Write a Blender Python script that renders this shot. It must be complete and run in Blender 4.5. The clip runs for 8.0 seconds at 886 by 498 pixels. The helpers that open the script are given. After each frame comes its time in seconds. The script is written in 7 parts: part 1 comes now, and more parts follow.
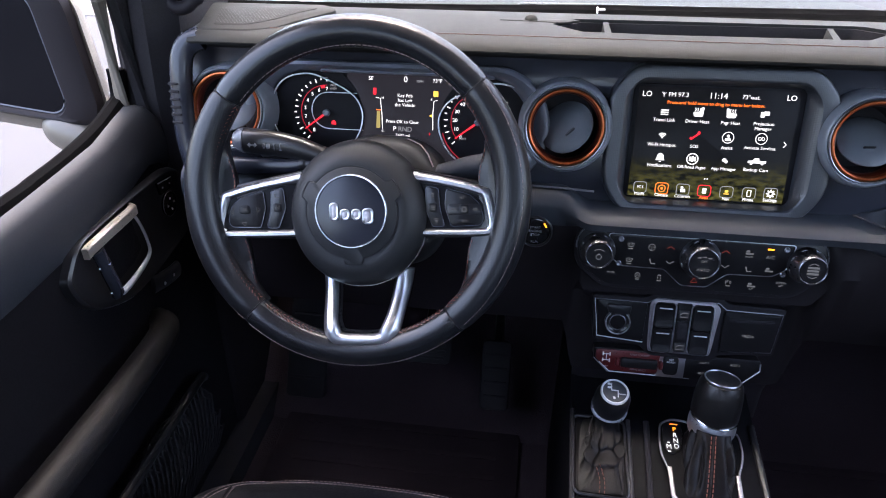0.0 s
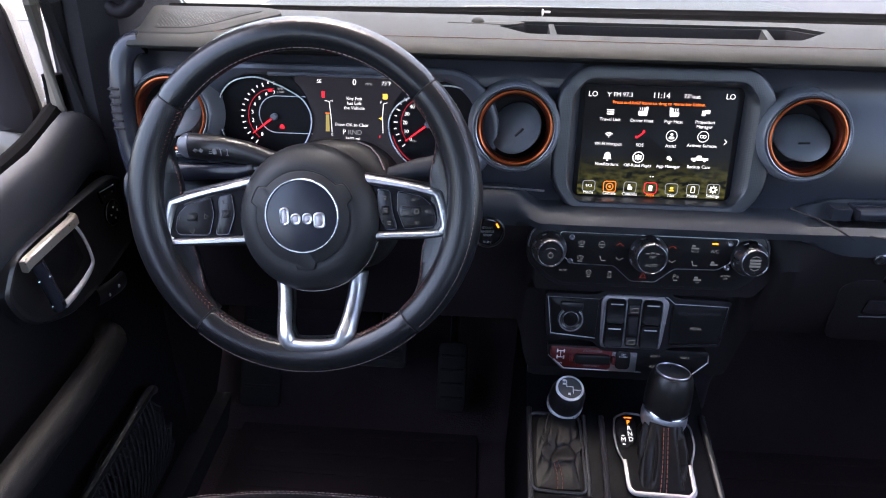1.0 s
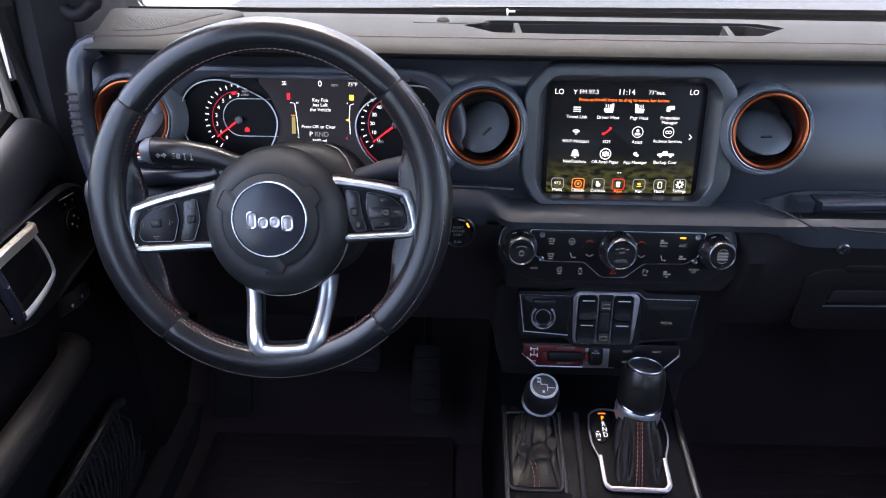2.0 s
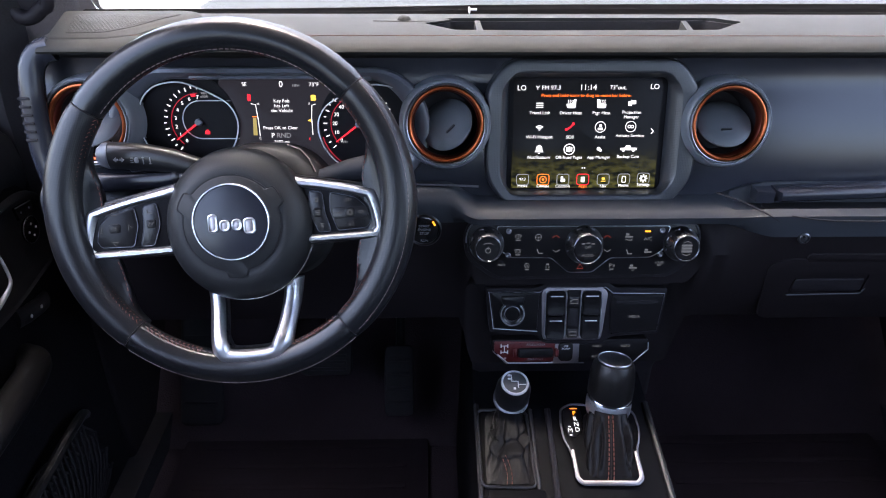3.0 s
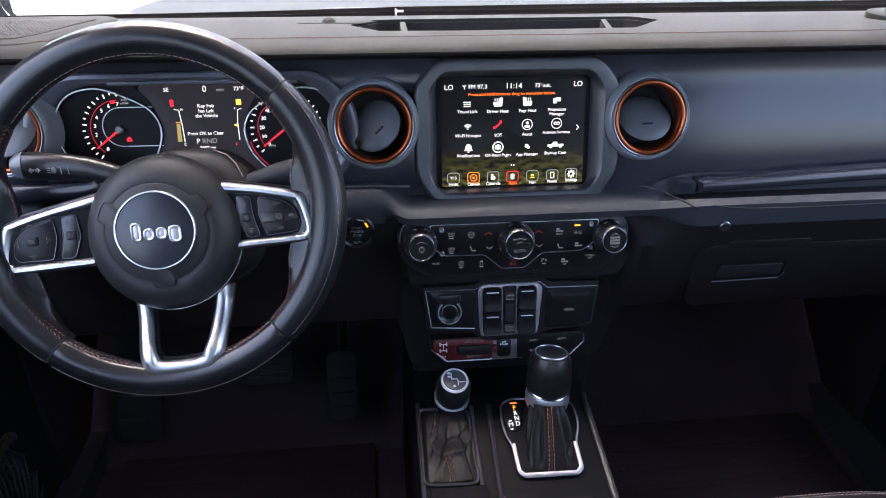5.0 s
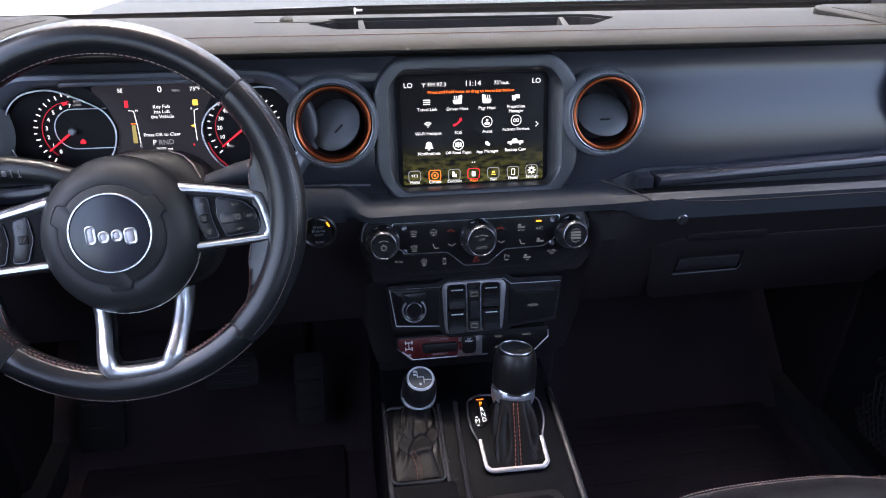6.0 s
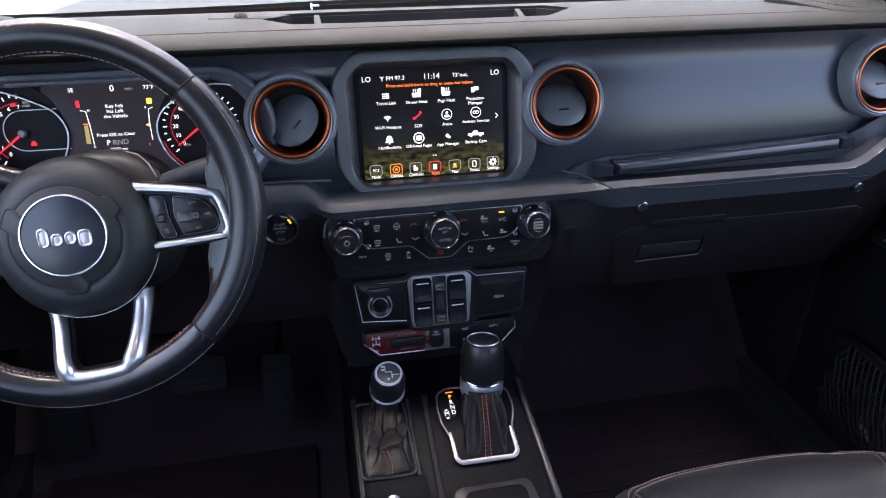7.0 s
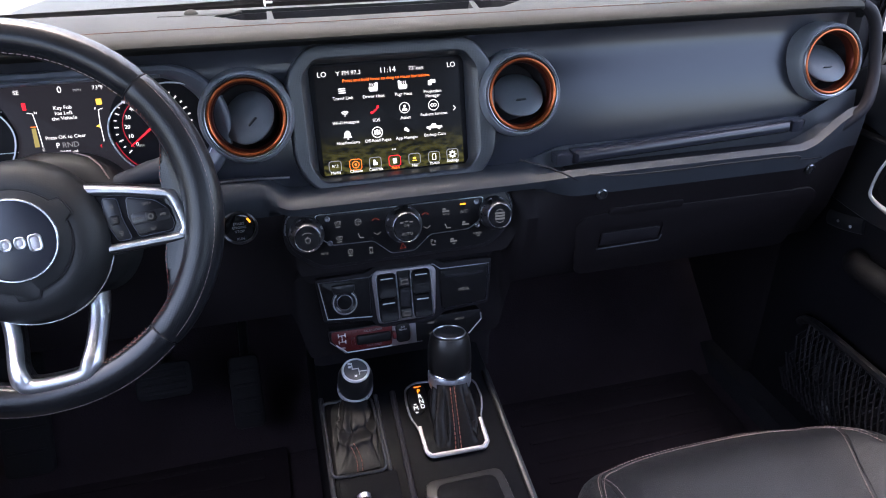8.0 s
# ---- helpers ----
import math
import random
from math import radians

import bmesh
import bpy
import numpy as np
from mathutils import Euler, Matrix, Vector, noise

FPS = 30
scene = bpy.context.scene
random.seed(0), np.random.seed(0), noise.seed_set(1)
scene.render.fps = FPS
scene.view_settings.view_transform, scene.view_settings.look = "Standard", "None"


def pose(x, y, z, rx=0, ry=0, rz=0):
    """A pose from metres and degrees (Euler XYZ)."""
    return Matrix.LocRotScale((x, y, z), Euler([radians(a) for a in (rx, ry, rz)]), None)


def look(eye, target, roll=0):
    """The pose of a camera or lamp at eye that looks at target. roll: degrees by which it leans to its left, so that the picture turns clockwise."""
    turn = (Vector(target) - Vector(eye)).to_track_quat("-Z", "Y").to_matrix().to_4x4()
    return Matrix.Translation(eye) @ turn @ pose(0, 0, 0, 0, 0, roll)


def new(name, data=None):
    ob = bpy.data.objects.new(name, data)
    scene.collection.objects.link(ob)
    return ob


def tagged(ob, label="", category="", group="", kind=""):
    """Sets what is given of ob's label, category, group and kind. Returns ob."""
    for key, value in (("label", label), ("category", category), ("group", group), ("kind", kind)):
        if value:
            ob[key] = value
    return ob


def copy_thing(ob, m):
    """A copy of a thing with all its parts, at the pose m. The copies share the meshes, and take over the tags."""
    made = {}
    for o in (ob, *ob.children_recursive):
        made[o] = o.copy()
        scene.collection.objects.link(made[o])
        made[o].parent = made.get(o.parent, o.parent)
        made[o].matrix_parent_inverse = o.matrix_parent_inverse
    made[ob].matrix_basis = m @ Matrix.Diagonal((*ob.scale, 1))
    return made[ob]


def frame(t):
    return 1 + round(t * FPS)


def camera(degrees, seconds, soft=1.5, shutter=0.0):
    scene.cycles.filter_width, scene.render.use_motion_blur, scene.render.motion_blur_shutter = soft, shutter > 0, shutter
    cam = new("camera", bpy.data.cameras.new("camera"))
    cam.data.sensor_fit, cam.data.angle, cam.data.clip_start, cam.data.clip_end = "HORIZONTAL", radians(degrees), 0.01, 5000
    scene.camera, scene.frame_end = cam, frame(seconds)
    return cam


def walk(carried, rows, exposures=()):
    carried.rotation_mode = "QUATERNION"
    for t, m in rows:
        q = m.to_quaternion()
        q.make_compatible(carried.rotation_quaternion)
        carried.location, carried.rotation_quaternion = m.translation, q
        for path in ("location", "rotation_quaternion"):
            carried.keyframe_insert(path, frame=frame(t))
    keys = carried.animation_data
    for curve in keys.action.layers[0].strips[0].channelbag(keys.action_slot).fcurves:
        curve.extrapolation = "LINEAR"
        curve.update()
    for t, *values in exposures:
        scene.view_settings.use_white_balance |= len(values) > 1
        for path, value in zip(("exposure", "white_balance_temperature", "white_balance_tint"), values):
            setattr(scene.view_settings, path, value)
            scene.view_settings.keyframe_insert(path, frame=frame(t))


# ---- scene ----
cam = camera(66.5, 8.0, soft=1.0)
# seconds, eye in metres, yaw, pitch and roll in degrees
PATH = [
    (0.0, -0.2034, -0.7626, 0.9507, 8.19, -31.47, -0.19),
    (0.5, -0.2024, -0.7628, 0.9504, 5.96, -31.38, 0.32),
    (1.0, -0.2034, -0.7633, 0.9492, 3.56, -31.16, 0.71),
    (1.5, -0.2051, -0.7625, 0.9470, 2.02, -30.98, 0.81),
    (3.0, -0.1905, -0.7612, 0.9373, -1.54, -30.52, 0.43),
    (3.5, -0.1887, -0.7620, 0.9360, -2.80, -30.40, 0.46),
    (4.0, -0.1855, -0.7644, 0.9344, -4.31, -30.18, 0.50),
    (5.5, -0.1653, -0.7695, 0.9340, -7.71, -30.06, 0.84),
    (6.0, -0.1606, -0.7723, 0.9310, -9.19, -29.95, 0.91),
    (6.5, -0.1572, -0.7728, 0.9288, -10.34, -30.03, 0.76),
    (7.0, -0.1499, -0.7773, 0.9248, -11.83, -30.01, 0.49),
    (7.5, -0.1443, -0.7811, 0.9214, -13.29, -30.01, 0.17),
    (8.0, -0.1404, -0.7829, 0.9168, -14.64, -29.98, -0.15),
]
walk(cam, [(t, pose(x, y, z, 90 + pitch, 0, yaw) @ pose(0, 0, 0, 0, 0, roll)) for t, x, y, z, yaw, pitch, roll in PATH],
     exposures=[(0.0, 3.78, 6650, 15), (8.0, 3.78, 6650, 15)])

# ---- light ----
world = bpy.data.worlds.new("sky")
scene.world = world
world.use_nodes = True
wn = world.node_tree.nodes
sky = wn.new("ShaderNodeTexSky")
sky.sky_type, sky.sun_disc = "NISHITA", False
sky.dust_density, sky.air_density = 4.8, 1.0
sky.sun_elevation, sky.sun_rotation = radians(76), radians(-20)
world.node_tree.links.new(sky.outputs[0], wn["Background"].inputs[0])
wn["Background"].inputs[1].default_value = 0.14
sun = new("sun", bpy.data.lights.new("sun", "SUN"))
sun.data.energy, sun.data.angle, sun.data.color = 0.20, radians(16), (1.0, 0.95, 0.88)
sun.matrix_world = look((-0.33, 0.91, 3.88), (0, 0, 0))

# ---- materials ----
def material(name, base, rough=0.5, metal=0.0, grain=0.0, bump=0.0, vary=0.15, rvary=0.1, kind="noise", coat=0.0, blotch=3.0, spec=0.5):
    """A surface with fine grain (metres between marks), slow blotches in its colour and gloss, and relief."""
    m = bpy.data.materials.new(name)
    m.use_nodes = True
    nt = m.node_tree
    n, ln = nt.nodes, nt.links
    b = n["Principled BSDF"]
    b.inputs["Metallic"].default_value = metal
    b.inputs["Coat Weight"].default_value = coat
    b.inputs["Coat Roughness"].default_value = 0.12
    b.inputs["Specular IOR Level"].default_value = spec
    tc = n.new("ShaderNodeTexCoord")
    big = n.new("ShaderNodeTexNoise")
    big.inputs["Scale"].default_value, big.inputs["Detail"].default_value = blotch, 5
    ln.new(tc.outputs["Object"], big.inputs["Vector"])
    ramp = n.new("ShaderNodeMapRange")
    ramp.inputs["From Min"].default_value, ramp.inputs["From Max"].default_value = 0.3, 0.7
    ramp.inputs["To Min"].default_value, ramp.inputs["To Max"].default_value = 1 - vary, 1 + vary
    ln.new(big.outputs["Fac"], ramp.inputs["Value"])
    mul = n.new("ShaderNodeVectorMath")
    mul.operation = "SCALE"
    mul.inputs[0].default_value = base
    ln.new(ramp.outputs[0], mul.inputs["Scale"])
    ln.new(mul.outputs[0], b.inputs["Base Color"])
    fine = n.new("ShaderNodeTexNoise")
    fine.inputs["Scale"].default_value, fine.inputs["Detail"].default_value = 420, 4
    ln.new(tc.outputs["Object"], fine.inputs["Vector"])
    rr = n.new("ShaderNodeMapRange")
    rr.inputs["From Min"].default_value, rr.inputs["From Max"].default_value = 0.3, 0.7
    rr.inputs["To Min"].default_value, rr.inputs["To Max"].default_value = max(rough - rvary, 0.03), min(rough + rvary, 1)
    ln.new(fine.outputs["Fac"], rr.inputs["Value"])
    ln.new(rr.outputs[0], b.inputs["Roughness"])
    if grain:
        if kind == "leather":
            g = n.new("ShaderNodeTexVoronoi")
            g.feature = "DISTANCE_TO_EDGE"
            g.inputs["Scale"].default_value = 1 / grain
            out = g.outputs["Distance"]
        elif kind == "dots":
            g = n.new("ShaderNodeTexVoronoi")
            g.inputs["Scale"].default_value, g.inputs["Randomness"].default_value = 1 / grain, 0.0
            out = g.outputs["Distance"]
        else:
            g = n.new("ShaderNodeTexNoise")
            g.inputs["Scale"].default_value, g.inputs["Detail"].default_value = 1 / grain, 3
            out = g.outputs["Fac"]
        ln.new(tc.outputs["Object"], g.inputs["Vector"])
        bp = n.new("ShaderNodeBump")
        bp.inputs["Strength"].default_value, bp.inputs["Distance"].default_value = bump, grain * 0.4
        ln.new(out, bp.inputs["Height"])
        ln.new(bp.outputs[0], b.inputs["Normal"])
    return m


def glow(name, colour, strength):
    """What gives off light: a lit display, a lamp; also marks given a slight glow."""
    m = bpy.data.materials.new(name)
    m.use_nodes = True
    b = m.node_tree.nodes["Principled BSDF"]
    b.inputs["Base Color"].default_value = (0.01, 0.01, 0.01, 1)
    b.inputs["Roughness"].default_value = 0.2
    b.inputs["Specular IOR Level"].default_value = 0.04
    b.inputs["Emission Color"].default_value = (*colour, 1)
    b.inputs["Emission Strength"].default_value = strength * 0.17
    return m


def clear_glass(name, tint=(1, 1, 1), rough=0.0):
    m = bpy.data.materials.new(name)
    m.use_nodes = True
    b = m.node_tree.nodes["Principled BSDF"]
    b.inputs["Base Color"].default_value = (*tint, 1)
    b.inputs["Transmission Weight"].default_value = 1.0
    b.inputs["Roughness"].default_value = rough
    b.inputs["IOR"].default_value = 1.45
    return m


PAD = material("soft dash pad", (0.0178, 0.0182, 0.0170), 0.66, grain=0.0012, bump=0.25, kind="leather", vary=0.08, rvary=0.02, spec=0.22)
FASCIA = material("satin grey dash panel", (0.0200, 0.0218, 0.0300), 0.24, vary=0.06, rvary=0.002, spec=0.4)
# Lighter tone of the door plastic, for the light on the upper panel.
DOORPL = material("satin door plastic in lit tone", (0.022, 0.0235, 0.029), 0.56, grain=0.001, bump=0.08, kind="leather", vary=0.08, rvary=0.04, spec=0.25)
DISCPL = material("dull grey vent plastic", (0.070, 0.079, 0.089), 0.45, vary=0.08)
PLASTIC = material("black moulded plastic", (0.0165, 0.0145, 0.0170), 0.5, grain=0.001, bump=0.15, kind="leather", vary=0.12, spec=0.12, rvary=0.03)
SMOOTH = material("smooth black plastic", (0.0125, 0.0120, 0.0138), 0.32, vary=0.1, rvary=0.04)
GREYPL = material("grey satin plastic", (0.088, 0.096, 0.118), 0.3, grain=0.0008, bump=0.06, vary=0.08, spec=0.6, rvary=0.006)
BEZEL = material("knurled grey bezel plastic", (0.0245, 0.0272, 0.0330), 0.32, grain=0.0019, bump=0.25, kind="dots", vary=0.08, spec=0.7, rvary=0.006)
LEDGE = material("satin dark grey ledge plastic", (0.0265, 0.0295, 0.0365), 0.48, grain=0.001, bump=0.12, kind="leather", vary=0.08, spec=0.35, rvary=0.006)
INSTRUMENT = material("matt black instrument face", (0.009, 0.0085, 0.010), 0.45, vary=0.1, spec=0.08)
CONTROL = material("black control face", (0.0095, 0.0088, 0.0098), 0.34, vary=0.15, rvary=0.02, spec=0.22)
PALE = material("pale satin metal", (0.74, 0.75, 0.78), 0.4, metal=0.6, vary=0.05)
FACEGREY = material("grey knob face", (0.045, 0.046, 0.052), 0.4, vary=0.08)
# Pale base colour stands in for the sky mirrored in the rims.
RING = material("gauge ring pale with reflected sky", (0.72, 0.73, 0.76), 0.3, vary=0.04)
PIANO = material("gloss black trim", (0.010, 0.010, 0.011), 0.12, vary=0.1, rvary=0.04)
LEATHER = material("black grained leather", (0.0085, 0.0080, 0.0085), 0.36, grain=0.0022, bump=0.25, vary=0.15, rvary=0.02)
HUBLEATHER = material("grained airbag vinyl", (0.0175, 0.0178, 0.0190), 0.48, grain=0.0012, bump=0.3, vary=0.06, rvary=0.006, spec=0.3)
RIMLEATHER = material("worn smooth rim leather", (0.0105, 0.0110, 0.0130), 0.25, vary=0.1, rvary=0.006, spec=0.5)
PERF = material("perforated rim leather", (0.0105, 0.0108, 0.0128), 0.3, grain=0.0016, bump=0.18, kind="dots", vary=0.15, rvary=0.015, spec=0.4)
SEATL = material("black seat leather", (0.0085, 0.0095, 0.0125), 0.44, grain=0.002, bump=0.35, kind="leather", vary=0.15, spec=0.38)
STITCH = material("orange stitching thread", (0.22, 0.065, 0.042), 0.7, vary=0.25, blotch=90)
PADSTITCH = material("rust brown thread", (0.11, 0.040, 0.026), 0.8, vary=0.25, blotch=60)
VENTGREY = material("satin grey vent housing", (0.150, 0.163, 0.185), 0.36, vary=0.06, rvary=0.006, spec=0.6)
GREYSTITCH = material("pale grey stitching thread", (0.24, 0.17, 0.16), 0.7, vary=0.25, blotch=90)
DARKORANGE = material("dark anodised red metal", (0.10, 0.014, 0.006), 0.35, metal=0.7, vary=0.06, rvary=0.03)
ORANGE = material("anodised orange metal", (0.42, 0.100, 0.032), 0.32, metal=0.8, vary=0.06, rvary=0.03)
CHROME = material("satin chrome", (0.62, 0.63, 0.66), 0.36, metal=1.0, vary=0.06, rvary=0.05)
BRIGHT = material("polished chrome", (0.62, 0.63, 0.65), 0.15, metal=1.0, vary=0.05, rvary=0.03)
DARKMETAL = material("brushed dark metal", (0.20, 0.20, 0.215), 0.33, metal=1.0, vary=0.08)
COLLAR = material("satin lever collar metal", (0.42, 0.43, 0.46), 0.36, metal=0.75, vary=0.05)
RUBBER = material("black rubber", (0.017, 0.0155, 0.018), 0.75, grain=0.0015, bump=0.3, vary=0.2, spec=0.25)
MATRUBBER = material("black mat rubber", (0.036, 0.027, 0.032), 0.8, grain=0.0015, bump=0.3, vary=0.2, spec=0.05)
KNOBMETAL = material("satin knob metal", (0.26, 0.26, 0.28), 0.36, metal=1.0, vary=0.08)
LOWER = material("black lower dash plastic", (0.0122, 0.0098, 0.0112), 0.50, vary=0.12, spec=0.12, rvary=0.03)
BOOT = material("soft black boot leather", (0.0052, 0.0050, 0.0058), 0.4, grain=0.0022, bump=0.12, vary=0.15, rvary=0.05, spec=0.14)
CONSOLE = material("black console plastic", (0.0040, 0.0040, 0.0050), 0.48, vary=0.12, rvary=0.05, spec=0.05)
PLATE = material("satin metal switch plate", (0.40, 0.37, 0.385), 0.46, metal=1.0, vary=0.08)
# Darker tone of the same door plastic, for the shade lower down.
DOORLOW = material("grained door plastic in shaded tone", (0.0072, 0.0066, 0.0080), 0.48, grain=0.001, bump=0.12, kind="leather", vary=0.12, spec=0.12)
ARMREST = material("black armrest leather", (0.0060, 0.0058, 0.0066), 0.5, grain=0.002, bump=0.3, kind="leather", vary=0.12, spec=0.16)
HANDLE = material("warm satin handle metal", (0.60, 0.55, 0.48), 0.36, metal=0.85, vary=0.05)
CARPET = material("black carpet", (0.042, 0.031, 0.037), 0.95, grain=0.003, bump=1.0, vary=0.35, spec=0.1)
HEADLINER = material("black headliner felt", (0.02, 0.02, 0.022), 0.9, grain=0.002, bump=0.4, vary=0.1)
PAINT = material("sand beige body paint", (0.115, 0.103, 0.085), 0.4, vary=0.03, coat=0.25)
REDPL = material("dark red gloss plastic", (0.085, 0.0075, 0.008), 0.35, vary=0.2)
WHITE = material("white printed marking", (0.62, 0.62, 0.62), 0.5, vary=0.05)
GREYMARK = material("grey printed marking", (0.20, 0.20, 0.21), 0.5, vary=0.05)
CONCRETE = material("weathered grey concrete", (0.032, 0.032, 0.035), 0.85, grain=0.01, bump=0.3, vary=0.12, blotch=0.6)
COWL = material("grey blue cowl plastic", (0.060, 0.070, 0.080), 0.3, grain=0.002, bump=0.1, vary=0.15)
SEAL = material("dull black rubber seal", (0.006, 0.006, 0.0065), 0.95, vary=0.1, rvary=0.02, spec=0.0)
HOODSHEET = material("matt sheet that darkens the hood", (0.0185, 0.0190, 0.0160), 0.62, grain=0.004, bump=0.1, vary=0.25, blotch=5.0, spec=0.25)
# Dark colour replaces the dark surroundings that the glass would mirror.
MIRROR = material("mirror glass darkened for its reflection", (0.02, 0.022, 0.028), 0.03, metal=1.0, vary=0.02, rvary=0.01)
WINDSCREEN = clear_glass("tinted windscreen glass", (0.72, 0.74, 0.74))
UI_WHITE = glow("lit white display mark", (0.9, 0.92, 0.95), 0.8)
UI_ORANGE = glow("lit orange display mark", (1.0, 0.20, 0.03), 0.9)
UI_RED = glow("lit red display mark", (0.95, 0.025, 0.045), 0.75)
UI_DIMRED = glow("dim red dial line", (0.9, 0.04, 0.08), 0.22)
UI_AMBER = glow("lit amber lamp", (1.0, 0.30, 0.02), 1.2)
UI_YELLOW = glow("lit yellow display mark", (1.0, 0.62, 0.10), 0.7)
UI_OLIVE = glow("dim lit olive display mark", (0.75, 0.62, 0.22), 0.30)
UI_GREY = glow("dim grey display mark", (0.45, 0.47, 0.52), 0.35)
# Dim backlight, raised a little to stand in for glare on the display.
UI_DARK = glow("dark display face", (0.32, 0.30, 0.40), 0.034)
# Printed grey marks, given a slight glow so they show on black.
ICON = glow("faintly glowing grey button mark", (0.66, 0.72, 0.84), 0.085)
ICONRED = glow("faintly glowing red button mark", (0.9, 0.12, 0.08), 0.10)


def landscape():
    """The display's picture: black above, olive scrub in ragged rows below."""
    m = glow("lit display picture", (1, 1, 1), 0.5)
    n, ln = m.node_tree.nodes, m.node_tree.links
    tc = n.new("ShaderNodeTexCoord")
    sep = n.new("ShaderNodeSeparateXYZ")
    ln.new(tc.outputs["Object"], sep.inputs[0])
    mp = n.new("ShaderNodeMapping")
    mp.inputs["Scale"].default_value = (90, 190, 1)
    ln.new(tc.outputs["Object"], mp.inputs[0])
    tex = n.new("ShaderNodeTexNoise")
    tex.inputs["Scale"].default_value, tex.inputs["Detail"].default_value = 1.0, 4
    ln.new(mp.outputs[0], tex.inputs["Vector"])
    rag = n.new("ShaderNodeMath")
    rag.operation = "MULTIPLY_ADD"
    rag.inputs[1].default_value = 0.024
    ln.new(tex.outputs["Fac"], rag.inputs[0])
    ln.new(sep.outputs["Y"], rag.inputs[2])
    low = n.new("ShaderNodeMapRange")
    low.inputs["From Min"].default_value, low.inputs["From Max"].default_value = -0.008, -0.050
    ln.new(rag.outputs[0], low.inputs["Value"])
    ramp = n.new("ShaderNodeValToRGB")
    ramp.color_ramp.elements[0].color, ramp.color_ramp.elements[0].position = (0.004, 0.005, 0.002, 1), 0.38
    ramp.color_ramp.elements[1].color, ramp.color_ramp.elements[1].position = (0.12, 0.115, 0.03, 1), 0.66
    ln.new(tex.outputs["Fac"], ramp.inputs["Fac"])
    mix = n.new("ShaderNodeMix")
    mix.data_type = "RGBA"
    mix.inputs[6].default_value = (0.004, 0.004, 0.005, 1)
    ln.new(low.outputs[0], mix.inputs[0])
    ln.new(ramp.outputs[0], mix.inputs[7])
    ln.new(mix.outputs[2], n["Principled BSDF"].inputs["Emission Color"])
    return m


SCREEN = landscape()

# ---- builders ----
def thing(name, m, label, category, group="", kind=""):
    ob = new(name)
    ob.empty_display_size = 0.02
    ob.matrix_world = m
    return tagged(ob, label, category, group, kind)


def part(name, bm, mat, parent, label="", kind="", smooth=40):
    """Links a bmesh, made in the parent's own axes, as one mesh object under it."""
    bmesh.ops.recalc_face_normals(bm, faces=bm.faces)
    for e in bm.edges:
        e.smooth = len(e.link_faces) == 2 and e.calc_face_angle(0) < radians(smooth)
    for f in bm.faces:
        f.smooth = True
    me = bpy.data.meshes.new(name)
    bm.to_mesh(me)
    bm.free()
    me.materials.append(mat)
    ob = new(name, me)
    ob.parent = parent
    return tagged(ob, label, kind=kind)


def face(x, y, z, tilt, turn=0, spin=0):
    """Axes on a surface that faces the driver: X right, Y up along it, Z out of it. tilt: degrees it leans away at its top."""
    return pose(x, y, z, 90 - tilt, 0, turn) @ pose(0, 0, 0, 0, 0, spin)


def loft(loops, closed=True, cap=True, ring=False, bm=None):
    """A skin over loops with equal numbers of points. ring: the last loop joins the first."""
    bm = bm or bmesh.new()
    rows = [[bm.verts.new(p) for p in lp] for lp in loops]
    n = len(rows[0])
    pairs = list(zip(rows, rows[1:])) + ([(rows[-1], rows[0])] if ring else [])
    for a, b in pairs:
        for i in range(n if closed else n - 1):
            j = (i + 1) % n
            bm.faces.new((a[i], a[j], b[j], b[i]))
    if cap and closed and not ring:
        bm.faces.new(rows[0])
        bm.faces.new(rows[-1])
    return bm


def rrect(w, h, r, n=6, cx=0.0, cy=0.0, z=0.0):
    """A rounded rectangle, as points round it."""
    r = min(r, w / 2 - 1e-5, h / 2 - 1e-5)
    out = []
    for k, (sx, sy) in enumerate(((1, 1), (-1, 1), (-1, -1), (1, -1))):
        for i in range(n + 1):
            a = math.pi / 2 * (k + i / n)
            out.append((cx + sx * (w / 2 - r) + r * math.cos(a), cy + sy * (h / 2 - r) + r * math.sin(a), z))
    return out


def slab(w, h, d, r=0.004, edge=0.0015, cx=0.0, cy=0.0, z=0.0, bm=None, n=6):
    """A rounded plate from z to z + d with softened front edges."""
    e = min(edge, d * 0.49)
    return loft([rrect(w, h, r, n, cx, cy, z), rrect(w, h, r, n, cx, cy, z + d - e),
                 rrect(w - e * 0.6, h - e * 0.6, max(r - e * 0.3, 2e-4), n, cx, cy, z + d - e * 0.3),
                 rrect(w - 2 * e, h - 2 * e, max(r - e, 2e-4), n, cx, cy, z + d)], bm=bm)


def rounded(pts, r=0.004, n=4):
    """A polygon with its corners rounded."""
    out = []
    k = len(pts)
    for i in range(k):
        p, a, b = Vector(pts[i]), Vector(pts[i - 1]), Vector(pts[(i + 1) % k])
        u, v = (a - p), (b - p)
        d = min(r, u.length * 0.45, v.length * 0.45)
        s, e = p + u.normalized() * d, p + v.normalized() * d
        for j in range(n + 1):
            t = j / n
            out.append(tuple(s * (1 - t) ** 2 + p * 2 * t * (1 - t) + e * t * t))
    return out


def inset(pts, d):
    """A closed outline moved inwards by d (its points run anticlockwise)."""
    out = []
    k = len(pts)
    for i in range(k):
        p, a, b = Vector(pts[i][:2]), Vector(pts[i - 1][:2]), Vector(pts[(i + 1) % k][:2])
        t = b - a
        if t.length < 1e-9:
            t = Vector((1, 0))
        t.normalize()
        out.append((p.x - t.y * d, p.y + t.x * d))
    return out


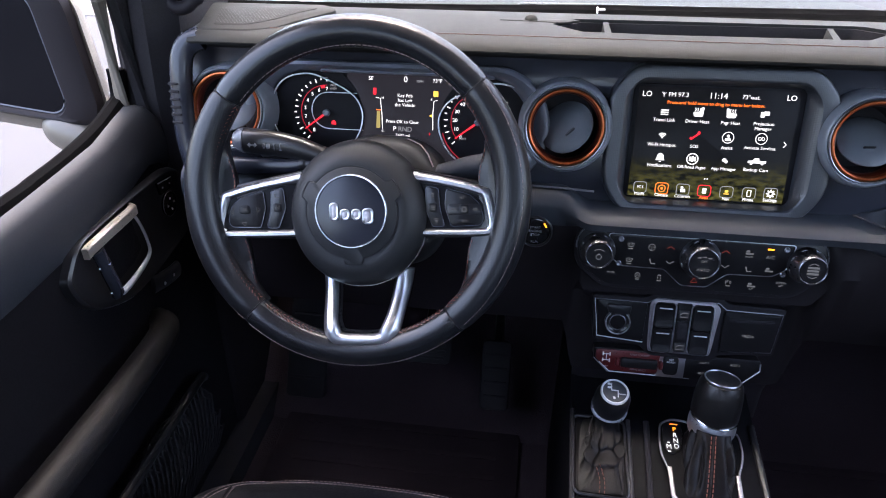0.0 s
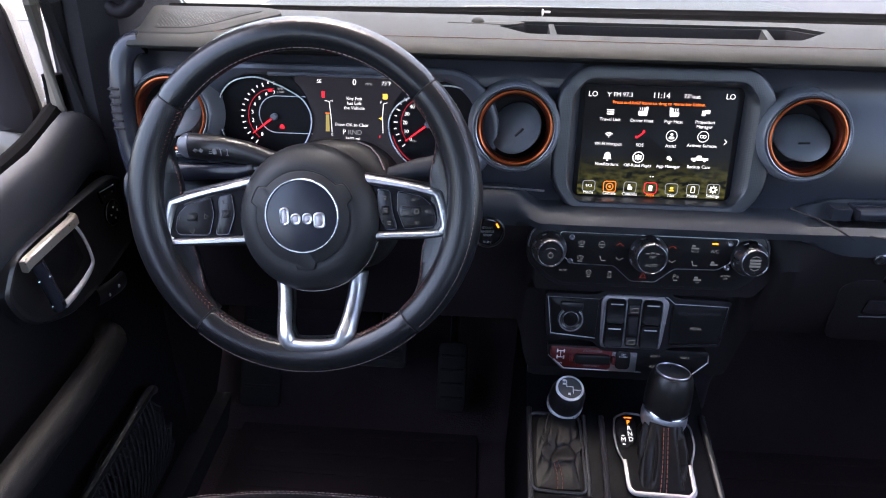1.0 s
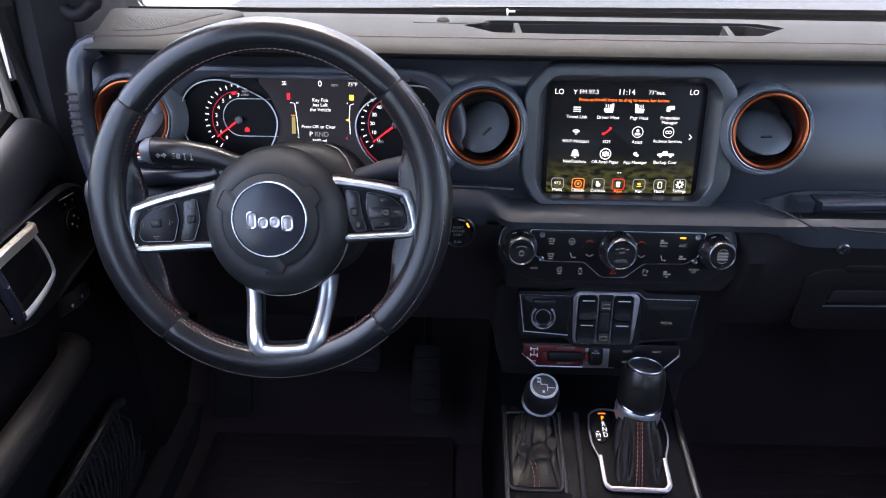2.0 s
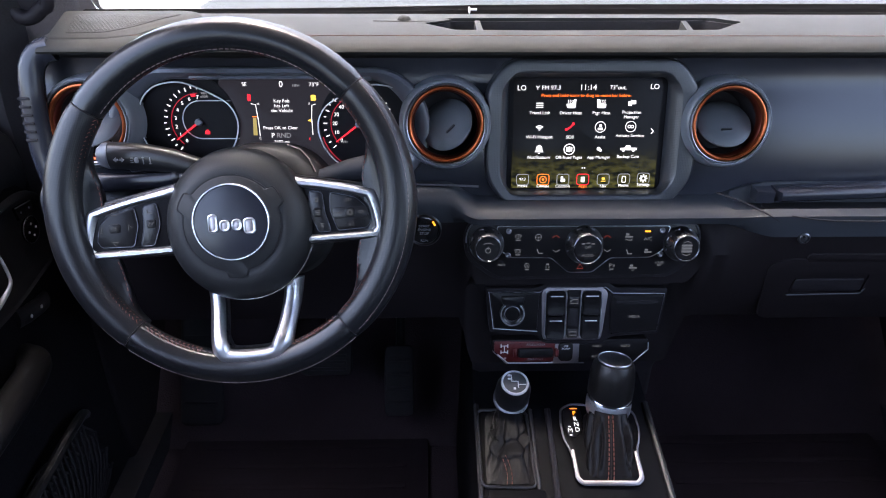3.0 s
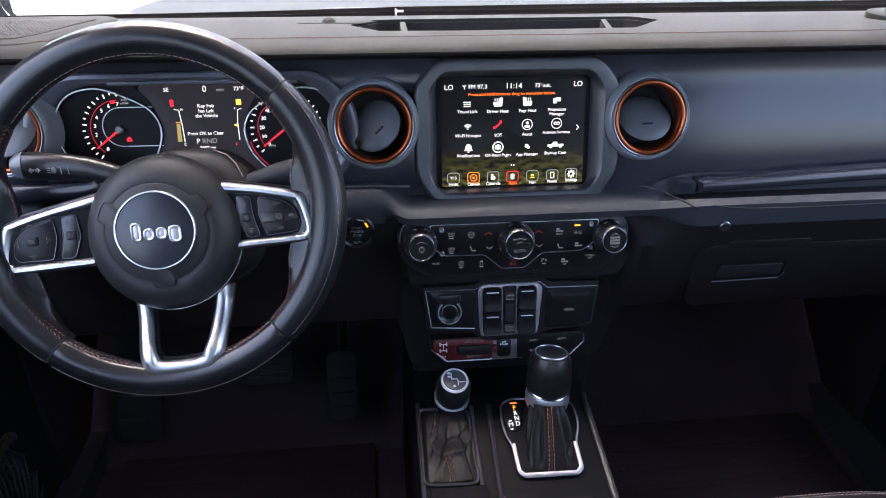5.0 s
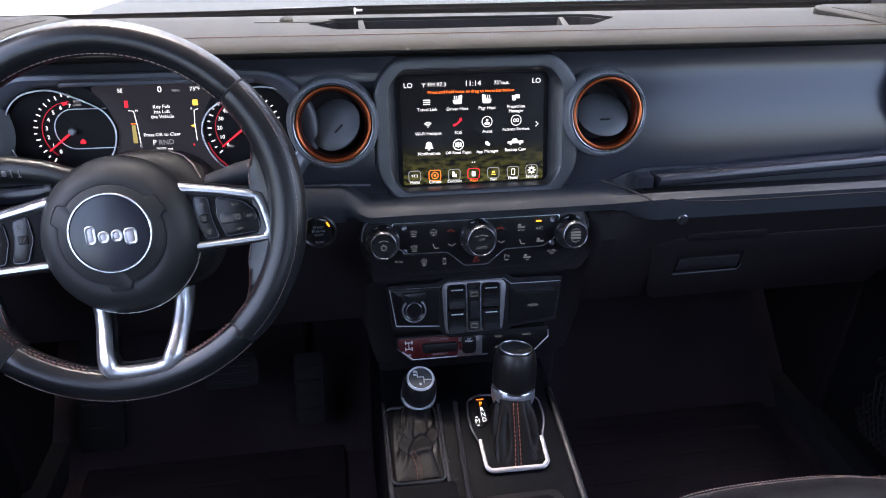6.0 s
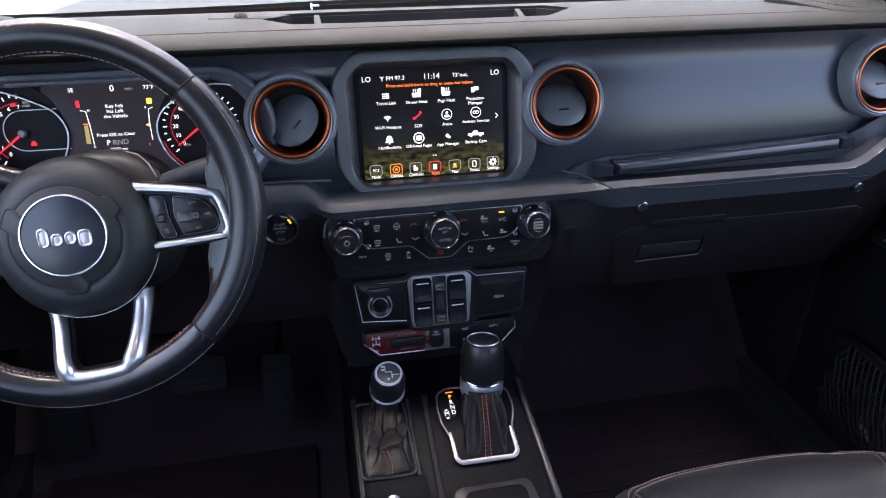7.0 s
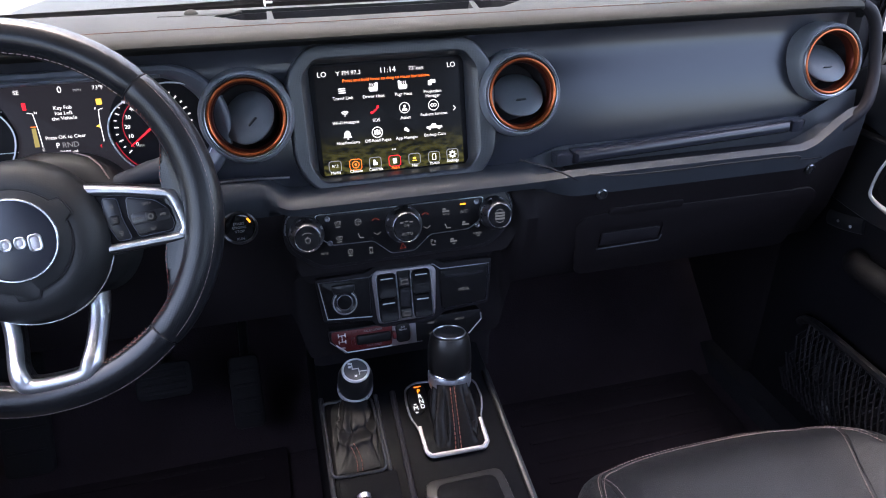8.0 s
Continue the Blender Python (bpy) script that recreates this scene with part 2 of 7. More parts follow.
def prism(pts, z0, z1, r=0.003, edge=0.001, n=4, bm=None):
    """An outline with rounded corners, raised from z0 to z1 with softened front edges."""
    o = rounded([(p[0], p[1]) for p in pts], r, n)
    area = sum(o[i - 1][0] * o[i][1] - o[i][0] * o[i - 1][1] for i in range(len(o)))
    if area < 0:
        o.reverse()
    e = min(edge, (z1 - z0) * 0.49)
    return loft([[(*p, z0) for p in o], [(*p, z1 - e) for p in o], [(*p, z1 - e * 0.3) for p in inset(o, e * 0.3)],
                 [(*p, z1) for p in inset(o, e)]], bm=bm)


def lathe(profile, n=48, bm=None):
    """A turned body about Z: profile of (radius, height)."""
    loops = [[(r * math.cos(2 * math.pi * i / n), r * math.sin(2 * math.pi * i / n), z) for i in range(n)] for r, z in profile]
    hollow = profile[0][0] > 0.001 and profile[-1][0] > 0.001
    if hollow:
        loops.append(loops[0])
        bm = loft(loops, cap=False, bm=bm)
        bmesh.ops.remove_doubles(bm, verts=bm.verts, dist=1e-6)
        return bm
    return loft(loops, bm=bm)


def smooth_path(pts, per=8, closed=False):
    """A smooth curve through points."""
    p = [Vector(q) for q in pts]
    k = len(p)
    out = []
    for i in range(k if closed else k - 1):
        a, b, c, d = (p[(i - 1) % k], p[i], p[(i + 1) % k], p[(i + 2) % k]) if closed else (p[max(i - 1, 0)], p[i], p[i + 1], p[min(i + 2, k - 1)])
        for j in range(per):
            t = j / per
            out.append(0.5 * (2 * b + (c - a) * t + (2 * a - 5 * b + 4 * c - d) * t * t + (3 * b - a - 3 * c + d) * t ** 3))
    if not closed:
        out.append(p[-1])
    return out


def tube(path, radius, n=10, closed=False, flat=1.0, bm=None, up=(0, 0, 1)):
    """A round or flattened bar along a path. radius: a number or a function of 0..1."""
    path = [Vector(p) for p in path]
    k = len(path)
    loops = []
    for i, p in enumerate(path):
        a = path[i - 1] if i or closed else p
        b = path[(i + 1) % k] if i < k - 1 or closed else p
        t = (b - a).normalized()
        u = Vector(up)
        s = t.cross(u)
        if s.length < 1e-4:
            s = t.cross(Vector((0, 1, 0)))
        s.normalize()
        v = s.cross(t)
        r = radius(i / max(k - 1, 1)) if callable(radius) else radius
        loops.append([p + s * (r * math.cos(2 * math.pi * j / n)) + v * (r * flat * math.sin(2 * math.pi * j / n)) for j in range(n)])
    return loft(loops, ring=closed, bm=bm)


def stitches(path, length=0.005, gap=0.003, r=0.0005, bm=None, up=(0, 0, 1), slant=0.0):
    """Single stitches of thread along a path."""
    bm = bm or bmesh.new()
    path = [Vector(p) for p in path]
    run, mark = 0.0, 0.0
    for a, b in zip(path, path[1:]):
        seg = (b - a).length
        if seg < 1e-9:
            continue
        d = (b - a) / seg
        while mark < run + seg:
            p = a + d * (mark - run)
            side = d.cross(Vector(up)).normalized() * slant
            tube([p - side, p + d * length * 0.5 + Vector(up) * r * 0.8, p + d * length + side], r, 5, bm=bm, up=up)
            mark += length + gap
        run += seg
    return bm


def cushion(w, d, h, e=0.35, n=28, m=14, f=None):
    """A stuffed rounded block round its centre; f(x, y, z) may shape it."""
    loops = []
    def pw(c, q):
        return math.copysign(abs(c) ** q, c)
    for i in range(1, m):
        b = -math.pi / 2 + math.pi * i / m
        lp = []
        for j in range(n):
            a = 2 * math.pi * j / n
            p = (w / 2 * pw(math.cos(b), e) * pw(math.cos(a), e), d / 2 * pw(math.cos(b), e) * pw(math.sin(a), e), h / 2 * pw(math.sin(b), e * 1.4))
            lp.append(f(*p) if f else p)
        loops.append(lp)
    return loft(loops)


def letters(name, body, size, m, mat, parent, align="CENTER", depth=0.0002, kind=""):
    """Words in the built-in font as a mesh part. m: place and turn in the parent's axes."""
    cu = bpy.data.curves.new(name, "FONT")
    cu.body, cu.size, cu.align_x, cu.align_y, cu.extrude, cu.resolution_u = body, size, align, "CENTER", depth, 3
    tmp = new("temporary", cu)
    bpy.context.view_layer.update()
    me = bpy.data.meshes.new_from_object(tmp.evaluated_get(bpy.context.evaluated_depsgraph_get()))
    bpy.data.objects.remove(tmp)
    bpy.data.curves.remove(cu)
    me.transform(m)
    me.name = name
    me.materials.clear()
    me.materials.append(mat)
    ob = new(name, me)
    ob.parent = parent
    return ob


def at(x, y, z=0.0, spin=0.0):
    return pose(x, y, z, 0, 0, spin)


def carve(ob, *cutters):
    """Cuts solids, given as bmeshes in the object's own axes, out of a part."""
    for bm in cutters:
        bmesh.ops.recalc_face_normals(bm, faces=bm.faces)
        me = bpy.data.meshes.new("cutter")
        bm.to_mesh(me)
        bm.free()
        cut = new("cutter", me)
        bpy.context.view_layer.update()
        cut.matrix_world = ob.matrix_world
        mod = ob.modifiers.new("cut", "BOOLEAN")
        mod.operation, mod.solver, mod.object = "DIFFERENCE", "EXACT", cut
        bpy.context.view_layer.update()
        done = bpy.data.meshes.new_from_object(ob.evaluated_get(bpy.context.evaluated_depsgraph_get()))
        ob.modifiers.clear()
        old = ob.data
        mats = list(old.materials)
        ob.data = done
        done.materials.clear()
        for q in mats:
            done.materials.append(q)
        done.name = old.name
        bpy.data.meshes.remove(old)
        bpy.data.objects.remove(cut)
        bpy.data.meshes.remove(me)


def moved(bm, m):
    bmesh.ops.transform(bm, matrix=m, verts=bm.verts)
    return bm


def merge(bm, other, m=None):
    """Adds another bmesh's faces, placed by m, and frees it."""
    made = {v: bm.verts.new(m @ v.co if m else v.co) for v in other.verts}
    for f in other.faces:
        bm.faces.new([made[v] for v in f.verts])
    other.free()
    return bm


def blend(a, b, x):
    x = min(max((x - a) / (b - a), 0.0), 1.0)
    return x * x * (3 - 2 * x)


def mix(p, q, t):
    return tuple(a + (b - a) * t for a, b in zip(p, q))

# ---- setting: ground, body shell round the cabin ----
ground = tagged(new("ground", bpy.data.meshes.new("ground")), "pale concrete ground outside the car", "ground", kind="structure")
bm = bmesh.new()
bmesh.ops.create_grid(bm, x_segments=24, y_segments=24, size=600)
bm.to_mesh(ground.data)
bm.free()
ground.data.materials.append(CONCRETE)
ground.location = (0, 0, -0.78)


# Paler copy of the ground's concrete: sunlight put into the colour.
SUNGROUND = material("concrete paled for sunlight", (0.16, 0.158, 0.150), 0.85, grain=0.01, bump=0.3, vary=0.10, blotch=0.6)


def box(x0, x1, y0, y1, z0, z1, r=0.01, bm=None):
    """A box with softened corners along its length in z."""
    bm = bm or bmesh.new()
    return loft([rrect(x1 - x0, y1 - y0, r, 3, (x0 + x1) / 2, (y0 + y1) / 2, z) for z in (z0, z1)], bm=bm)


# Sunlit stretch of the ground, made as a slab in the paler concrete.
sun_patch = tagged(new("pavement", bpy.data.meshes.new("pavement")), "stretch of ground ahead of the car, paled in colour as sunlit", "pavement", kind="structure")
bm = box(-14.0, 0.0, 6.5, 60.0, -0.80, -0.772, 0.02)
bmesh.ops.recalc_face_normals(bm, faces=bm.faces)
bm.to_mesh(sun_patch.data)
bm.free()
sun_patch.data.materials.append(SUNGROUND)

body = thing("car_body", pose(0, 0, 0), "sand beige body shell of the car round the dark cabin", "car body", kind="structure")
part("floor_pan", box(-0.74, 0.74, -2.3, 0.62, -0.10, -0.02), PLASTIC, body)
part("firewall", box(-0.74, 0.74, 0.36, 0.40, -0.02, 0.70), PLASTIC, body)
part("roof", box(-0.74, 0.74, -2.3, 0.02, 1.27, 1.32, 0.02), HEADLINER, body)
for s in (-1, 1):
    part("kick_panel", box(min(s * 0.69, s * 0.73), max(s * 0.69, s * 0.73), 0.06, 0.40, -0.05, 0.80), LOWER, body)
# Unseen rear and side walls; heights set by the light let in behind.
part("rear_wall", box(-0.74, 0.74, -2.3, -2.25, -0.02, 0.86), PLASTIC, body)
for s in (-1, 1):
    part("side_wall", box(min(s * 0.70, s * 0.74), max(s * 0.70, s * 0.74), -2.25, -1.0, -0.02, 0.8), PLASTIC, body)
    part("door_sill", box(min(s * 0.66, s * 0.76), max(s * 0.66, s * 0.76), -1.0, 0.40, -0.10, 0.045), RUBBER, body)
    part("rear_pillar", box(min(s * 0.66, s * 0.74), max(s * 0.66, s * 0.74), -2.3, -2.15, 0.62, 1.27), PLASTIC, body)
    part("centre_pillar", box(min(s * 0.66, s * 0.74), max(s * 0.66, s * 0.74), -1.10, -0.98, -0.02, 1.27), PLASTIC, body)
    # the windscreen pillar: black trim inside, body paint outside
    part("pillar_trim", loft([[(s * (x0 - 0.005), y1, z), (s * x0, y0 + 0.03, z), (s * (x0 + 0.03), y0, z), (s * (x0 + 0.075), y0 + 0.004, z), (s * (x0 + 0.075), y1 + 0.03, z), (s * x0, y1 + 0.03, z)]
                              for z, y0, y1, x0 in ((0.50, 0.030, 0.20, 0.665), (0.66, 0.030, 0.19, 0.664), (0.80, 0.032, 0.165, 0.655), (1.02, -0.028, 0.08, 0.635), (1.27, -0.11, -0.01, 0.61))]), RUBBER, body, "black pillar trim")
    part("pillar_handle", tube(smooth_path([(s * 0.676, 0.080, 0.83), (s * 0.672, 0.066, 0.788), (s * 0.662, 0.060, 0.771), (s * 0.648, 0.058, 0.768), (s * 0.634, 0.060, 0.777), (s * 0.622, 0.060, 0.80), (s * 0.612, 0.05, 0.95), (s * 0.625, 0.035, 0.99)], 6), 0.0085, 10, bm=moved(cushion(0.042, 0.030, 0.055, 0.5), pose(s * 0.648, 0.074, 0.797))), PLASTIC, body, "black grab handle")
    for nm, mt, dx, r in (("pillar_skin", PAINT, 0.06, 0.012),):
        part(nm, tube([(s * (0.685 + dx), 0.21 - dx, 0.55), (s * (0.680 + dx), 0.17 - dx, 0.78), (s * (0.655 + dx), 0.08 - dx, 1.05), (s * (0.635 + dx), -0.02 - dx, 1.29)], r, 12, flat=1.4), mt, body)
part("header", box(-0.66, 0.66, -0.06, 0.03, 1.23, 1.28, 0.02), HEADLINER, body)
part("hood", loft([[(x, y, z - 0.000) for x, z in ((-0.70, 0.52), (-0.69, 0.66 - d), (-0.55, 0.700 - d), (-0.28, 0.715 - d), (0, 0.72 - d), (0.28, 0.715 - d), (0.55, 0.700 - d), (0.69, 0.66 - d), (0.70, 0.52))]
                   for y, d in ((0.44, 0.0), (0.7, 0.005), (1.1, 0.02), (1.5, 0.05), (1.62, 0.12))]), PAINT, body, "sunlit sand beige hood")
# Dark sheet added over the full hood to bring its brightness down.
part("hood_sheet", loft([[(x, y, z - d + 0.0022) for x, z in ((-0.66, 0.671), (-0.55, 0.700), (-0.28, 0.715), (0, 0.720), (0.28, 0.715), (0.55, 0.700), (0.66, 0.671))] + [(0.66, y, 0.66 - d), (-0.66, y, 0.66 - d)]
                         for y, d in ((0.438, 0.0), (0.7, 0.005), (1.1, 0.02), (1.48, 0.0485))]), HOODSHEET, body, "matt brown sheet added to darken the hood")
part("cowl", loft([[(x, 0.24, 0.715), (x, 0.26, 0.735), (x, 0.36, 0.715), (x, 0.43, 0.695), (x, 0.43, 0.66), (x, 0.24, 0.68)] for x in (-0.68, 0.0, 0.68)]), SMOOTH, body, "black plastic cowl below the windscreen")

windscreen = thing("windshield", pose(0, 0.235, 0.74), "clear flat windshield glass above the dash", "windshield", kind="structure")
ang = math.atan2(0.24, 0.53)
part("pane", moved(slab(1.30, 0.60, 0.005, 0.03, 0.001, 0, 0.29, 0), pose(0, 0, 0, 90 + math.degrees(ang), 0, 0)), WINDSCREEN, windscreen).visible_shadow = False
part("edge_seal", loft([[(x, -0.042, -0.012), (x, -0.036, 0.0010 + k), (x, -0.033, 0.0040 + k), (x, -0.030, 0.0044 + k), (x, -0.027, 0.0088 + k), (x, -0.024, 0.0092 + k), (x, -0.0205, 0.0130 + k), (x, -0.014, 0.0128 + k), (x, -0.002, 0.002), (x, -0.002, -0.012)]
                        for x, k in ((-0.66, -0.007), (-0.45, -0.006), (-0.30, -0.004), (-0.12, 0.0), (0.2, 0.002), (0.66, 0.003))]), SEAL, windscreen, "black stepped seal along the foot of the glass")

wiper = thing("wiper", pose(0.02, 0.30, 0.722), "grey blue wiper blade resting on the cowl", "wiper")
part("blade", tube([(-0.265, 0.0, 0.006), (-0.250, 0, 0.0135), (0, -0.003, 0.0160), (0.120, 0.0, 0.0155), (0.160, 0, 0.0140)], 0.0060, 10, flat=1.3), COWL, wiper)
part("end_block", moved(slab(0.030, 0.020, 0.012, 0.004, 0.002), pose(0.152, -0.002, 0.007, 20, 0, 0)), COWL, wiper, "moulded end of the blade")
part("rubber_edge", tube([(-0.26, -0.008, -0.004), (0, -0.011, -0.002), (0.16, -0.009, -0.004)], 0.005, 6), RUBBER, wiper)
part("arm", tube([(-0.235, 0.006, 0.009), (-0.300, 0.02, 0.008), (-0.36, 0.06, -0.004)], 0.005, 8), COWL, wiper)
part("clip", moved(slab(0.0100, 0.0022, 0.003, 0.0008, 0.0004, 0.0055, 0.001, 0, bm=slab(0.0024, 0.0090, 0.003, 0.001, 0.0005)), face(-0.131, -0.033, 0.0085, 40)), WHITE, windscreen, "small white clip")

# ---- the dashboard ----
TOP = [(0.200, 0.728), (0.190, 0.7465), (0.10, 0.760), (0.035, 0.760), (0.008, 0.7588), (-0.007, 0.7562), (-0.0155, 0.7522), (-0.0180, 0.7482), (-0.0155, 0.7448), (-0.004, 0.7425)]
FACE = [(0.0200, 0.7435), (0.0208, 0.727), (0.0202, 0.714), (0.0182, 0.704), (0.0138, 0.694), (0.0070, 0.681), (-0.0005, 0.665), (-0.0070, 0.647), (-0.0125, 0.628), (-0.0168, 0.608), (-0.0195, 0.590), (-0.0208, 0.574)]
PASS = [(-0.030, 0.597), (-0.034, 0.570), (-0.056, 0.566), (-0.067, 0.5795), (-0.078, 0.575), (-0.078, 0.561), (-0.0768, 0.547), (-0.0715, 0.520), (-0.0600, 0.460), (-0.036, 0.405), (0.02, 0.385), (0.25, 0.36)]
MIDD = [(-0.024, 0.576), (-0.036, 0.5765), (-0.050, 0.5765), (-0.061, 0.5745), (-0.068, 0.568), (-0.064, 0.558), (-0.046, 0.553), (-0.062, 0.474), (-0.026, 0.454), (-0.046, 0.335), (-0.02, 0.322), (0.25, 0.31)]
DRIV = [(-0.032, 0.600), (-0.040, 0.598), (-0.047, 0.594), (-0.052, 0.586), (-0.054, 0.577), (-0.054, 0.567), (-0.053, 0.556), (-0.049, 0.520), (-0.042, 0.450), (-0.030, 0.400), (0.02, 0.385), (0.25, 0.36)]
dash = thing("dashboard", pose(0, 0, 0), "dark grey full-width car dashboard with a padded stitched top", "dashboard")


def station(x):
    if x < 0:
        return [mix(q, p, blend(-0.168, -0.130, x) if i < 7 else blend(-0.150, -0.130, x)) for i, (p, q) in enumerate(zip(MIDD, DRIV))]
    lift = 0.040 * blend(0.545, 0.65, x)
    return [(y + (0.5 * lift if i > 1 else 0), z + lift * min(1, max(0, (z - 0.53) / 0.04))) for i, (y, z) in enumerate(mix(p, q, blend(0.150, 0.222, x) if i < 7 else blend(0.130, 0.155, x)) for i, (p, q) in enumerate(zip(MIDD, PASS)))]


def sweep_x(profile, xs, back, end=0.0):
    """Closed sections along x; the last few centimetres round off."""
    loops = []
    for x in xs:
        pr = profile(x) if callable(profile) else profile
        loops.append([(x, y, z) for y, z in pr + back])
    return loft(loops)


ends = [-0.636, -0.630, -0.620, -0.61] + [-0.60 + 0.1 * i for i in range(13)] + [0.64, 0.655, 0.664]


def top_at(x):
    k = max(0.0, (x - 0.63) / 0.034, (-x - 0.604) / 0.032)
    return [(y + 0.02 * k * k * (1 if y < 0.1 else 0), z - 0.018 * k * k) for y, z in TOP]


pad = part("top_pad", sweep_x(top_at, ends, [(0.02, 0.732), (0.185, 0.70)]), PAD, dash, "soft grey stitched top pad")
# storage tray sunk into the pad
tray_out = [(-0.192, 0.069), (-0.158, 0.036), (-0.06, 0.033), (0.150, 0.037), (0.194, 0.080), (0.160, 0.106), (-0.162, 0.098)]
carve(pad, prism(tray_out, 0.71, 0.79, 0.004, 0.0005))
o = rounded(tray_out, 0.004)
ins = [(x * 0.985, 0.069 + (y - 0.069) * 0.94) for x, y in o]
part("tray", loft([[(x, y, 0.716) for x, y in o], [(x, y, 0.756) for x, y in o], [(x, y, 0.756) for x, y in ins], [(x * 0.97, 0.069 + (y - 0.069) * 0.86, 0.722) for x, y in ins]]), RUBBER, dash, "dark rubber-lined storage tray")
for x, lean in ((-0.128, 0.0), (0.118, 0.008)):
    part("tray_divider", loft([[(x - 0.005, 0.036, 0.724), (x + 0.005, 0.036, 0.724), (x + 0.005 + lean, 0.096, 0.724), (x - 0.005 + lean, 0.096, 0.724)],
                               [(x - 0.004, 0.038, 0.758), (x + 0.004, 0.038, 0.758), (x + 0.003 + lean, 0.090, 0.759), (x - 0.003 + lean, 0.090, 0.759)]]), PAD, dash)
part("pad_stitching", stitches([(x, 0.0105, 0.7592) for x in (-0.580, -0.3, 0, 0.3, 0.63)], 0.0055, 0.0012, 0.00042), PADSTITCH, dash, "fine rust-brown stitching", kind="stuff")
part("pad_seam", tube([(-0.582, 0.013, 0.7583), (0.635, 0.013, 0.7583)], 0.0011, 6), PLASTIC, dash)
part("sun_sensor", moved(lathe([(0.0085, 0), (0.0080, 0.0025), (0.0060, 0.0050), (0.003, 0.0062), (0.0006, 0.0065)], 24), at(-0.217, 0.087, 0.7592)), PAD, dash, "small domed sensor")
part("sensor_plate", moved(prism([(-0.045, -0.004), (0.03, -0.009), (0.052, 0.004), (0.02, 0.008), (-0.04, 0.004)], 0, 0.0016, 0.003, 0.0006), at(-0.210, 0.084, 0.7590)), PAD, dash)

fasc = part("fascia", sweep_x(FACE, [-0.630] + [-0.6 + 0.05 * i for i in range(25)] + [0.655], [(0.07, 0.574), (0.07, 0.7435)]), FASCIA, dash, "satin blue grey dash panel")
CL = face(-0.373, 0.010, 0.670, 14)
carve(fasc, moved(loft([rrect(0.362, 0.128, 0.060, 8, 0.002, -0.018, z) for z in (-0.075, 0.12)]), CL))
carve(fasc, moved(slab(0.225, 0.150, 0.12, 0.02, 0.001, 0, 0, -0.06), face(0, 0, 0.65, 14.1)))
for vx in (-0.579, -0.168, 0.164, 0.6175):
    carve(fasc, moved(lathe([(0.0005, -0.08), (0.046, -0.08), (0.046, 0.08), (0.0005, 0.08)], 40), face(vx, -0.010, 0.667, 14)))
XS = ([-0.636, -0.5, -0.3] + [-0.215 + 0.006 * i for i in range(16)] + [-0.10, 0.0, 0.10, 0.128, 0.134, 0.140] + [0.145 + 0.0075 * i for i in range(12)] + [0.3, 0.45, 0.53, 0.55, 0.57, 0.59, 0.61, 0.63, 0.645, 0.655])
part("ledge", sweep_x(lambda x: station(x)[:7], XS, [(-0.030, 0.548), (0.03, 0.548), (0.03, 0.573)]), LEDGE, dash, "satin dark grey ledge")
part("lower_panel", sweep_x(lambda x: station(x)[6:], XS, [(0.25, 0.50), (-0.02, 0.550)]), LOWER, dash, "black lower dash panel")
part("end_cap", tube(smooth_path([(0.645, -0.004, 0.748), (0.662, -0.008, 0.737), (0.672, -0.014, 0.716), (0.675, -0.026, 0.674), (0.668, -0.040, 0.646), (0.652, -0.054, 0.620), (0.628, -0.056, 0.600), (0.600, -0.052, 0.580)], 6), 0.008, 12, up=(0, 1, 0)), PLASTIC, dash)
for s in (-1,):
    part("end_cap", tube(smooth_path([(s * 0.600, -0.003, 0.748), (s * 0.615, -0.006, 0.742), (s * 0.624, -0.012, 0.727), (s * 0.626, -0.020, 0.70), (s * 0.628, -0.026, 0.665), (s * 0.625, -0.034, 0.625), (s * 0.615, -0.044, 0.590)], 6), 0.0140, 12, up=(0, 1, 0), flat=0.8), FASCIA, dash, "rounded end of the dash")
part("trim_strip", tube(smooth_path([(-0.62, -0.040, 0.6005), (-0.40, -0.040, 0.6005), (-0.20, -0.0405, 0.6000), (-0.130, -0.043, 0.5985)], 4), 0.0013, 6), KNOBMETAL, dash, "thin bright trim strip")
# passenger's grab bar, its sockets and the ledge's pocket
bar = []
for x, t in ((0.224, 0.0), (0.230, 0.02), (0.30, 0.24), (0.40, 0.55), (0.50, 0.86), (0.538, 0.98), (0.546, 1.0)):
    zt, zb = 0.5925 + 0.0120 * t, 0.5785 + 0.0125 * t
    sk = 0.006 if x < 0.225 else (-0.006 if x > 0.54 else 0.0)
    bar.append([(x, -0.030, zt + 0.001), (x, -0.044, zt + 0.001), (x + sk, -0.0490, zt - 0.0012), (x + sk, -0.0512, zt - 0.0045), (x + sk, -0.0512, zb + 0.0030), (x + sk, -0.0495, zb + 0.0008), (x, -0.046, zb), (x, -0.030, zb)])
part("grab_bar", loft(bar), FASCIA, dash, "satin flat-faced grab bar for the passenger")
# Black plate laid in the trough to give the slot its shade.
part("grab_shade", slab(0.350, 0.027, 0.003, 0.008, 0.0006, 0.388, -0.0475, 0.5685), RUBBER, dash, "dark plate for the shade in the slot below the bar")
for gx, gz, d in ((0.212, 0.5855, 1), (0.557, 0.5985, -1)):
    part("grab_socket", loft([[(gx + d * a, y, gz + z) for a, y in ((-0.012, -0.026), (-0.010, -0.0465), (0.004, -0.0500), (0.010, -0.0485), (0.012, -0.026))] for z in (-0.0075, 0.0065)]), FASCIA, dash)
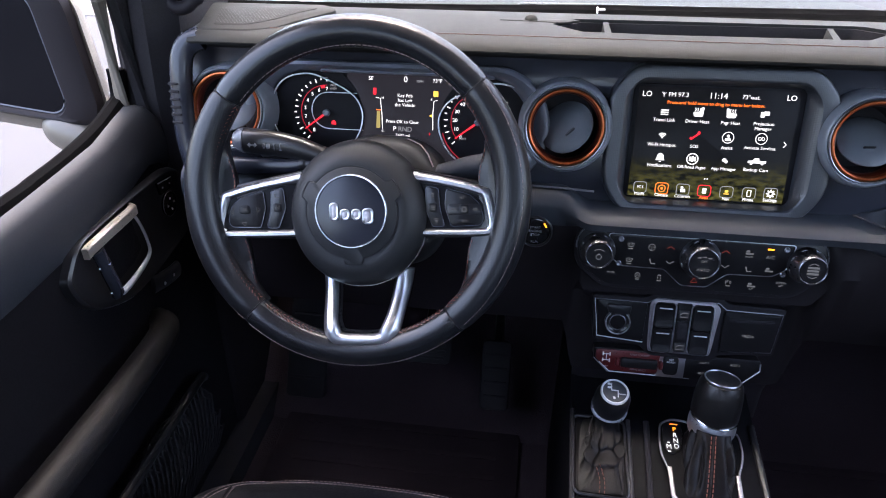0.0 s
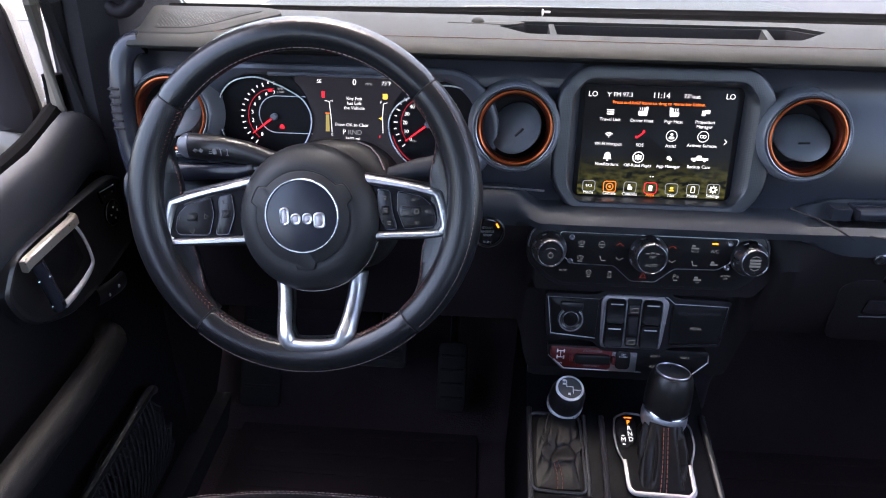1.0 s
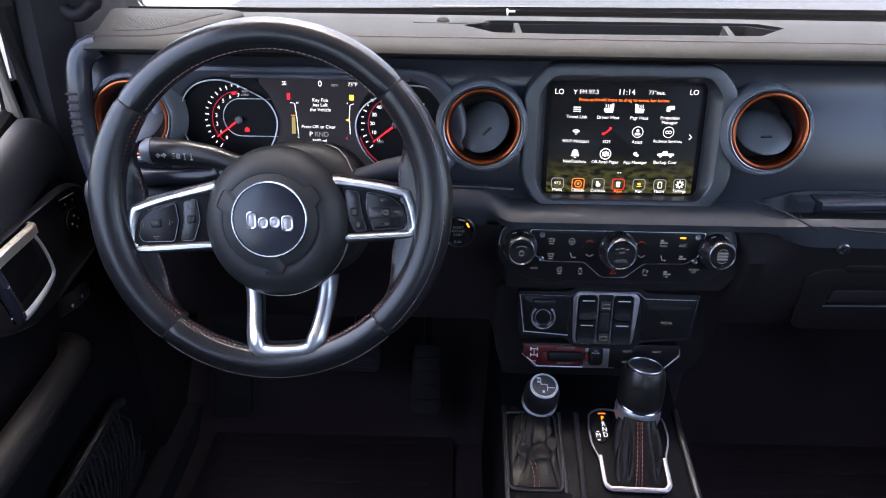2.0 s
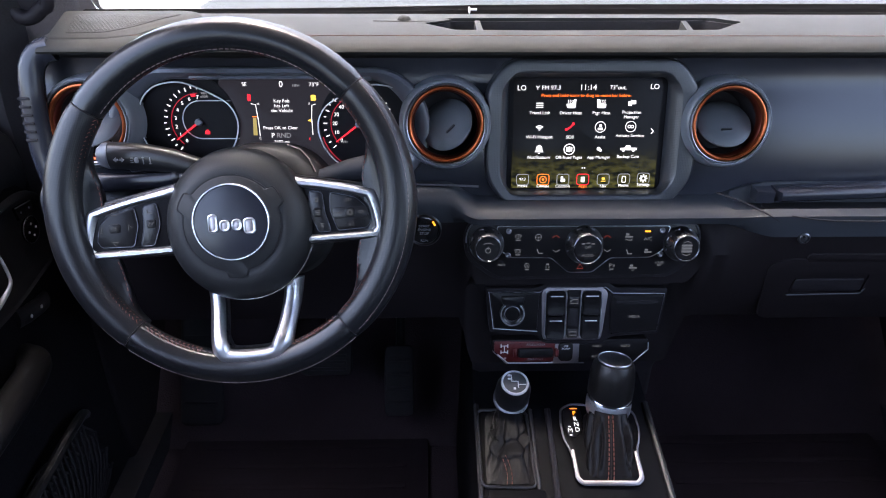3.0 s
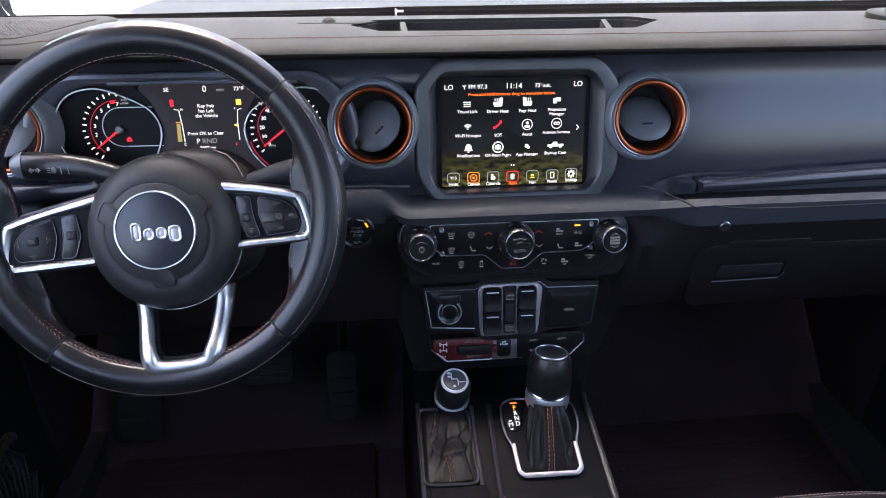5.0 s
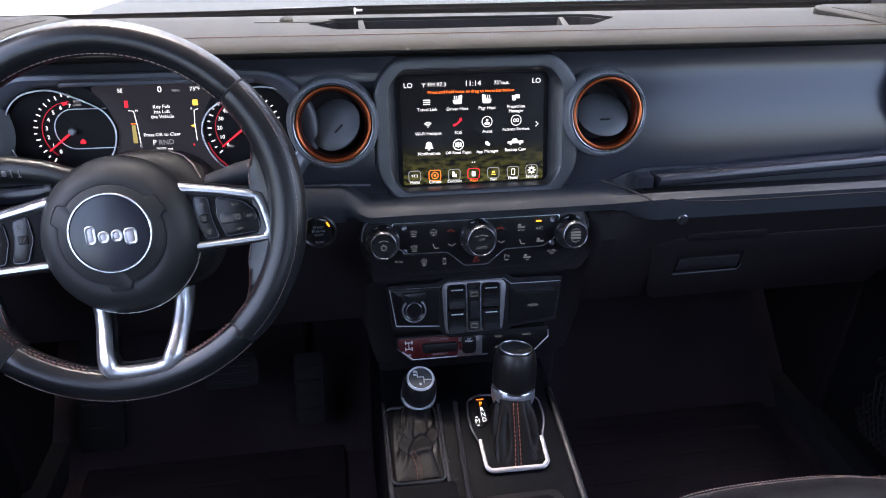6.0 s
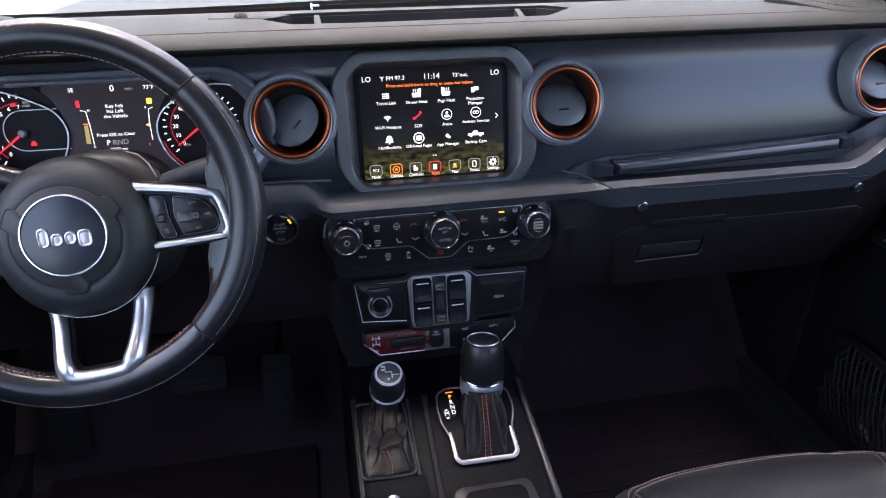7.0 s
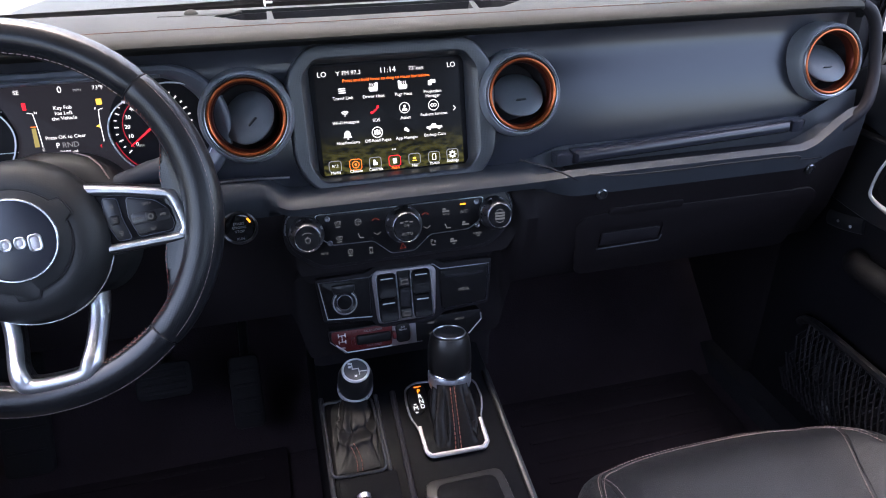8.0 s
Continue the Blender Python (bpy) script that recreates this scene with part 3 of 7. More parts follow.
part("ledge_trim", tube(smooth_path([(0.232, -0.0775, 0.5755), (0.30, -0.0805, 0.570), (0.52, -0.0805, 0.570), (0.545, -0.079, 0.563), (0.58, -0.078, 0.562)], 6), 0.0009, 6), RUBBER, dash)
part("ledge_seam", tube(smooth_path([(0.145, -0.062, 0.598), (0.175, -0.070, 0.590), (0.21, -0.077, 0.574), (0.235, -0.075, 0.556)], 6), 0.0010, 6), RUBBER, dash)
GV = face(0.312, -0.0645, 0.480, -10.9)
glove = part("glovebox_door", moved(prism([(-0.072, -0.070), (0.268, -0.070), (0.288, 0.022), (0.273, 0.034), (-0.067, 0.034), (-0.085, 0.022)], -0.003, 0.0012, 0.014, 0.0008), GV), LOWER, dash, "black glovebox door")
carve(glove, moved(slab(0.094, 0.034, 0.02, 0.006, 0.001, 0, -0.008, -0.006), GV))
part("latch", moved(slab(0.088, 0.020, 0.003, 0.003, 0.0012, 0, -0.010, -0.001), GV), PLASTIC, glove, "glovebox latch paddle")
part("latch_edge", moved(tube([(-0.047, -0.0265, 0.002), (0.046, -0.0245, 0.002), (0.050, -0.016, 0.002)], 0.0010, 6), GV), LEDGE, glove)
part("lock", moved(slab(0.110, 0.012, 0.003, 0.005, 0.001, 0.013, 0.036, -0.001), GV), LOWER, glove)
for sx in (0.254, 0.567):
    part("bolt", moved(lathe([(0.0085, -0.004), (0.0085, 0.002), (0.0070, 0.0032), (0.0060, 0.0032), (0.0055, 0.0018), (0.0040, 0.0018), (0.0038, 0.0036), (0.0008, 0.0040)], 24), face(sx, -0.0768, 0.546, -4) @ Matrix.Diagonal((0.85, 0.85, 1, 1))), DARKMETAL, dash, "small metal bolt")
# speaker housings at the corners of the pad, leaning towards the seats
GRILLE = material("perforated black grille", (0.012, 0.012, 0.012), 0.5)
spk = [(-0.606, -0.002), (-0.541, 0.000), (-0.514, 0.009), (-0.497, 0.032), (-0.468, 0.062), (-0.455, 0.075), (-0.463, 0.090), (-0.480, 0.096), (-0.625, 0.094)]
gr = [(-0.590, 0.013), (-0.547, 0.0165), (-0.523, 0.034), (-0.500, 0.061), (-0.479, 0.079), (-0.520, 0.082), (-0.606, 0.078)]


def inside(x, y, o):
    hit = False
    for (ax, ay), (bx, by) in zip(o, o[1:] + o[:1]):
        if (ay > y) != (by > y) and x < ax + (bx - ax) * (y - ay) / (by - ay):
            hit = not hit
    return hit


def leaning(bm):
    for v in bm.verts:
        v.co.z += 0.11 * v.co.y
    return bm


for s in (1, -1):
    hs = part("speaker_housing", leaning(prism([(s * x + (0.0 if s > 0 else 0.015), y) for x, y in spk], 0.745, 0.7590, 0.010, 0.003)), PAD, dash, "raised speaker housing")
    o = [(s * x + (0.0 if s > 0 else 0.015), y) for x, y in gr]
    part("speaker_grille", leaning(prism(o, 0.7575, 0.7597, 0.006, 0.0005)), PAD, hs, "perforated speaker grille")
    mesh_bm = bmesh.new()
    xs = [x for x, y in o]
    for i in range(34):
        for j in range(22):
            x, y = min(xs) + 0.0018 + (i + 0.5 * (j % 2)) * 0.0042, 0.0150 + 0.0030 * j
            if inside(x - 0.002, y, o) and inside(x + 0.002, y - 0.002, o) and inside(x, y + 0.002, o):
                q = 0.00155 - 0.00003 * j
                loft([[(x - q, y - 0.0001, z), (x - q * 0.4, y + 0.0006, z), (x + q, y + 0.0003, z), (x + q * 0.4, y - 0.0006, z)] for z in (0.7590, 0.75985)], bm=mesh_bm)
    part("grille_perforation", leaning(mesh_bm), GRILLE, hs, kind="stuff")
# vent slits on the dash's ends
for s in (-1,):
    for k in range(6):
        part("side_slat", moved(slab(0.013, 0.003, 0.004, 0.0012, 0.0008), face(s * 0.631, -0.0285 - k * 0.0015, 0.700 - k * 0.009, 14)), RUBBER, dash)
# start button
start_b = thing("start_button", face(-0.194, -0.0535, 0.547, 4), "round black engine start button with an amber lamp", "button")
part("ring", lathe([(0.021, -0.004), (0.021, 0.002), (0.0195, 0.0035), (0.0180, 0.002), (0.0180, -0.004)], 36), SMOOTH, start_b)
part("cap", lathe([(0.0175, -0.004), (0.0175, 0.0015), (0.015, 0.0026), (0.0006, 0.0022)], 36), PIANO, start_b)
for k, (w, yy) in enumerate((("START", 0.0055), ("ENGINE", 0.0008), ("STOP", -0.0042), ("RUN", -0.0135))):
    letters("marking", w, 0.0045, at(0, yy, 0.0025), GREYMARK, start_b)
part("lamp", slab(0.0022, 0.0062, 0.001, 0.0006, 0.0003, 0.0, 0.0, 0.003), UI_AMBER, start_b, "lit amber lamp").matrix_basis = at(0.0115, 0.0095, 0.0005, 28)

# ---- air vents ----
def air_vent(x, y, z, tx, spin):
    v = thing("air_vent", face(x, y, z, 14), "round air vent with an anodised orange ring", "air vent", "round air vents")
    G = 0.988
    part("housing", lathe([(r * G, z) for r, z in ((0.040, -0.050), (0.0600, -0.046), (0.0560, -0.034), (0.0545, -0.022), (0.0535, -0.010), (0.0520, -0.003), (0.0502, 0.0012), (0.0485, 0.0026), (0.0470, 0.002), (0.0462, -0.004), (0.046, -0.010))], 64), VENTGREY, v, "grey flared housing")
    part("outer_ring", lathe([(r * G, z) for r, z in ((0.0468, -0.006), (0.0468, 0.0030), (0.0458, 0.0042), (0.0446, 0.0034), (0.0444, -0.006))], 64), KNOBMETAL, v, "thin bright outer ring")
    part("ring", lathe([(r * G, z) for r, z in ((0.0444, -0.006), (0.0443, 0.0012), (0.0432, 0.0034), (0.0416, 0.0038), (0.0402, 0.0028), (0.0397, 0.0008), (0.0394, -0.0022), (0.0394, -0.004), (0.0440, -0.006))], 64), ORANGE, v, "orange metal ring")
    part("inner_ring", lathe([(r * G, z) for r, z in ((0.0396, -0.0020), (0.0382, -0.0034), (0.0372, -0.0090), (0.0372, -0.014), (0.0394, -0.014))], 64), DARKORANGE, v, "dark red inner step")
    part("barrel", lathe([(r * G, z) for r, z in ((0.0374, -0.010), (0.0368, -0.022), (0.0350, -0.042), (0.0005, -0.043), (0.0005, -0.046), (0.042, -0.046), (0.0392, -0.010))], 48), RUBBER, v)
    m = at(0, 0, 0, spin) @ pose(0, -0.002, -0.015, tx, 0, 0)
    d = part("disc", moved(lathe([(0.0315, -0.0015), (0.0318, 0.0006), (0.0305, 0.0018), (0.018, 0.0030), (0.0006, 0.0036)], 48), m), DISCPL, v, "grey pivoting disc")
    part("tab", moved(slab(0.013, 0.0022, 0.004, 0.001, 0.0006, 0.0, -0.010, 0.0015), m), SMOOTH, d)
    return v


vent = air_vent(0.1597, -0.021, 0.6673, -40, 3)
copy_thing(vent, face(0.6090, -0.019, 0.6757, 14))
copy_thing(vent, face(-0.5745, -0.020, 0.6693, 14))
air_vent(-0.1683, -0.022, 0.6667, -38, 44)

# ---- steering wheel and column ----
WH = face(-0.3965, -0.1165, 0.6122, 23.4, 0, 4.3)
wheel = thing("steering_wheel", WH, "black leather steering wheel with satin chrome spokes", "steering wheel")
RIM, RT = 0.1762, 0.0174


def rim_arc(a0, a1, fat, swell, n=40, s=16):
    loops = []
    for i in range(n + 1):
        a = radians(a0 + (a1 - a0) * i / n)
        t = i / n
        k = fat + swell * math.sin(math.pi * t) ** 0.8
        close = min(1.0, 0.955 + 4 * min(t, 1 - t))
        lp = []
        for j in range(s):
            b = 2 * math.pi * j / s
            r = RIM + RT * k * close * math.cos(b) * 1.0
            lp.append((r * math.cos(a), r * math.sin(a), RT * 0.95 * k * close * math.sin(b)))
        loops.append(lp)
    return loft(loops)


part("rim_top", rim_arc(39.3, 141.2, 1.0, 0.0), RIMLEATHER, wheel, "smooth worn leather upper rim")
part("rim_grip", rim_arc(-51.0, 38.7, 1.0, 0.12), PERF, wheel, "perforated leather grip", smooth=60)
part("rim_grip", rim_arc(141.8, 227.0, 1.0, 0.12), PERF, wheel, "perforated leather grip")
part("rim_bottom", rim_arc(227.6, 308.4, 1.0, 0.02), RIMLEATHER, wheel, "smooth leather lower rim")
for k, a in enumerate((39.0, 141.5, 227.3, 308.7)):
    part("rim_seam", moved(lathe([(0.0167, -0.0006), (0.0171, 0), (0.0167, 0.0006)], 20), Matrix.Rotation(radians(a), 4, "Z") @ pose(RIM, 0, 0, 90, 0, 0)), RUBBER, wheel)


def arc(r, a0, a1, z, n=24):
    return [(r * math.cos(radians(a0 + (a1 - a0) * i / n)), r * math.sin(radians(a0 + (a1 - a0) * i / n)), z) for i in range(n + 1)]


st = bmesh.new()
for a0, a1 in ((-50, -26), (10, 38), (142, 172), (206, 226), (230, 252), (288, 306)):
    stitches(arc(RIM - RT * 0.88, a0, a1, RT * 0.48), 0.0034, 0.0014, 0.0004, bm=st, slant=0.0014)
    stitches(arc(RIM - RT * 0.96, a0, a1, RT * 0.20), 0.0034, 0.0014, 0.0004, bm=st, slant=-0.0014)
part("rim_stitching", st, STITCH, wheel, "orange cross stitching", kind="stuff")
st = bmesh.new()
for a0, a1 in ((41, 139), (229, 307)):
    stitches(arc(RIM - RT * 0.93, a0, a1, RT * 0.40), 0.004, 0.002, 0.0004, bm=st)
stitches(arc(RIM + RT * 0.60, -49, 37, RT * 0.86), 0.004, 0.0015, 0.0003, bm=st)
for a0, a1 in ((143, 226), (229, 307)):
    stitches(arc(RIM + RT * 0.86, a0, a1, RT * 0.50), 0.004, 0.0008, 0.0004, bm=st)
part("rim_seam_thread", st, GREYSTITCH, wheel, "pale thread along the rim", kind="stuff")

# hub with its round badge
hub = part("airbag_cover", moved(lathe([(0.066, -0.050), (0.0765, -0.034), (0.0790, -0.018), (0.0770, -0.006), (0.0710, 0.004), (0.0620, 0.0105), (0.0530, 0.0135), (0.0500, 0.0125), (0.0006, 0.0125)], 64), at(0.0030, -0.0215) @ Matrix.Diagonal((1.0, 1.05, 1.0, 1.0))), HUBLEATHER, wheel, "grained airbag cover")
tabs = []
for i in range(180):
    a = 2 * i
    d = min(abs((a - c + 180) % 360 - 180) for c in (28, 152, 270))
    r = 0.0500 + 0.0072 * (1 - blend(9, 14, d))
    tabs.append((r * math.cos(radians(a)), r * math.sin(radians(a))))
part("badge_groove", moved(loft([[(x * 1.03, y * 1.03, 0.010) for x, y in tabs], [(x * 1.03, y * 1.03, 0.0141) for x, y in tabs]]), at(0.0015, -0.0185)), RUBBER, hub)
part("badge_plate", moved(loft([[(x, y, 0.010) for x, y in tabs], [(x, y, 0.0146) for x, y in tabs], [(x * 0.98, y * 0.98, 0.0153) for x, y in tabs]]), at(0.0015, -0.0185)), HUBLEATHER, hub)
badge = part("badge", moved(lathe([(0.0395, 0.012), (0.0395, 0.0160), (0.0380, 0.0164), (0.0006, 0.0164)], 64), at(0.001, -0.0165)), FASCIA, hub, "dark grey round badge")
part("badge_ring", moved(lathe([(0.0408, 0.014), (0.0408, 0.0166), (0.0398, 0.0178), (0.0386, 0.0178), (0.0378, 0.0166), (0.0378, 0.014)], 64), at(0.001, -0.0165)), BRIGHT, hub, "chrome ring")
emblem, backing = bmesh.new(), bmesh.new()
for x, w, h, y in ((-0.0185, 0.0100, 0.0195, 0.0000), (-0.0065, 0.0105, 0.0120, -0.0032), (0.0060, 0.0105, 0.0120, -0.0032), (0.0190, 0.0125, 0.0170, -0.0052)):
    o = rrect(w, h, 0.0045, 6, x, y)
    q = rrect(w - 0.0046, h - 0.0050, 0.0025, 6, x, y)
    loft([[(a, b, 0.0163) for a, b, c in o], [(a, b, 0.0176) for a, b, c in o], [(x + (a - x) * 0.84, y + (b - y) * 0.88, 0.0181) for a, b, c in o], [(a, b, 0.0176) for a, b, c in q], [(a, b, 0.0163) for a, b, c in q]], cap=False, ring=True, bm=emblem)
    slab(w - 0.003, h - 0.003, 0.0011, 0.0030, 0.0002, x, y, 0.0162, bm=backing)
part("emblem", moved(emblem, at(0.001, -0.0165)), CHROME, badge, "polished metal emblem of plain raised shapes")
part("emblem_face", moved(backing, at(0.001, -0.0165)), PLATE, badge, "dull grey emblem faces")

# side spokes
for s in (-1, 1):
    tr = [(0.060, 0.0268), (0.110, 0.0170), (0.148, 0.0078), (0.1595, 0.0005), (0.1660, -0.0340), (0.1610, -0.0448), (0.150, -0.0473), (0.070, -0.0473)]
    inn = [(0.060, 0.0150), (0.105, 0.0082), (0.138, 0.0000), (0.1470, -0.0050), (0.1530, -0.0305), (0.1500, -0.0362), (0.144, -0.0378), (0.070, -0.0382)]
    spoke = part("spoke", moved(prism([(s * x, y) for x, y in ((0.050, 0.030), (0.142, 0.0130), (0.160, 0.004), (0.168, -0.024), (0.160, -0.048), (0.052, -0.050))], -0.026, -0.0105, 0.006, 0.002), at(0, 0)), LEATHER, wheel, "leather spoke")
    spoke.matrix_basis = Matrix(((0.965 if s < 0 else 0.935, 0, 0, s * 0.003), (0, 1, 0, 0), (s * 0.10, 0, 1, -0.005), (0, 0, 0, 1)))
    # leather web that flows from the spoke into the rim
    web, edge = [], []
    for i in range(29):
        a = 27 - 75 * i / 28
        k = blend(27, 6, a) * blend(-48, -22, a)
        ri = 0.161 - 0.022 * k
        c, n = math.cos(radians(a)) * s, math.sin(radians(a))
        web.append([(c * r, n * r, z) for r, z in ((0.173, 0.0140), (0.165, 0.0070 - 0.001 * k), (0.1595, 0.0000 - 0.002 * k), (mix((ri,), (0.158,), 0.5)[0], -0.0045 - 0.001 * k), (ri, -0.0085 + 0.001 * k), (ri - 0.001, -0.015 + 0.001 * k), (ri + 0.004, -0.021), (0.170, -0.016))])
        edge.append((c * (ri + 0.001), n * (ri + 0.001), -0.0072 + 0.001 * k))
    part("thumb_rest", loft(web), PERF, wheel, "leather web between spoke and rim", smooth=60)
    part("web_stitching", stitches(edge[1:9] if s > 0 else edge[1:10], 0.004, 0.002, 0.0004), STITCH, wheel, kind="stuff")
    part("web_stitching", stitches(edge[17:28], 0.004, 0.002, 0.0004), STITCH, wheel, kind="stuff")
    outer = smooth_path([(s * x, y, 0) for x, y in tr], 5)
    inner = smooth_path([(s * x, y, 0) for x, y in inn], 5)
    ring = []
    for p, q in zip(outer, inner):
        ring.append([(p.x, p.y, -0.014)] + [(*p.lerp(q, k).xy, z) for k, z in ((0.0, -0.0095), (0.04, -0.0078), (0.27, -0.0042), (0.33, -0.0036), (0.68, -0.0034), (0.75, -0.0040), (0.96, -0.0078), (1.0, -0.0095))] + [(q.x, q.y, -0.014)])
    part("spoke_trim", loft(ring), CHROME, spoke, "satin chrome spoke frame")
    part("button_panel", prism([(s * x, y) for x, y in ((0.064, 0.0140), (0.100, 0.0085), (0.136, -0.0005), (0.1480, -0.0105), (0.1530, -0.0280), (0.1480, -0.0370), (0.110, -0.0385), (0.068, -0.0385))], -0.0125, -0.0085, 0.003, 0.001), INSTRUMENT, spoke)
    # curved switch cluster
    part("switch_block", prism([(s * x, y) for x, y in ((0.106, 0.0060), (0.134, -0.0015), (0.1455, -0.0120), (0.1495, -0.0280), (0.1455, -0.0345), (0.111, -0.0360), (0.104, -0.0140))], -0.009, -0.0062, 0.004, 0.0012), CONTROL, spoke, "moulded switch block")
    part("switch_bar", prism([(s * x, y) for x, y in ((0.082, 0.0090), (0.097, 0.0062), (0.098, -0.0150), (0.1035, -0.0360), (0.089, -0.0365), (0.080, -0.0140))], -0.009, -0.0064, 0.004, 0.0012), SMOOTH, spoke)
    for pts in (((0.106, 0.0060), (0.134, -0.0015), (0.1455, -0.0120), (0.1495, -0.0280), (0.1455, -0.0345), (0.111, -0.0360), (0.104, -0.0140)), ((0.082, 0.0090), (0.097, 0.0062), (0.098, -0.0150), (0.1035, -0.0360), (0.089, -0.0365), (0.080, -0.0140))):
        part("switch_edge", tube([Vector((*p, -0.0068)) for p in rounded([(s * x, y) for x, y in pts], 0.004, 4)], 0.00045, 5, closed=True), GREYPL, spoke)
    if s > 0:
        part("switch_key", slab(0.011, 0.0095, 0.0012, 0.003, 0.0006, 0.1270, -0.0172, -0.0064), CONTROL, spoke)
        part("switch_band", slab(0.040, 0.0125, 0.0008, 0.004, 0.0005, 0.1270, -0.0172, -0.0068), SMOOTH, spoke)
        part("switch_key", slab(0.0095, 0.0095, 0.0012, 0.002, 0.0006, 0.0900, -0.0150, -0.0066), CONTROL, spoke)
        for w, x, y, sz in (("SET+", 0.126, -0.0040, 0.0042), ("CANC", 0.1135, -0.0172, 0.0040), ("RES", 0.1400, -0.0172, 0.0040), ("SET-", 0.128, -0.0300, 0.0040)):
            letters("marking", w, sz, at(x, y, -0.0048), ICON, spoke)
        part("marking", lathe([(0.0030, -0.0053), (0.0030, -0.0048), (0.0020, -0.0048), (0.0020, -0.0053)], 16), ICON, spoke).matrix_basis = at(0.1270, -0.0172, 0)
        for x, y in ((0.0900, -0.0015), (0.0905, -0.0150), (0.0940, -0.0290)):
            mk = bmesh.new()
            for k in (-1, 0, 1):
                slab(0.0045 + 0.0008 * k, 0.0008, 0.0003, 0.0003, 0.0001, x, y + 0.0018 * k, -0.0055, bm=mk)
            part("marking", mk, ICON, spoke, kind="stuff")
    else:
        part("switch_key", slab(0.013, 0.0095, 0.0012, 0.003, 0.0006, -0.1290, -0.0150, -0.0064), CONTROL, spoke)
        letters("marking", "OK", 0.0050, at(-0.1290, -0.0150, -0.0048), ICON, spoke)
        for x, y, a in ((-0.1290, 0.0005, 0), (-0.1300, -0.0310, 180), (-0.1445, -0.0165, 90), (-0.1130, -0.0150, -90)):
            o = [Vector((0.0035 * math.sin(radians(b)), 0.0028 * math.cos(radians(b)), 0)) for b in (0, 120, 240)]
            part("arrow", moved(tube(o, 0.00042, 5, closed=True), at(x, y, -0.0058, a)), ICON, spoke)
        part("switch_key", slab(0.010, 0.0095, 0.0012, 0.002, 0.0006, -0.0895, -0.0130, -0.0066), CONTROL, spoke)
        part("marking", moved(tube([(-0.003, -0.002, 0), (-0.001, 0.002, 0), (0.001, -0.001, 0), (0.003, 0.002, 0)], 0.0004, 5), at(-0.0895, -0.0130, -0.0052)), ICON, spoke)
        part("marking", moved(tube([(-0.0025, 0.002, 0), (-0.002, -0.0015, 0), (0.0025, -0.002, 0)], 0.0005, 5), at(-0.0900, 0.0005, -0.0060)), ICON, spoke)
# lower spoke
U = [(-0.046, -0.086), (-0.0410, -0.130), (-0.0365, -0.158), (-0.0240, -0.1715), (0.0320, -0.1715), (0.0465, -0.158), (0.0535, -0.130), (0.0615, -0.086)]
V = [(-0.0290, -0.086), (-0.0235, -0.130), (-0.0190, -0.147), (-0.0130, -0.1535), (0.0210, -0.1535), (0.0275, -0.147), (0.0335, -0.130), (0.0405, -0.086)]
ring = []
for p, q in zip(smooth_path([(*p, 0) for p in U], 5), smooth_path([(*p, 0) for p in V], 5)):
    u = 0.034 * blend(-0.095, -0.158, p.y)
    ring.append([(p.x, p.y, u - 0.034)] + [(*p.lerp(q, k).xy, u + z) for k, z in ((0.0, -0.0290), (0.04, -0.0262), (0.32, -0.0202), (0.38, -0.0194), (0.76, -0.0190), (0.81, -0.0196), (0.95, -0.0240), (1.0, -0.0330))] + [(q.x, q.y, u - 0.042)])
part("lower_spoke", loft(ring), CHROME, wheel, "satin chrome lower spoke")
ring = []
for p, q in zip(smooth_path([(*p, 0) for p in U], 5), smooth_path([(*p, 0) for p in V], 5)):
    c = q.lerp(p, 0.06)
    u = 0.034 * blend(-0.095, -0.158, p.y)
    ring.append([(q.x, q.y, u - 0.030), (c.x, c.y, u - 0.0250), (c.x, c.y, u - 0.036), (q.x, q.y, u - 0.040)])
part("lower_spoke_lip", loft(ring), DARKMETAL, wheel)
part("hub_edge", moved(tube([(x, y * 1.05, z) for x, y, z in arc(0.0788, 200, 342, -0.0150)], 0.0011, 6), at(0.0030, -0.0215)), BRIGHT, wheel, "thin bright edge")

COLM = face(-0.395, -0.1165, 0.6145, 23.9)
column = thing("steering_column", COLM, "black steering column shroud behind the wheel", "steering column")
part("shroud", moved(loft([rrect(w, h, r, 10, 0, cy, z) for w, h, r, cy, z in ((0.118, 0.122, 0.055, -0.015, -0.044), (0.132, 0.138, 0.062, -0.015, -0.047), (0.146, 0.152, 0.066, -0.014, -0.054), (0.152, 0.158, 0.066, -0.014, -0.070), (0.156, 0.160, 0.066, -0.014, -0.105), (0.17, 0.165, 0.06, -0.02, -0.16))]), at(0.020, 0.002)), HUBLEATHER, column, "smooth grey shroud halves")
part("shroud_seam", tube([(0.046, 0.0640, -0.060), (0.062, 0.0585, -0.054), (0.072, 0.048, -0.0505), (0.079, 0.033, -0.050)], 0.0008, 5), GREYSTITCH, column)

stalk = thing("turn_signal_stalk", face(-0.447, -0.046, 0.627, 10), "black turn signal stalk with light symbols", "stalk")
part("lever", loft([[(x, yc + h * math.sin(2 * math.pi * j / 20), h * 0.75 * math.cos(2 * math.pi * j / 20)) for j in range(20)]
                    for x, yc, h in ((0.03, -0.012, 0.012), (0.0, -0.004, 0.0135), (-0.03, 0.006, 0.0140), (-0.06, 0.0105, 0.0155), (-0.098, 0.0125, 0.0155), (-0.108, 0.0120, 0.0125), (-0.111, 0.0115, 0.008))]), SMOOTH, stalk)
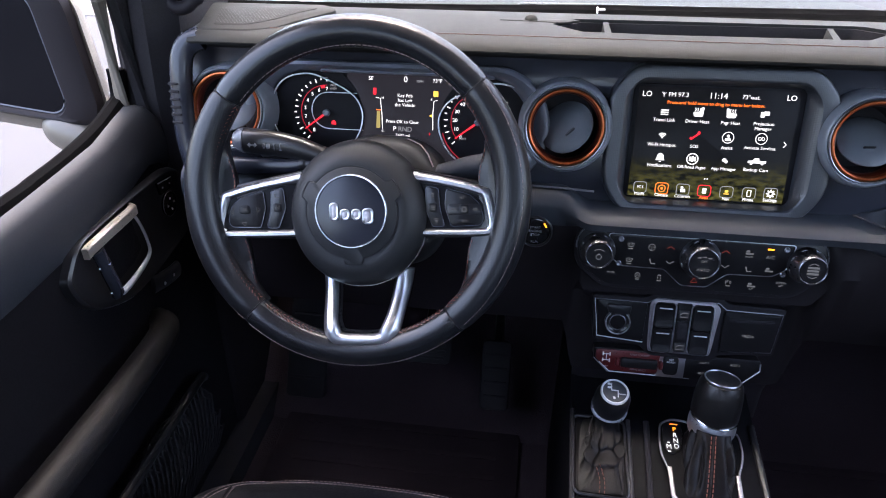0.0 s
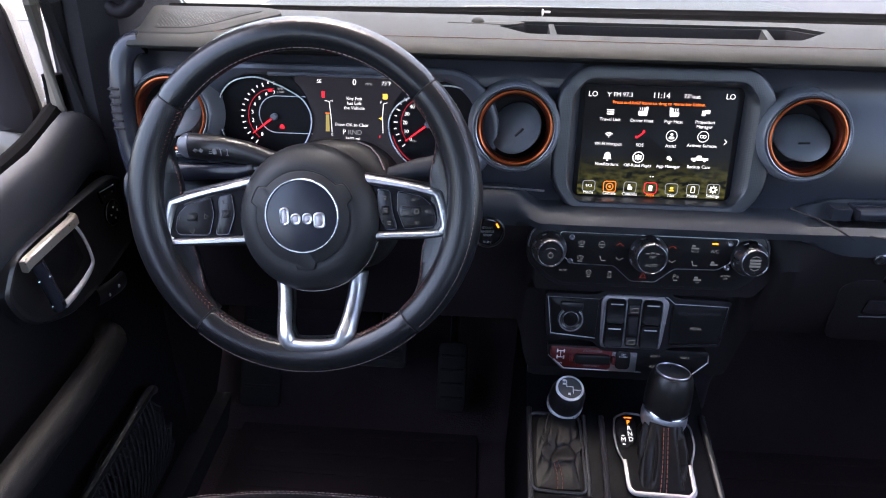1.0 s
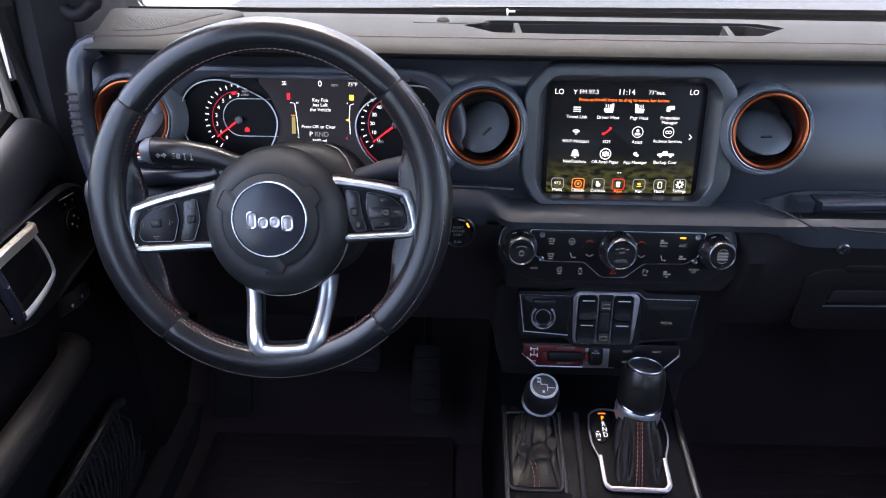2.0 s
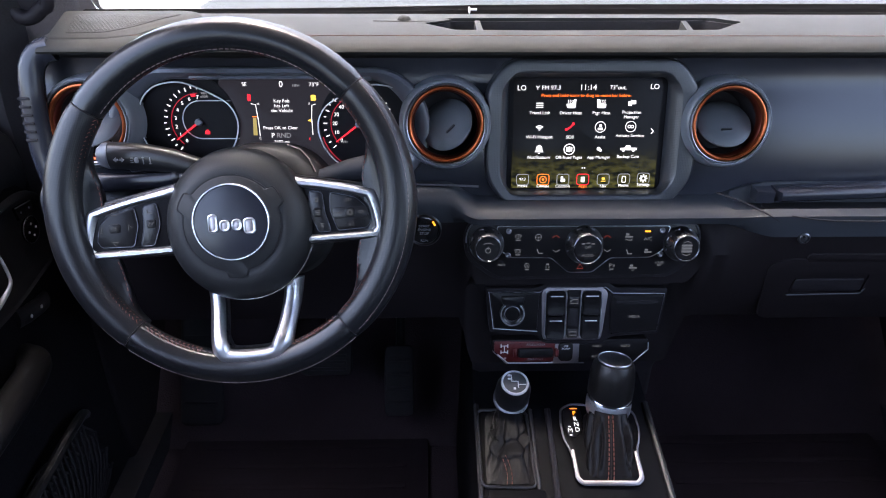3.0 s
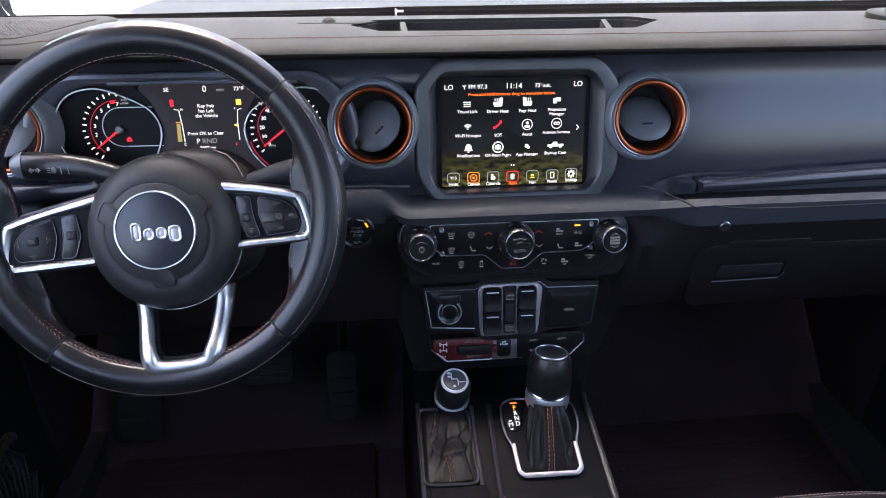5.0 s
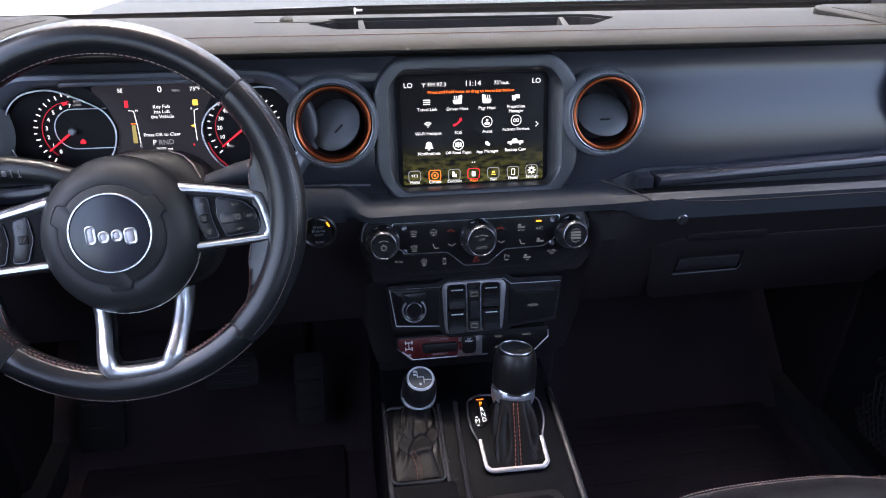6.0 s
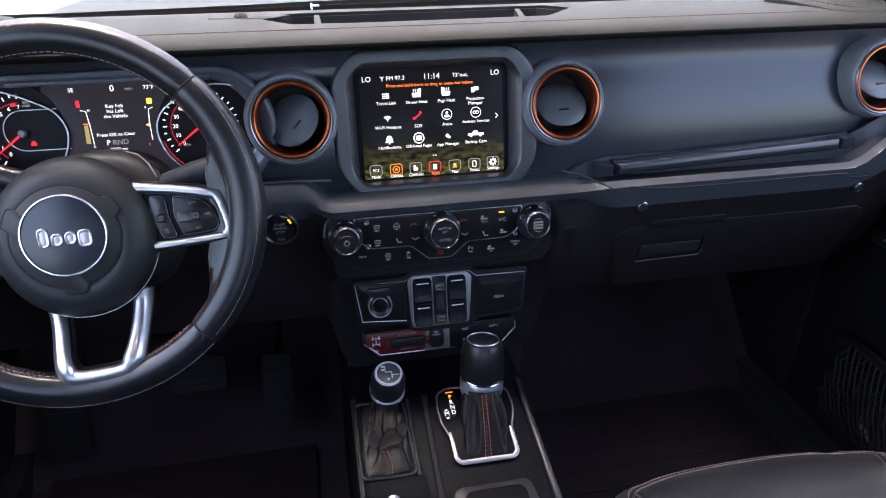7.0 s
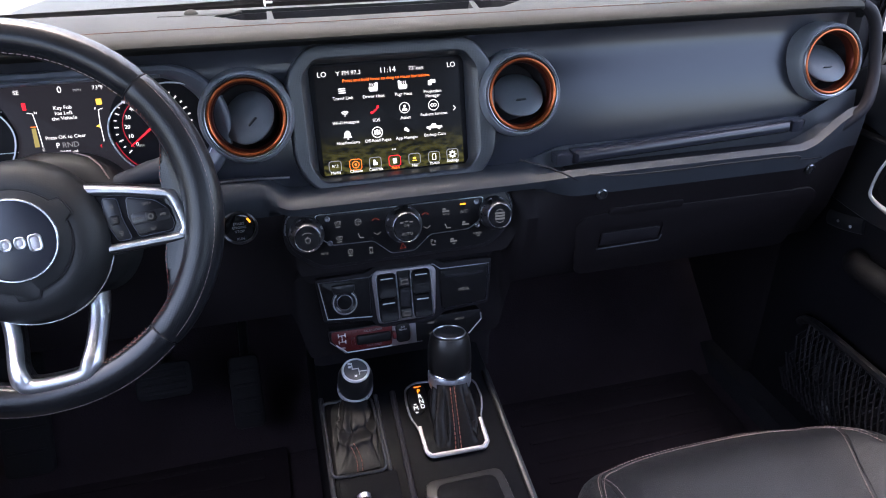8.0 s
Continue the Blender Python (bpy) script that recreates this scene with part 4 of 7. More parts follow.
part("tip", loft([[(x, 0.0125 + h * math.sin(2 * math.pi * j / 20), h * 0.77 * math.cos(2 * math.pi * j / 20)) for j in range(20)] for x, h in ((-0.099, 0.0159), (-0.107, 0.0140), (-0.113, 0.009))]), GREYPL, stalk)
mk = bmesh.new()
for s in (-1, 1):
    prism([(-0.086 + s * 0.0006, 0.010 + 0.0012), (-0.086 + s * 0.0030, 0.0112), (-0.086 + s * 0.0030, 0.0130), (-0.086 + s * 0.0062, 0.0100), (-0.086 + s * 0.0030, 0.0070), (-0.086 + s * 0.0030, 0.0088), (-0.086 + s * 0.0006, 0.0088)], 0.0114, 0.0124, 0.0002, 0.0001, bm=mk)
for k in range(3):
    slab(0.003, 0.0007, 0.001, 0.0002, 0.0001, -0.0715, 0.0072 + 0.0024 * k, 0.0114, bm=mk)
slab(0.0046, 0.0066, 0.001, 0.002, 0.0001, -0.0665, 0.0096, 0.0114, bm=mk)
for x, d in ((-0.0590, 1), (-0.0515, -1)):
    slab(0.0009, 0.0080, 0.001, 0.0002, 0.0001, x, 0.0090, 0.0114, bm=mk)
    slab(0.0030, 0.0009, 0.001, 0.0002, 0.0001, x, 0.0090 + d * 0.0035, 0.0114, bm=mk)
part("marking", mk, GREYMARK, stalk, kind="stuff")
lever = thing("column_lever", face(-0.47, -0.052, 0.606, 10), "satin black lever below the signal stalk", "lever")
part("arm", loft([[(x, yc + h * math.sin(2 * math.pi * j / 16), 0.008 * math.cos(2 * math.pi * j / 16)) for j in range(16)] for x, yc, h in ((0.03, 0.010, 0.007), (0.0, 0.010, 0.007), (-0.02, 0.006, 0.010), (-0.08, 0.003, 0.0115), (-0.118, 0.004, 0.011), (-0.124, 0.004, 0.008))]), FASCIA, lever)
part("collar", moved(lathe([(0.0085, -0.004), (0.0095, 0), (0.0085, 0.004)], 20), pose(-0.004, 0.010, 0, 0, 90, 0)), SMOOTH, lever)
wst = thing("wiper_stalk", face(-0.289, -0.050, 0.622, 10), "black wiper stalk with a washer symbol", "stalk")
part("lever", loft([[(x, yc + h * math.sin(2 * math.pi * j / 20), h * 0.75 * math.cos(2 * math.pi * j / 20)) for j in range(20)]
                    for x, yc, h in ((-0.05, -0.020, 0.010), (-0.02, -0.009, 0.0125), (0.01, 0.000, 0.0140), (0.035, 0.0045, 0.0155), (0.046, 0.006, 0.0155), (0.050, 0.006, 0.013))]), DOORPL, wst)
part("marking", lathe([(0.0028, 0.0112), (0.0028, 0.0120), (0.0020, 0.0120), (0.0020, 0.0112)], 16), GREYMARK, wst).matrix_basis = at(0.038, 0.009, 0)
part("marking", slab(0.007, 0.0016, 0.001, 0.0004, 0.0002, 0.038, 0.002, 0.0112), GREYMARK, wst)

# ---- instrument cluster ----
cluster = thing("instrument_cluster", CL, "lit instrument cluster with two round gauges and a display", "instrument cluster")
# Paler plastic than the dash panel, for the stronger light round the gauges.
part("bezel", loft([rrect(w, h, r, 12, 0, cy, z) for w, h, r, cy, z in ((0.368, 0.135, 0.064, -0.018, 0.002), (0.374, 0.141, 0.067, -0.018, 0.009), (0.370, 0.137, 0.066, -0.018, 0.0130), (0.362, 0.129, 0.062, -0.018, 0.0138), (0.348, 0.122, 0.059, -0.018, 0.0105), (0.334, 0.117, 0.057, -0.018, 0.0050), (0.325, 0.114, 0.056, -0.018, 0.0000), (0.322, 0.113, 0.055, -0.018, -0.006))], cap=False), GREYPL, cluster, "smooth grey bezel")
part("back_plate", slab(0.356, 0.128, 0.006, 0.058, 0.001, 0.002, -0.018, -0.010), INSTRUMENT, cluster)
part("brow", tube(smooth_path([(-0.085, 0.041, 0.020), (-0.03, 0.0415, 0.022), (0.06, 0.0415, 0.022), (0.12, 0.040, 0.020)], 6), 0.0022, 8), GREYPL, cluster)
disp = part("display", slab(0.132, 0.104, 0.0014, 0.004, 0.0004, 0.006, -0.013, -0.004), UI_DARK, cluster, "dim lit display")


def gauge(cx, cy, off, marks, needle, begin, rest):
    # the rim is round below and slopes off towards the display above
    s = 1 if off < 0 else -1
    egg = smooth_path([(s * x, y, 0) for x, y in ((-0.0574, 0.0), (-0.0530, 0.0240), (-0.0380, 0.0400), (-0.0160, 0.0458), (0.0030, 0.0435), (0.0320, 0.0310), (0.0490, 0.0190), (0.0572, 0.0), (0.0530, -0.0220), (0.0406, -0.0406), (0.0220, -0.0530), (0.0, -0.0574), (-0.0220, -0.0530), (-0.0406, -0.0406), (-0.0530, -0.0220))], 5, closed=True)
    g = part("gauge", moved(lathe([(0.0560, -0.0035), (0.0560, -0.0015), (0.0006, -0.0015)], 64), at(cx + off, cy)), INSTRUMENT, cluster, "round black gauge")
    part("rim", moved(tube([p + Vector((0, 0, 0.0030)) for p in egg], 0.0009, 8, closed=True), at(cx + off, cy)), RING, g, "bright gauge rim")
    part("rim_wall", moved(loft([[p * k + Vector((0, 0, z)) for p in egg] for k, z in ((1.0, -0.003), (1.0, 0.0030), (1.022, 0.0030), (1.022, -0.003))], cap=False), at(cx + off, cy)), INSTRUMENT, g)
    tick = bmesh.new()
    n = len(marks)
    for i in range(2 * n - 1):
        a = radians(begin - rest * i / (2 * n - 2))
        r = 0.0395 if i % 2 == 0 else 0.0405
        merge(tick, slab(0.0046 if i % 2 == 0 else 0.0030, 0.0013, 0.0004, 0.0003, 0.0001, r, 0, -0.0012), at(cx, cy, 0, math.degrees(a)))
    part("ticks", tick, UI_WHITE, g, kind="stuff")
    for i, w in enumerate(marks):
        a = radians(begin - rest * i / (n - 1))
        letters("numeral", w, 0.0062, at(cx + 0.0282 * math.cos(a), cy + 0.0282 * math.sin(a), -0.0011), UI_WHITE, g)
    part("dial_arc", moved(tube([(0.0330 * math.cos(radians(begin - rest * i / 40)), 0.0330 * math.sin(radians(begin - rest * i / 40)), -0.0010) for i in range(41)], 0.0006, 5), at(cx, cy)), UI_DIMRED, g)
    a = radians(needle)
    nd = part("needle", moved(prism([(0.000, -0.0014), (0.034, -0.0006), (0.034, 0.0006), (0.000, 0.0014)], 0.003, 0.0045, 0.0003, 0.0003), at(cx, cy, 0, needle)), UI_RED, g, "lit red needle")
    part("needle_cap", moved(lathe([(0.0042, 0.001), (0.0042, 0.0055), (0.0030, 0.0065), (0.0005, 0.0065)], 24), at(cx, cy)), GREYPL, nd)
    return g


tach = gauge(-0.0850, -0.0105, -0.0115, [str(i) for i in range(8)], 217, 232, 142)
part("red_line", moved(prism([(0.0295, -0.0026), (0.0330, -0.0030), (0.0330, 0.0030), (0.0295, 0.0026)], -0.0012, -0.0008, 0.0003, 0.0001), at(-0.0850, -0.0105, 0, 99)), UI_RED, tach, "red band beside the last numeral")
letters("marking", "RPM\nx1000", 0.0036, at(-0.0770, 0.0205, -0.0008), UI_GREY, tach)
part("inner_window", tube([(-0.0470, 0.0140, -0.0006)] + [(-0.0830 + 0.0215 * math.cos(radians(a)), -0.0080 + 0.0220 * math.sin(radians(a)), -0.0006) for a in range(90, 271, 12)] + [(-0.0400, -0.0300, -0.0006)], 0.0006, 5), RING, tach)
part("warning_lamp", moved(prism([(-0.003, -0.002), (-0.0028, 0.001), (-0.001, 0.0032), (0.001, 0.0032), (0.0028, 0.001), (0.003, -0.002)], 0, 0.0004, 0.0006, 0.0001), at(-0.0770, -0.0228, -0.0010)), UI_RED, tach, "lit red warning lamp")
speedo = gauge(0.1020, -0.0135, 0.0095, [str(10 * i) for i in range(13)], 217, 222, 262)
part("dial_glow", moved(tube([(0.0545 * math.cos(radians(a)), 0.0545 * math.sin(radians(a)), -0.0010) for a in range(196, 252, 4)], 0.0007, 5), at(0.1115, -0.0135)), UI_DIMRED, speedo)
letters("marking", "MPH", 0.0040, at(0.084, -0.0345, -0.0008), UI_GREY, speedo)
for w, x, y, sz, mt in (("SE", -0.030, 0.0325, 0.0062, UI_WHITE), ("0", 0.0125, 0.0325, 0.0098, UI_WHITE), ("MPH", 0.030, 0.0310, 0.0042, UI_GREY), ("73°F", 0.0510, 0.0322, 0.0062, UI_WHITE),
                        ("Key Fob\nhas Left\nthe Vehicle", 0.012, 0.0080, 0.0056, UI_WHITE), ("Press OK to Clear", 0.0090, -0.0178, 0.0054, UI_WHITE), ("P", -0.0005, -0.0268, 0.0082, UI_WHITE), ("RND", 0.0125, -0.0268, 0.0082, UI_GREY),
                        ("3602 mi", 0.0095, -0.0345, 0.0056, UI_WHITE), ("H", -0.0155, 0.010, 0.0040, UI_WHITE), ("C", -0.0155, -0.0300, 0.0040, UI_WHITE), ("F", 0.0445, 0.010, 0.0040, UI_WHITE), ("E", 0.0430, -0.0310, 0.0040, UI_RED)):
    letters("caption", w, sz, at(x, y, -0.0022), mt, disp)
part("temperature_icon", slab(0.0040, 0.0080, 0.0004, 0.001, 0.0001, -0.0255, 0.0175, -0.0024), UI_RED, disp)
part("temperature_bar", prism([(-0.0235, -0.0265), (-0.0185, -0.0265), (-0.0188, -0.0060), (-0.0228, -0.0060)], -0.0024, -0.0020, 0.0005, 0.0001), UI_OLIVE, disp, "dim lit yellow bar gauge")
part("bar_frame", tube([(-0.0240, 0.0105, -0.0020), (-0.0185, 0.0095, -0.0020), (-0.0165, -0.008, -0.0020), (-0.0155, -0.027, -0.0020)], 0.0005, 5), UI_WHITE, disp)
part("bar_ticks", loft([rrect(0.006, 0.0010, 0.0003, 2, -0.0205, -0.0045, z) for z in (-0.0022, -0.0018)]), UI_ORANGE, disp)
part("fuel_icon", slab(0.0060, 0.0066, 0.0004, 0.001, 0.0001, 0.0495, 0.0172, -0.0024), UI_YELLOW, disp)
part("fuel_pointer", prism([(0.0415, -0.0090), (0.0465, -0.0065), (0.0465, -0.0115)], -0.0024, -0.0020, 0.0003, 0.0001), UI_YELLOW, disp)
part("fuel_frame", tube([(0.0520, 0.0100, -0.0020), (0.0475, 0.0085, -0.0020), (0.0465, -0.0050, -0.0020), (0.0470, -0.0260, -0.0020)], 0.0005, 5), UI_WHITE, disp)

# ---- touch screen ----
SC = face(0, 0, 0.65, 14.1)
unit = thing("touch_screen", SC, "lit touch screen in a chunky grey bezel", "touch screen")


def octo(w, h, c, z, cy=0.0, cx=0.0, low=0.0):
    p = [(cx + w / 2, cy - h / 2 + c), (cx + w / 2, cy + h / 2 - c), (cx + w / 2 - c * 0.8, cy + h / 2), (cx - w / 2 + c * 0.8, cy + h / 2), (cx - w / 2, cy + h / 2 - c), (cx - w / 2, cy - h / 2 + c), (cx - w / 2 + c * 0.7, cy - h / 2), (cx + w / 2 - c * 0.7, cy - h / 2)]
    return [(*q, z) for q in rounded(p, c * 0.5, 4)]


part("bezel", loft([octo(0.254, 0.175, 0.034, -0.030, -0.0005, 0.0035), octo(0.251, 0.172, 0.034, 0.006, -0.001, 0.0033), octo(0.249, 0.170, 0.033, 0.0125, -0.001, 0.0030), octo(0.245, 0.167, 0.032, 0.0152, -0.0012, 0.0030), octo(0.240, 0.163, 0.031, 0.0160, -0.0015, 0.0025), octo(0.212, 0.146, 0.021, 0.0150, -0.003, 0.0012),
                    octo(0.207, 0.142, 0.018, 0.0135, -0.003, 0.001), octo(0.193, 0.135, 0.009, 0.0040, -0.0035), octo(0.188, 0.133, 0.006, -0.001, -0.004), octo(0.188, 0.133, 0.006, -0.012, -0.004)], cap=False), BEZEL, unit, "chunky grey textured bezel", smooth=25)
part("glass_frame", slab(0.196, 0.137, 0.004, 0.004, 0.001, 0, -0.003, -0.0062), INSTRUMENT, unit)
pic = part("picture", slab(0.176, 0.128, 0.0006, 0.0015, 0.0001, 0, -0.0045, -0.0020), SCREEN, unit, "lit picture of dark scrubland")
for w, x, y, sz, mt in (("LO", -0.0787, 0.0503, 0.0085, UI_WHITE), ("FM 97.3", -0.0440, 0.0505, 0.0070, UI_WHITE), ("11:14", -0.0005, 0.0508, 0.0092, UI_WHITE), ("73°out.", 0.0350, 0.0508, 0.0066, UI_WHITE), ("LO", 0.0782, 0.0517, 0.0085, UI_WHITE),
                        ("Press and hold icons to drag to menu bar below.", -0.0021, 0.0418, 0.0054, UI_ORANGE),
                        ("Travel Link", -0.0566, 0.0218, 0.0054, UI_WHITE), ("Driver Heat", -0.0198, 0.0215, 0.0054, UI_WHITE), ("Psgr Heat", 0.0168, 0.0215, 0.0054, UI_WHITE), ("Projection\nManager", 0.0530, 0.0194, 0.0054, UI_WHITE),
                        ("Wi-Fi Hotspot", -0.0560, -0.0068, 0.0054, UI_WHITE), ("SOS", -0.0192, -0.0070, 0.0054, UI_WHITE), ("Assist", 0.0170, -0.0068, 0.0054, UI_WHITE), ("Activate Services", 0.0530, -0.0053, 0.0050, UI_WHITE),
                        ("Notifications", -0.0555, -0.0310, 0.0054, UI_WHITE), ("Off-Road Pages", -0.0192, -0.0312, 0.0052, UI_WHITE), ("App Manager", 0.0170, -0.0312, 0.0052, UI_WHITE), ("Backup Cam", 0.0525, -0.0305, 0.0054, UI_WHITE),
                        ("Media", -0.0743, -0.0660, 0.0050, UI_WHITE), ("Climate", -0.0492, -0.0662, 0.0050, UI_WHITE), ("Controls", -0.0248, -0.0664, 0.0050, UI_WHITE), ("Apps", -0.0004, -0.0664, 0.0050, UI_ORANGE),
                        ("Nav", 0.0246, -0.0664, 0.0050, UI_WHITE), ("Phone", 0.0496, -0.0660, 0.0050, UI_WHITE), ("Settings", 0.0738, -0.0652, 0.0050, UI_WHITE), ("97.3", -0.0743, -0.0578, 0.0046, UI_WHITE)):
    letters("caption", w, sz, at(x, y, -0.0010), mt, pic)


def icon(bm, x, y, mat=UI_WHITE, z=-0.0013):
    return part("icon", moved(bm, at(x, y, z)), mat, pic, kind="stuff")


def rim(r, t=0.0005, bm=None):
    return tube([(r * math.cos(2 * math.pi * i / 28), r * math.sin(2 * math.pi * i / 28), 0) for i in range(28)], t, 5, closed=True, bm=bm)


b = bmesh.new()
for k in range(3):
    slab(0.0085, 0.0013, 0.0004, 0.0004, 0.0001, 0, 0.0024 * (k - 1), 0, bm=b)
icon(b, -0.0569, 0.0305)
for x, s in ((-0.0195, 1), (0.0166, -1)):
    b = prism([(s * 0.003, 0.0065), (s * 0.006, 0.0065), (s * 0.0050, -0.0040), (-s * 0.0045, -0.0040), (-s * 0.0060, 0.0010), (s * 0.0010, 0.0016)], 0, 0.0004, 0.0012, 0.0001)
    for k in (-1, 0, 1):
        tube([(0.0026 * k - s * 0.0015, 0.002, 0.0002), (0.0026 * k - s * 0.0005, 0.0038, 0.0002), (0.0026 * k - s * 0.0015, 0.0056, 0.0002)], 0.0005, 5, bm=b)
    icon(b, x, 0.0312)
b = slab(0.0045, 0.0060, 0.0004, 0.0006, 0.0001, -0.0022, -0.0004)
slab(0.0060, 0.0045, 0.0004, 0.0006, 0.0001, 0.0018, 0.0012, 0.0003, bm=b)
icon(b, 0.0525, 0.0328)
b = bmesh.new()
for r in (0.0020, 0.0037, 0.0054):
    tube([(r * math.cos(radians(40 + 10 * i)), r * math.sin(radians(40 + 10 * i)) - 0.003, 0.0002) for i in range(11)], 0.00055, 5, bm=b)
slab(0.0014, 0.0014, 0.0004, 0.0006, 0.0001, 0, -0.0030, 0, bm=b)
icon(b, -0.0562, 0.0042)
b = tube(smooth_path([(-0.0046, -0.0034, 0.0002), (-0.0018, -0.0016, 0.0002), (0.0016, 0.0012, 0.0002), (0.0040, 0.0044, 0.0002)], 4), 0.0011, 6)
slab(0.0036, 0.0030, 0.0005, 0.001, 0.0001, -0.0042, -0.0026, 0, bm=b)
slab(0.0030, 0.0036, 0.0005, 0.001, 0.0001, 0.0036, 0.0038, 0, bm=b)
icon(b, -0.0195, 0.0050, UI_RED)
b = rim(0.0062)
slab(0.0034, 0.0034, 0.0004, 0.0016, 0.0001, 0, 0.0018, 0, bm=b)
slab(0.0066, 0.0032, 0.0004, 0.0014, 0.0001, 0, -0.0022, 0, bm=b)
icon(b, 0.0168, 0.0050)
b = rim(0.0062)
merge(b, rim(0.0016), at(-0.0018, 0)), merge(b, rim(0.0016), at(0.0018, 0))
icon(b, 0.0532, 0.0054)
b = prism([(-0.0055, -0.0034), (-0.0042, -0.0018), (-0.0034, 0.0030), (-0.0014, 0.0050), (0.0014, 0.0050), (0.0034, 0.0030), (0.0042, -0.0018), (0.0055, -0.0034)], 0, 0.0004, 0.001, 0.0001)
slab(0.0026, 0.0012, 0.0004, 0.0005, 0.0001, 0, -0.0048, 0, bm=b)
icon(b, -0.0555, -0.0215)
b = rim(0.0062, 0.0007)
for k in (-1, 0, 1):
    slab(0.0022, 0.0070 - 0.0016 * abs(k), 0.0004, 0.0006, 0.0001, 0.0027 * k, 0, 0, bm=b)
icon(b, -0.0192, -0.0215)
b = slab(0.0046, 0.0044, 0.0004, 0.002, 0.0001, -0.0008, 0.0006)
slab(0.0034, 0.0034, 0.0004, 0.0014, 0.0001, 0.0014, -0.0012, 0.0002, bm=b)
icon(b, 0.0172, -0.0215)
b = prism([(-0.0100, -0.0022), (-0.0100, 0.0004), (-0.0045, 0.0010), (-0.0030, 0.0036), (0.0020, 0.0036), (0.0026, 0.0008), (0.0100, 0.0008), (0.0100, -0.0022)], 0, 0.0004, 0.0006, 0.0001)
for k in (-0.006, 0.006):
    slab(0.0030, 0.0030, 0.0004, 0.0014, 0.0001, k, -0.0026, 0, bm=b)
icon(b, 0.0525, -0.0205)
for x, mt in ((-0.0743, UI_GREY), (-0.0493, UI_ORANGE), (-0.0250, UI_GREY), (-0.0007, UI_RED), (0.0244, UI_GREY), (0.0496, UI_GREY), (0.0735, UI_GREY)):
    y = -0.0582 if x < 0.06 else -0.0572
    icon(tube([Vector(p) for p in rrect(0.0145, 0.0130, 0.003, 4)], 0.0005, 5, closed=True), x, y, mt)
icon(merge(rim(0.0040, 0.0006), slab(0.003, 0.003, 0.0004, 0.0012, 0.0001)), -0.0493, -0.0582, UI_ORANGE)
icon(merge(slab(0.0055, 0.0040, 0.0004, 0.001, 0.0001, 0, -0.001), slab(0.0030, 0.0034, 0.0004, 0.001, 0.0001, -0.0012, 0.0022)), -0.0250, -0.0582)
icon(slab(0.0046, 0.0066, 0.0004, 0.001, 0.0001), -0.0007, -0.0582)
icon(merge(slab(0.0060, 0.0012, 0.0004, 0.0004, 0.0001, 0, -0.0022), slab(0.0040, 0.0030, 0.0004, 0.001, 0.0001, 0, 0.0008)), 0.0244, -0.0582, UI_YELLOW)
icon(tube([Vector(p) for p in rrect(0.0042, 0.0072, 0.0008, 3)], 0.0005, 5, closed=True), 0.0496, -0.0582)
b = rim(0.0026, 0.0010)
for k in range(8):
    merge(b, slab(0.0018, 0.0014, 0.0004, 0.0003, 0.0001, 0.0042, 0), at(0, 0, 0, 45 * k))
icon(b, 0.0735, -0.0572)
icon(tube([(-0.0014, 0.0030, 0.0002), (0.0014, 0, 0.0002), (-0.0014, -0.0030, 0.0002)], 0.0006, 5), 0.0795, 0.0000)
for x in (-0.0022, 0.0008):
    icon(slab(0.0016, 0.0016, 0.0004, 0.0007, 0.0001), x, -0.0440)
icon(merge(tube([(0, -0.0026, 0.0002), (0, 0.002, 0.0002)], 0.0004, 5), tube([(-0.0022, 0.0024, 0.0002), (0, 0, 0.0002), (0.0022, 0.0024, 0.0002)], 0.0004, 5)), -0.0600, 0.0505)
# shaped surround between the bezel and the vents
for s in (-1, 1):
    part("surround_wing", tube(smooth_path([(s * 0.121, 0.030, -0.012), (s * 0.128, 0.012, -0.010), (s * 0.131, -0.012, -0.010), (s * 0.124, -0.042, -0.010), (s * 0.120, -0.060, -0.012)], 5), 0.0055, 8), FASCIA, unit)

# ---- climate panel ----
HV = face(-0.0045, -0.0543, 0.5279, 14) @ Matrix.Diagonal((0.972, 1, 1, 1))
climate = thing("climate_panel", HV, "black climate control panel with three chrome-edged knobs", "climate panel")
hv_out = [(-0.147, 0.010), (-0.140, 0.0290), (0.143, 0.0290), (0.152, 0.010), (0.148, -0.016), (0.118, -0.044), (-0.108, -0.046), (-0.144, -0.018)]
part("surround", prism(hv_out, -0.006, 0.0030, 0.014, 0.002), PLASTIC, climate)
face_o = [(-0.143, 0.010), (-0.137, 0.0265), (0.140, 0.0265), (0.148, 0.010), (0.144, -0.014), (0.113, -0.040), (-0.104, -0.042), (-0.140, -0.016)]
part("front", prism(face_o, -0.004, 0.0042, 0.012, 0.0008), CONTROL, climate, "gloss black panel front")
part("frame_line", tube([(*p, 0.0044) for p in rounded([(-0.146, -0.002), (-0.139, 0.0275), (0.142, 0.0275), (0.151, -0.002)], 0.012, 5)][3:-3], 0.0010, 6), DARKMETAL, climate, "thin bright edge")
key_o = [(-0.106, 0.0225), (0.110, 0.0220), (0.103, -0.0080), (0.088, -0.0170), (0.037, -0.0178), (0.015, -0.0358), (-0.015, -0.0358), (-0.037, -0.0172), (-0.088, -0.0165), (-0.100, -0.0080)]
part("key_field", prism(key_o, 0.002, 0.0052, 0.004, 0.0006), CONTROL, climate)
part("key_field_edge", tube([Vector((*p, 0.0052)) for p in rounded(key_o, 0.004, 4)], 0.0006, 5, closed=True), CHROME, climate, "thin chrome line")
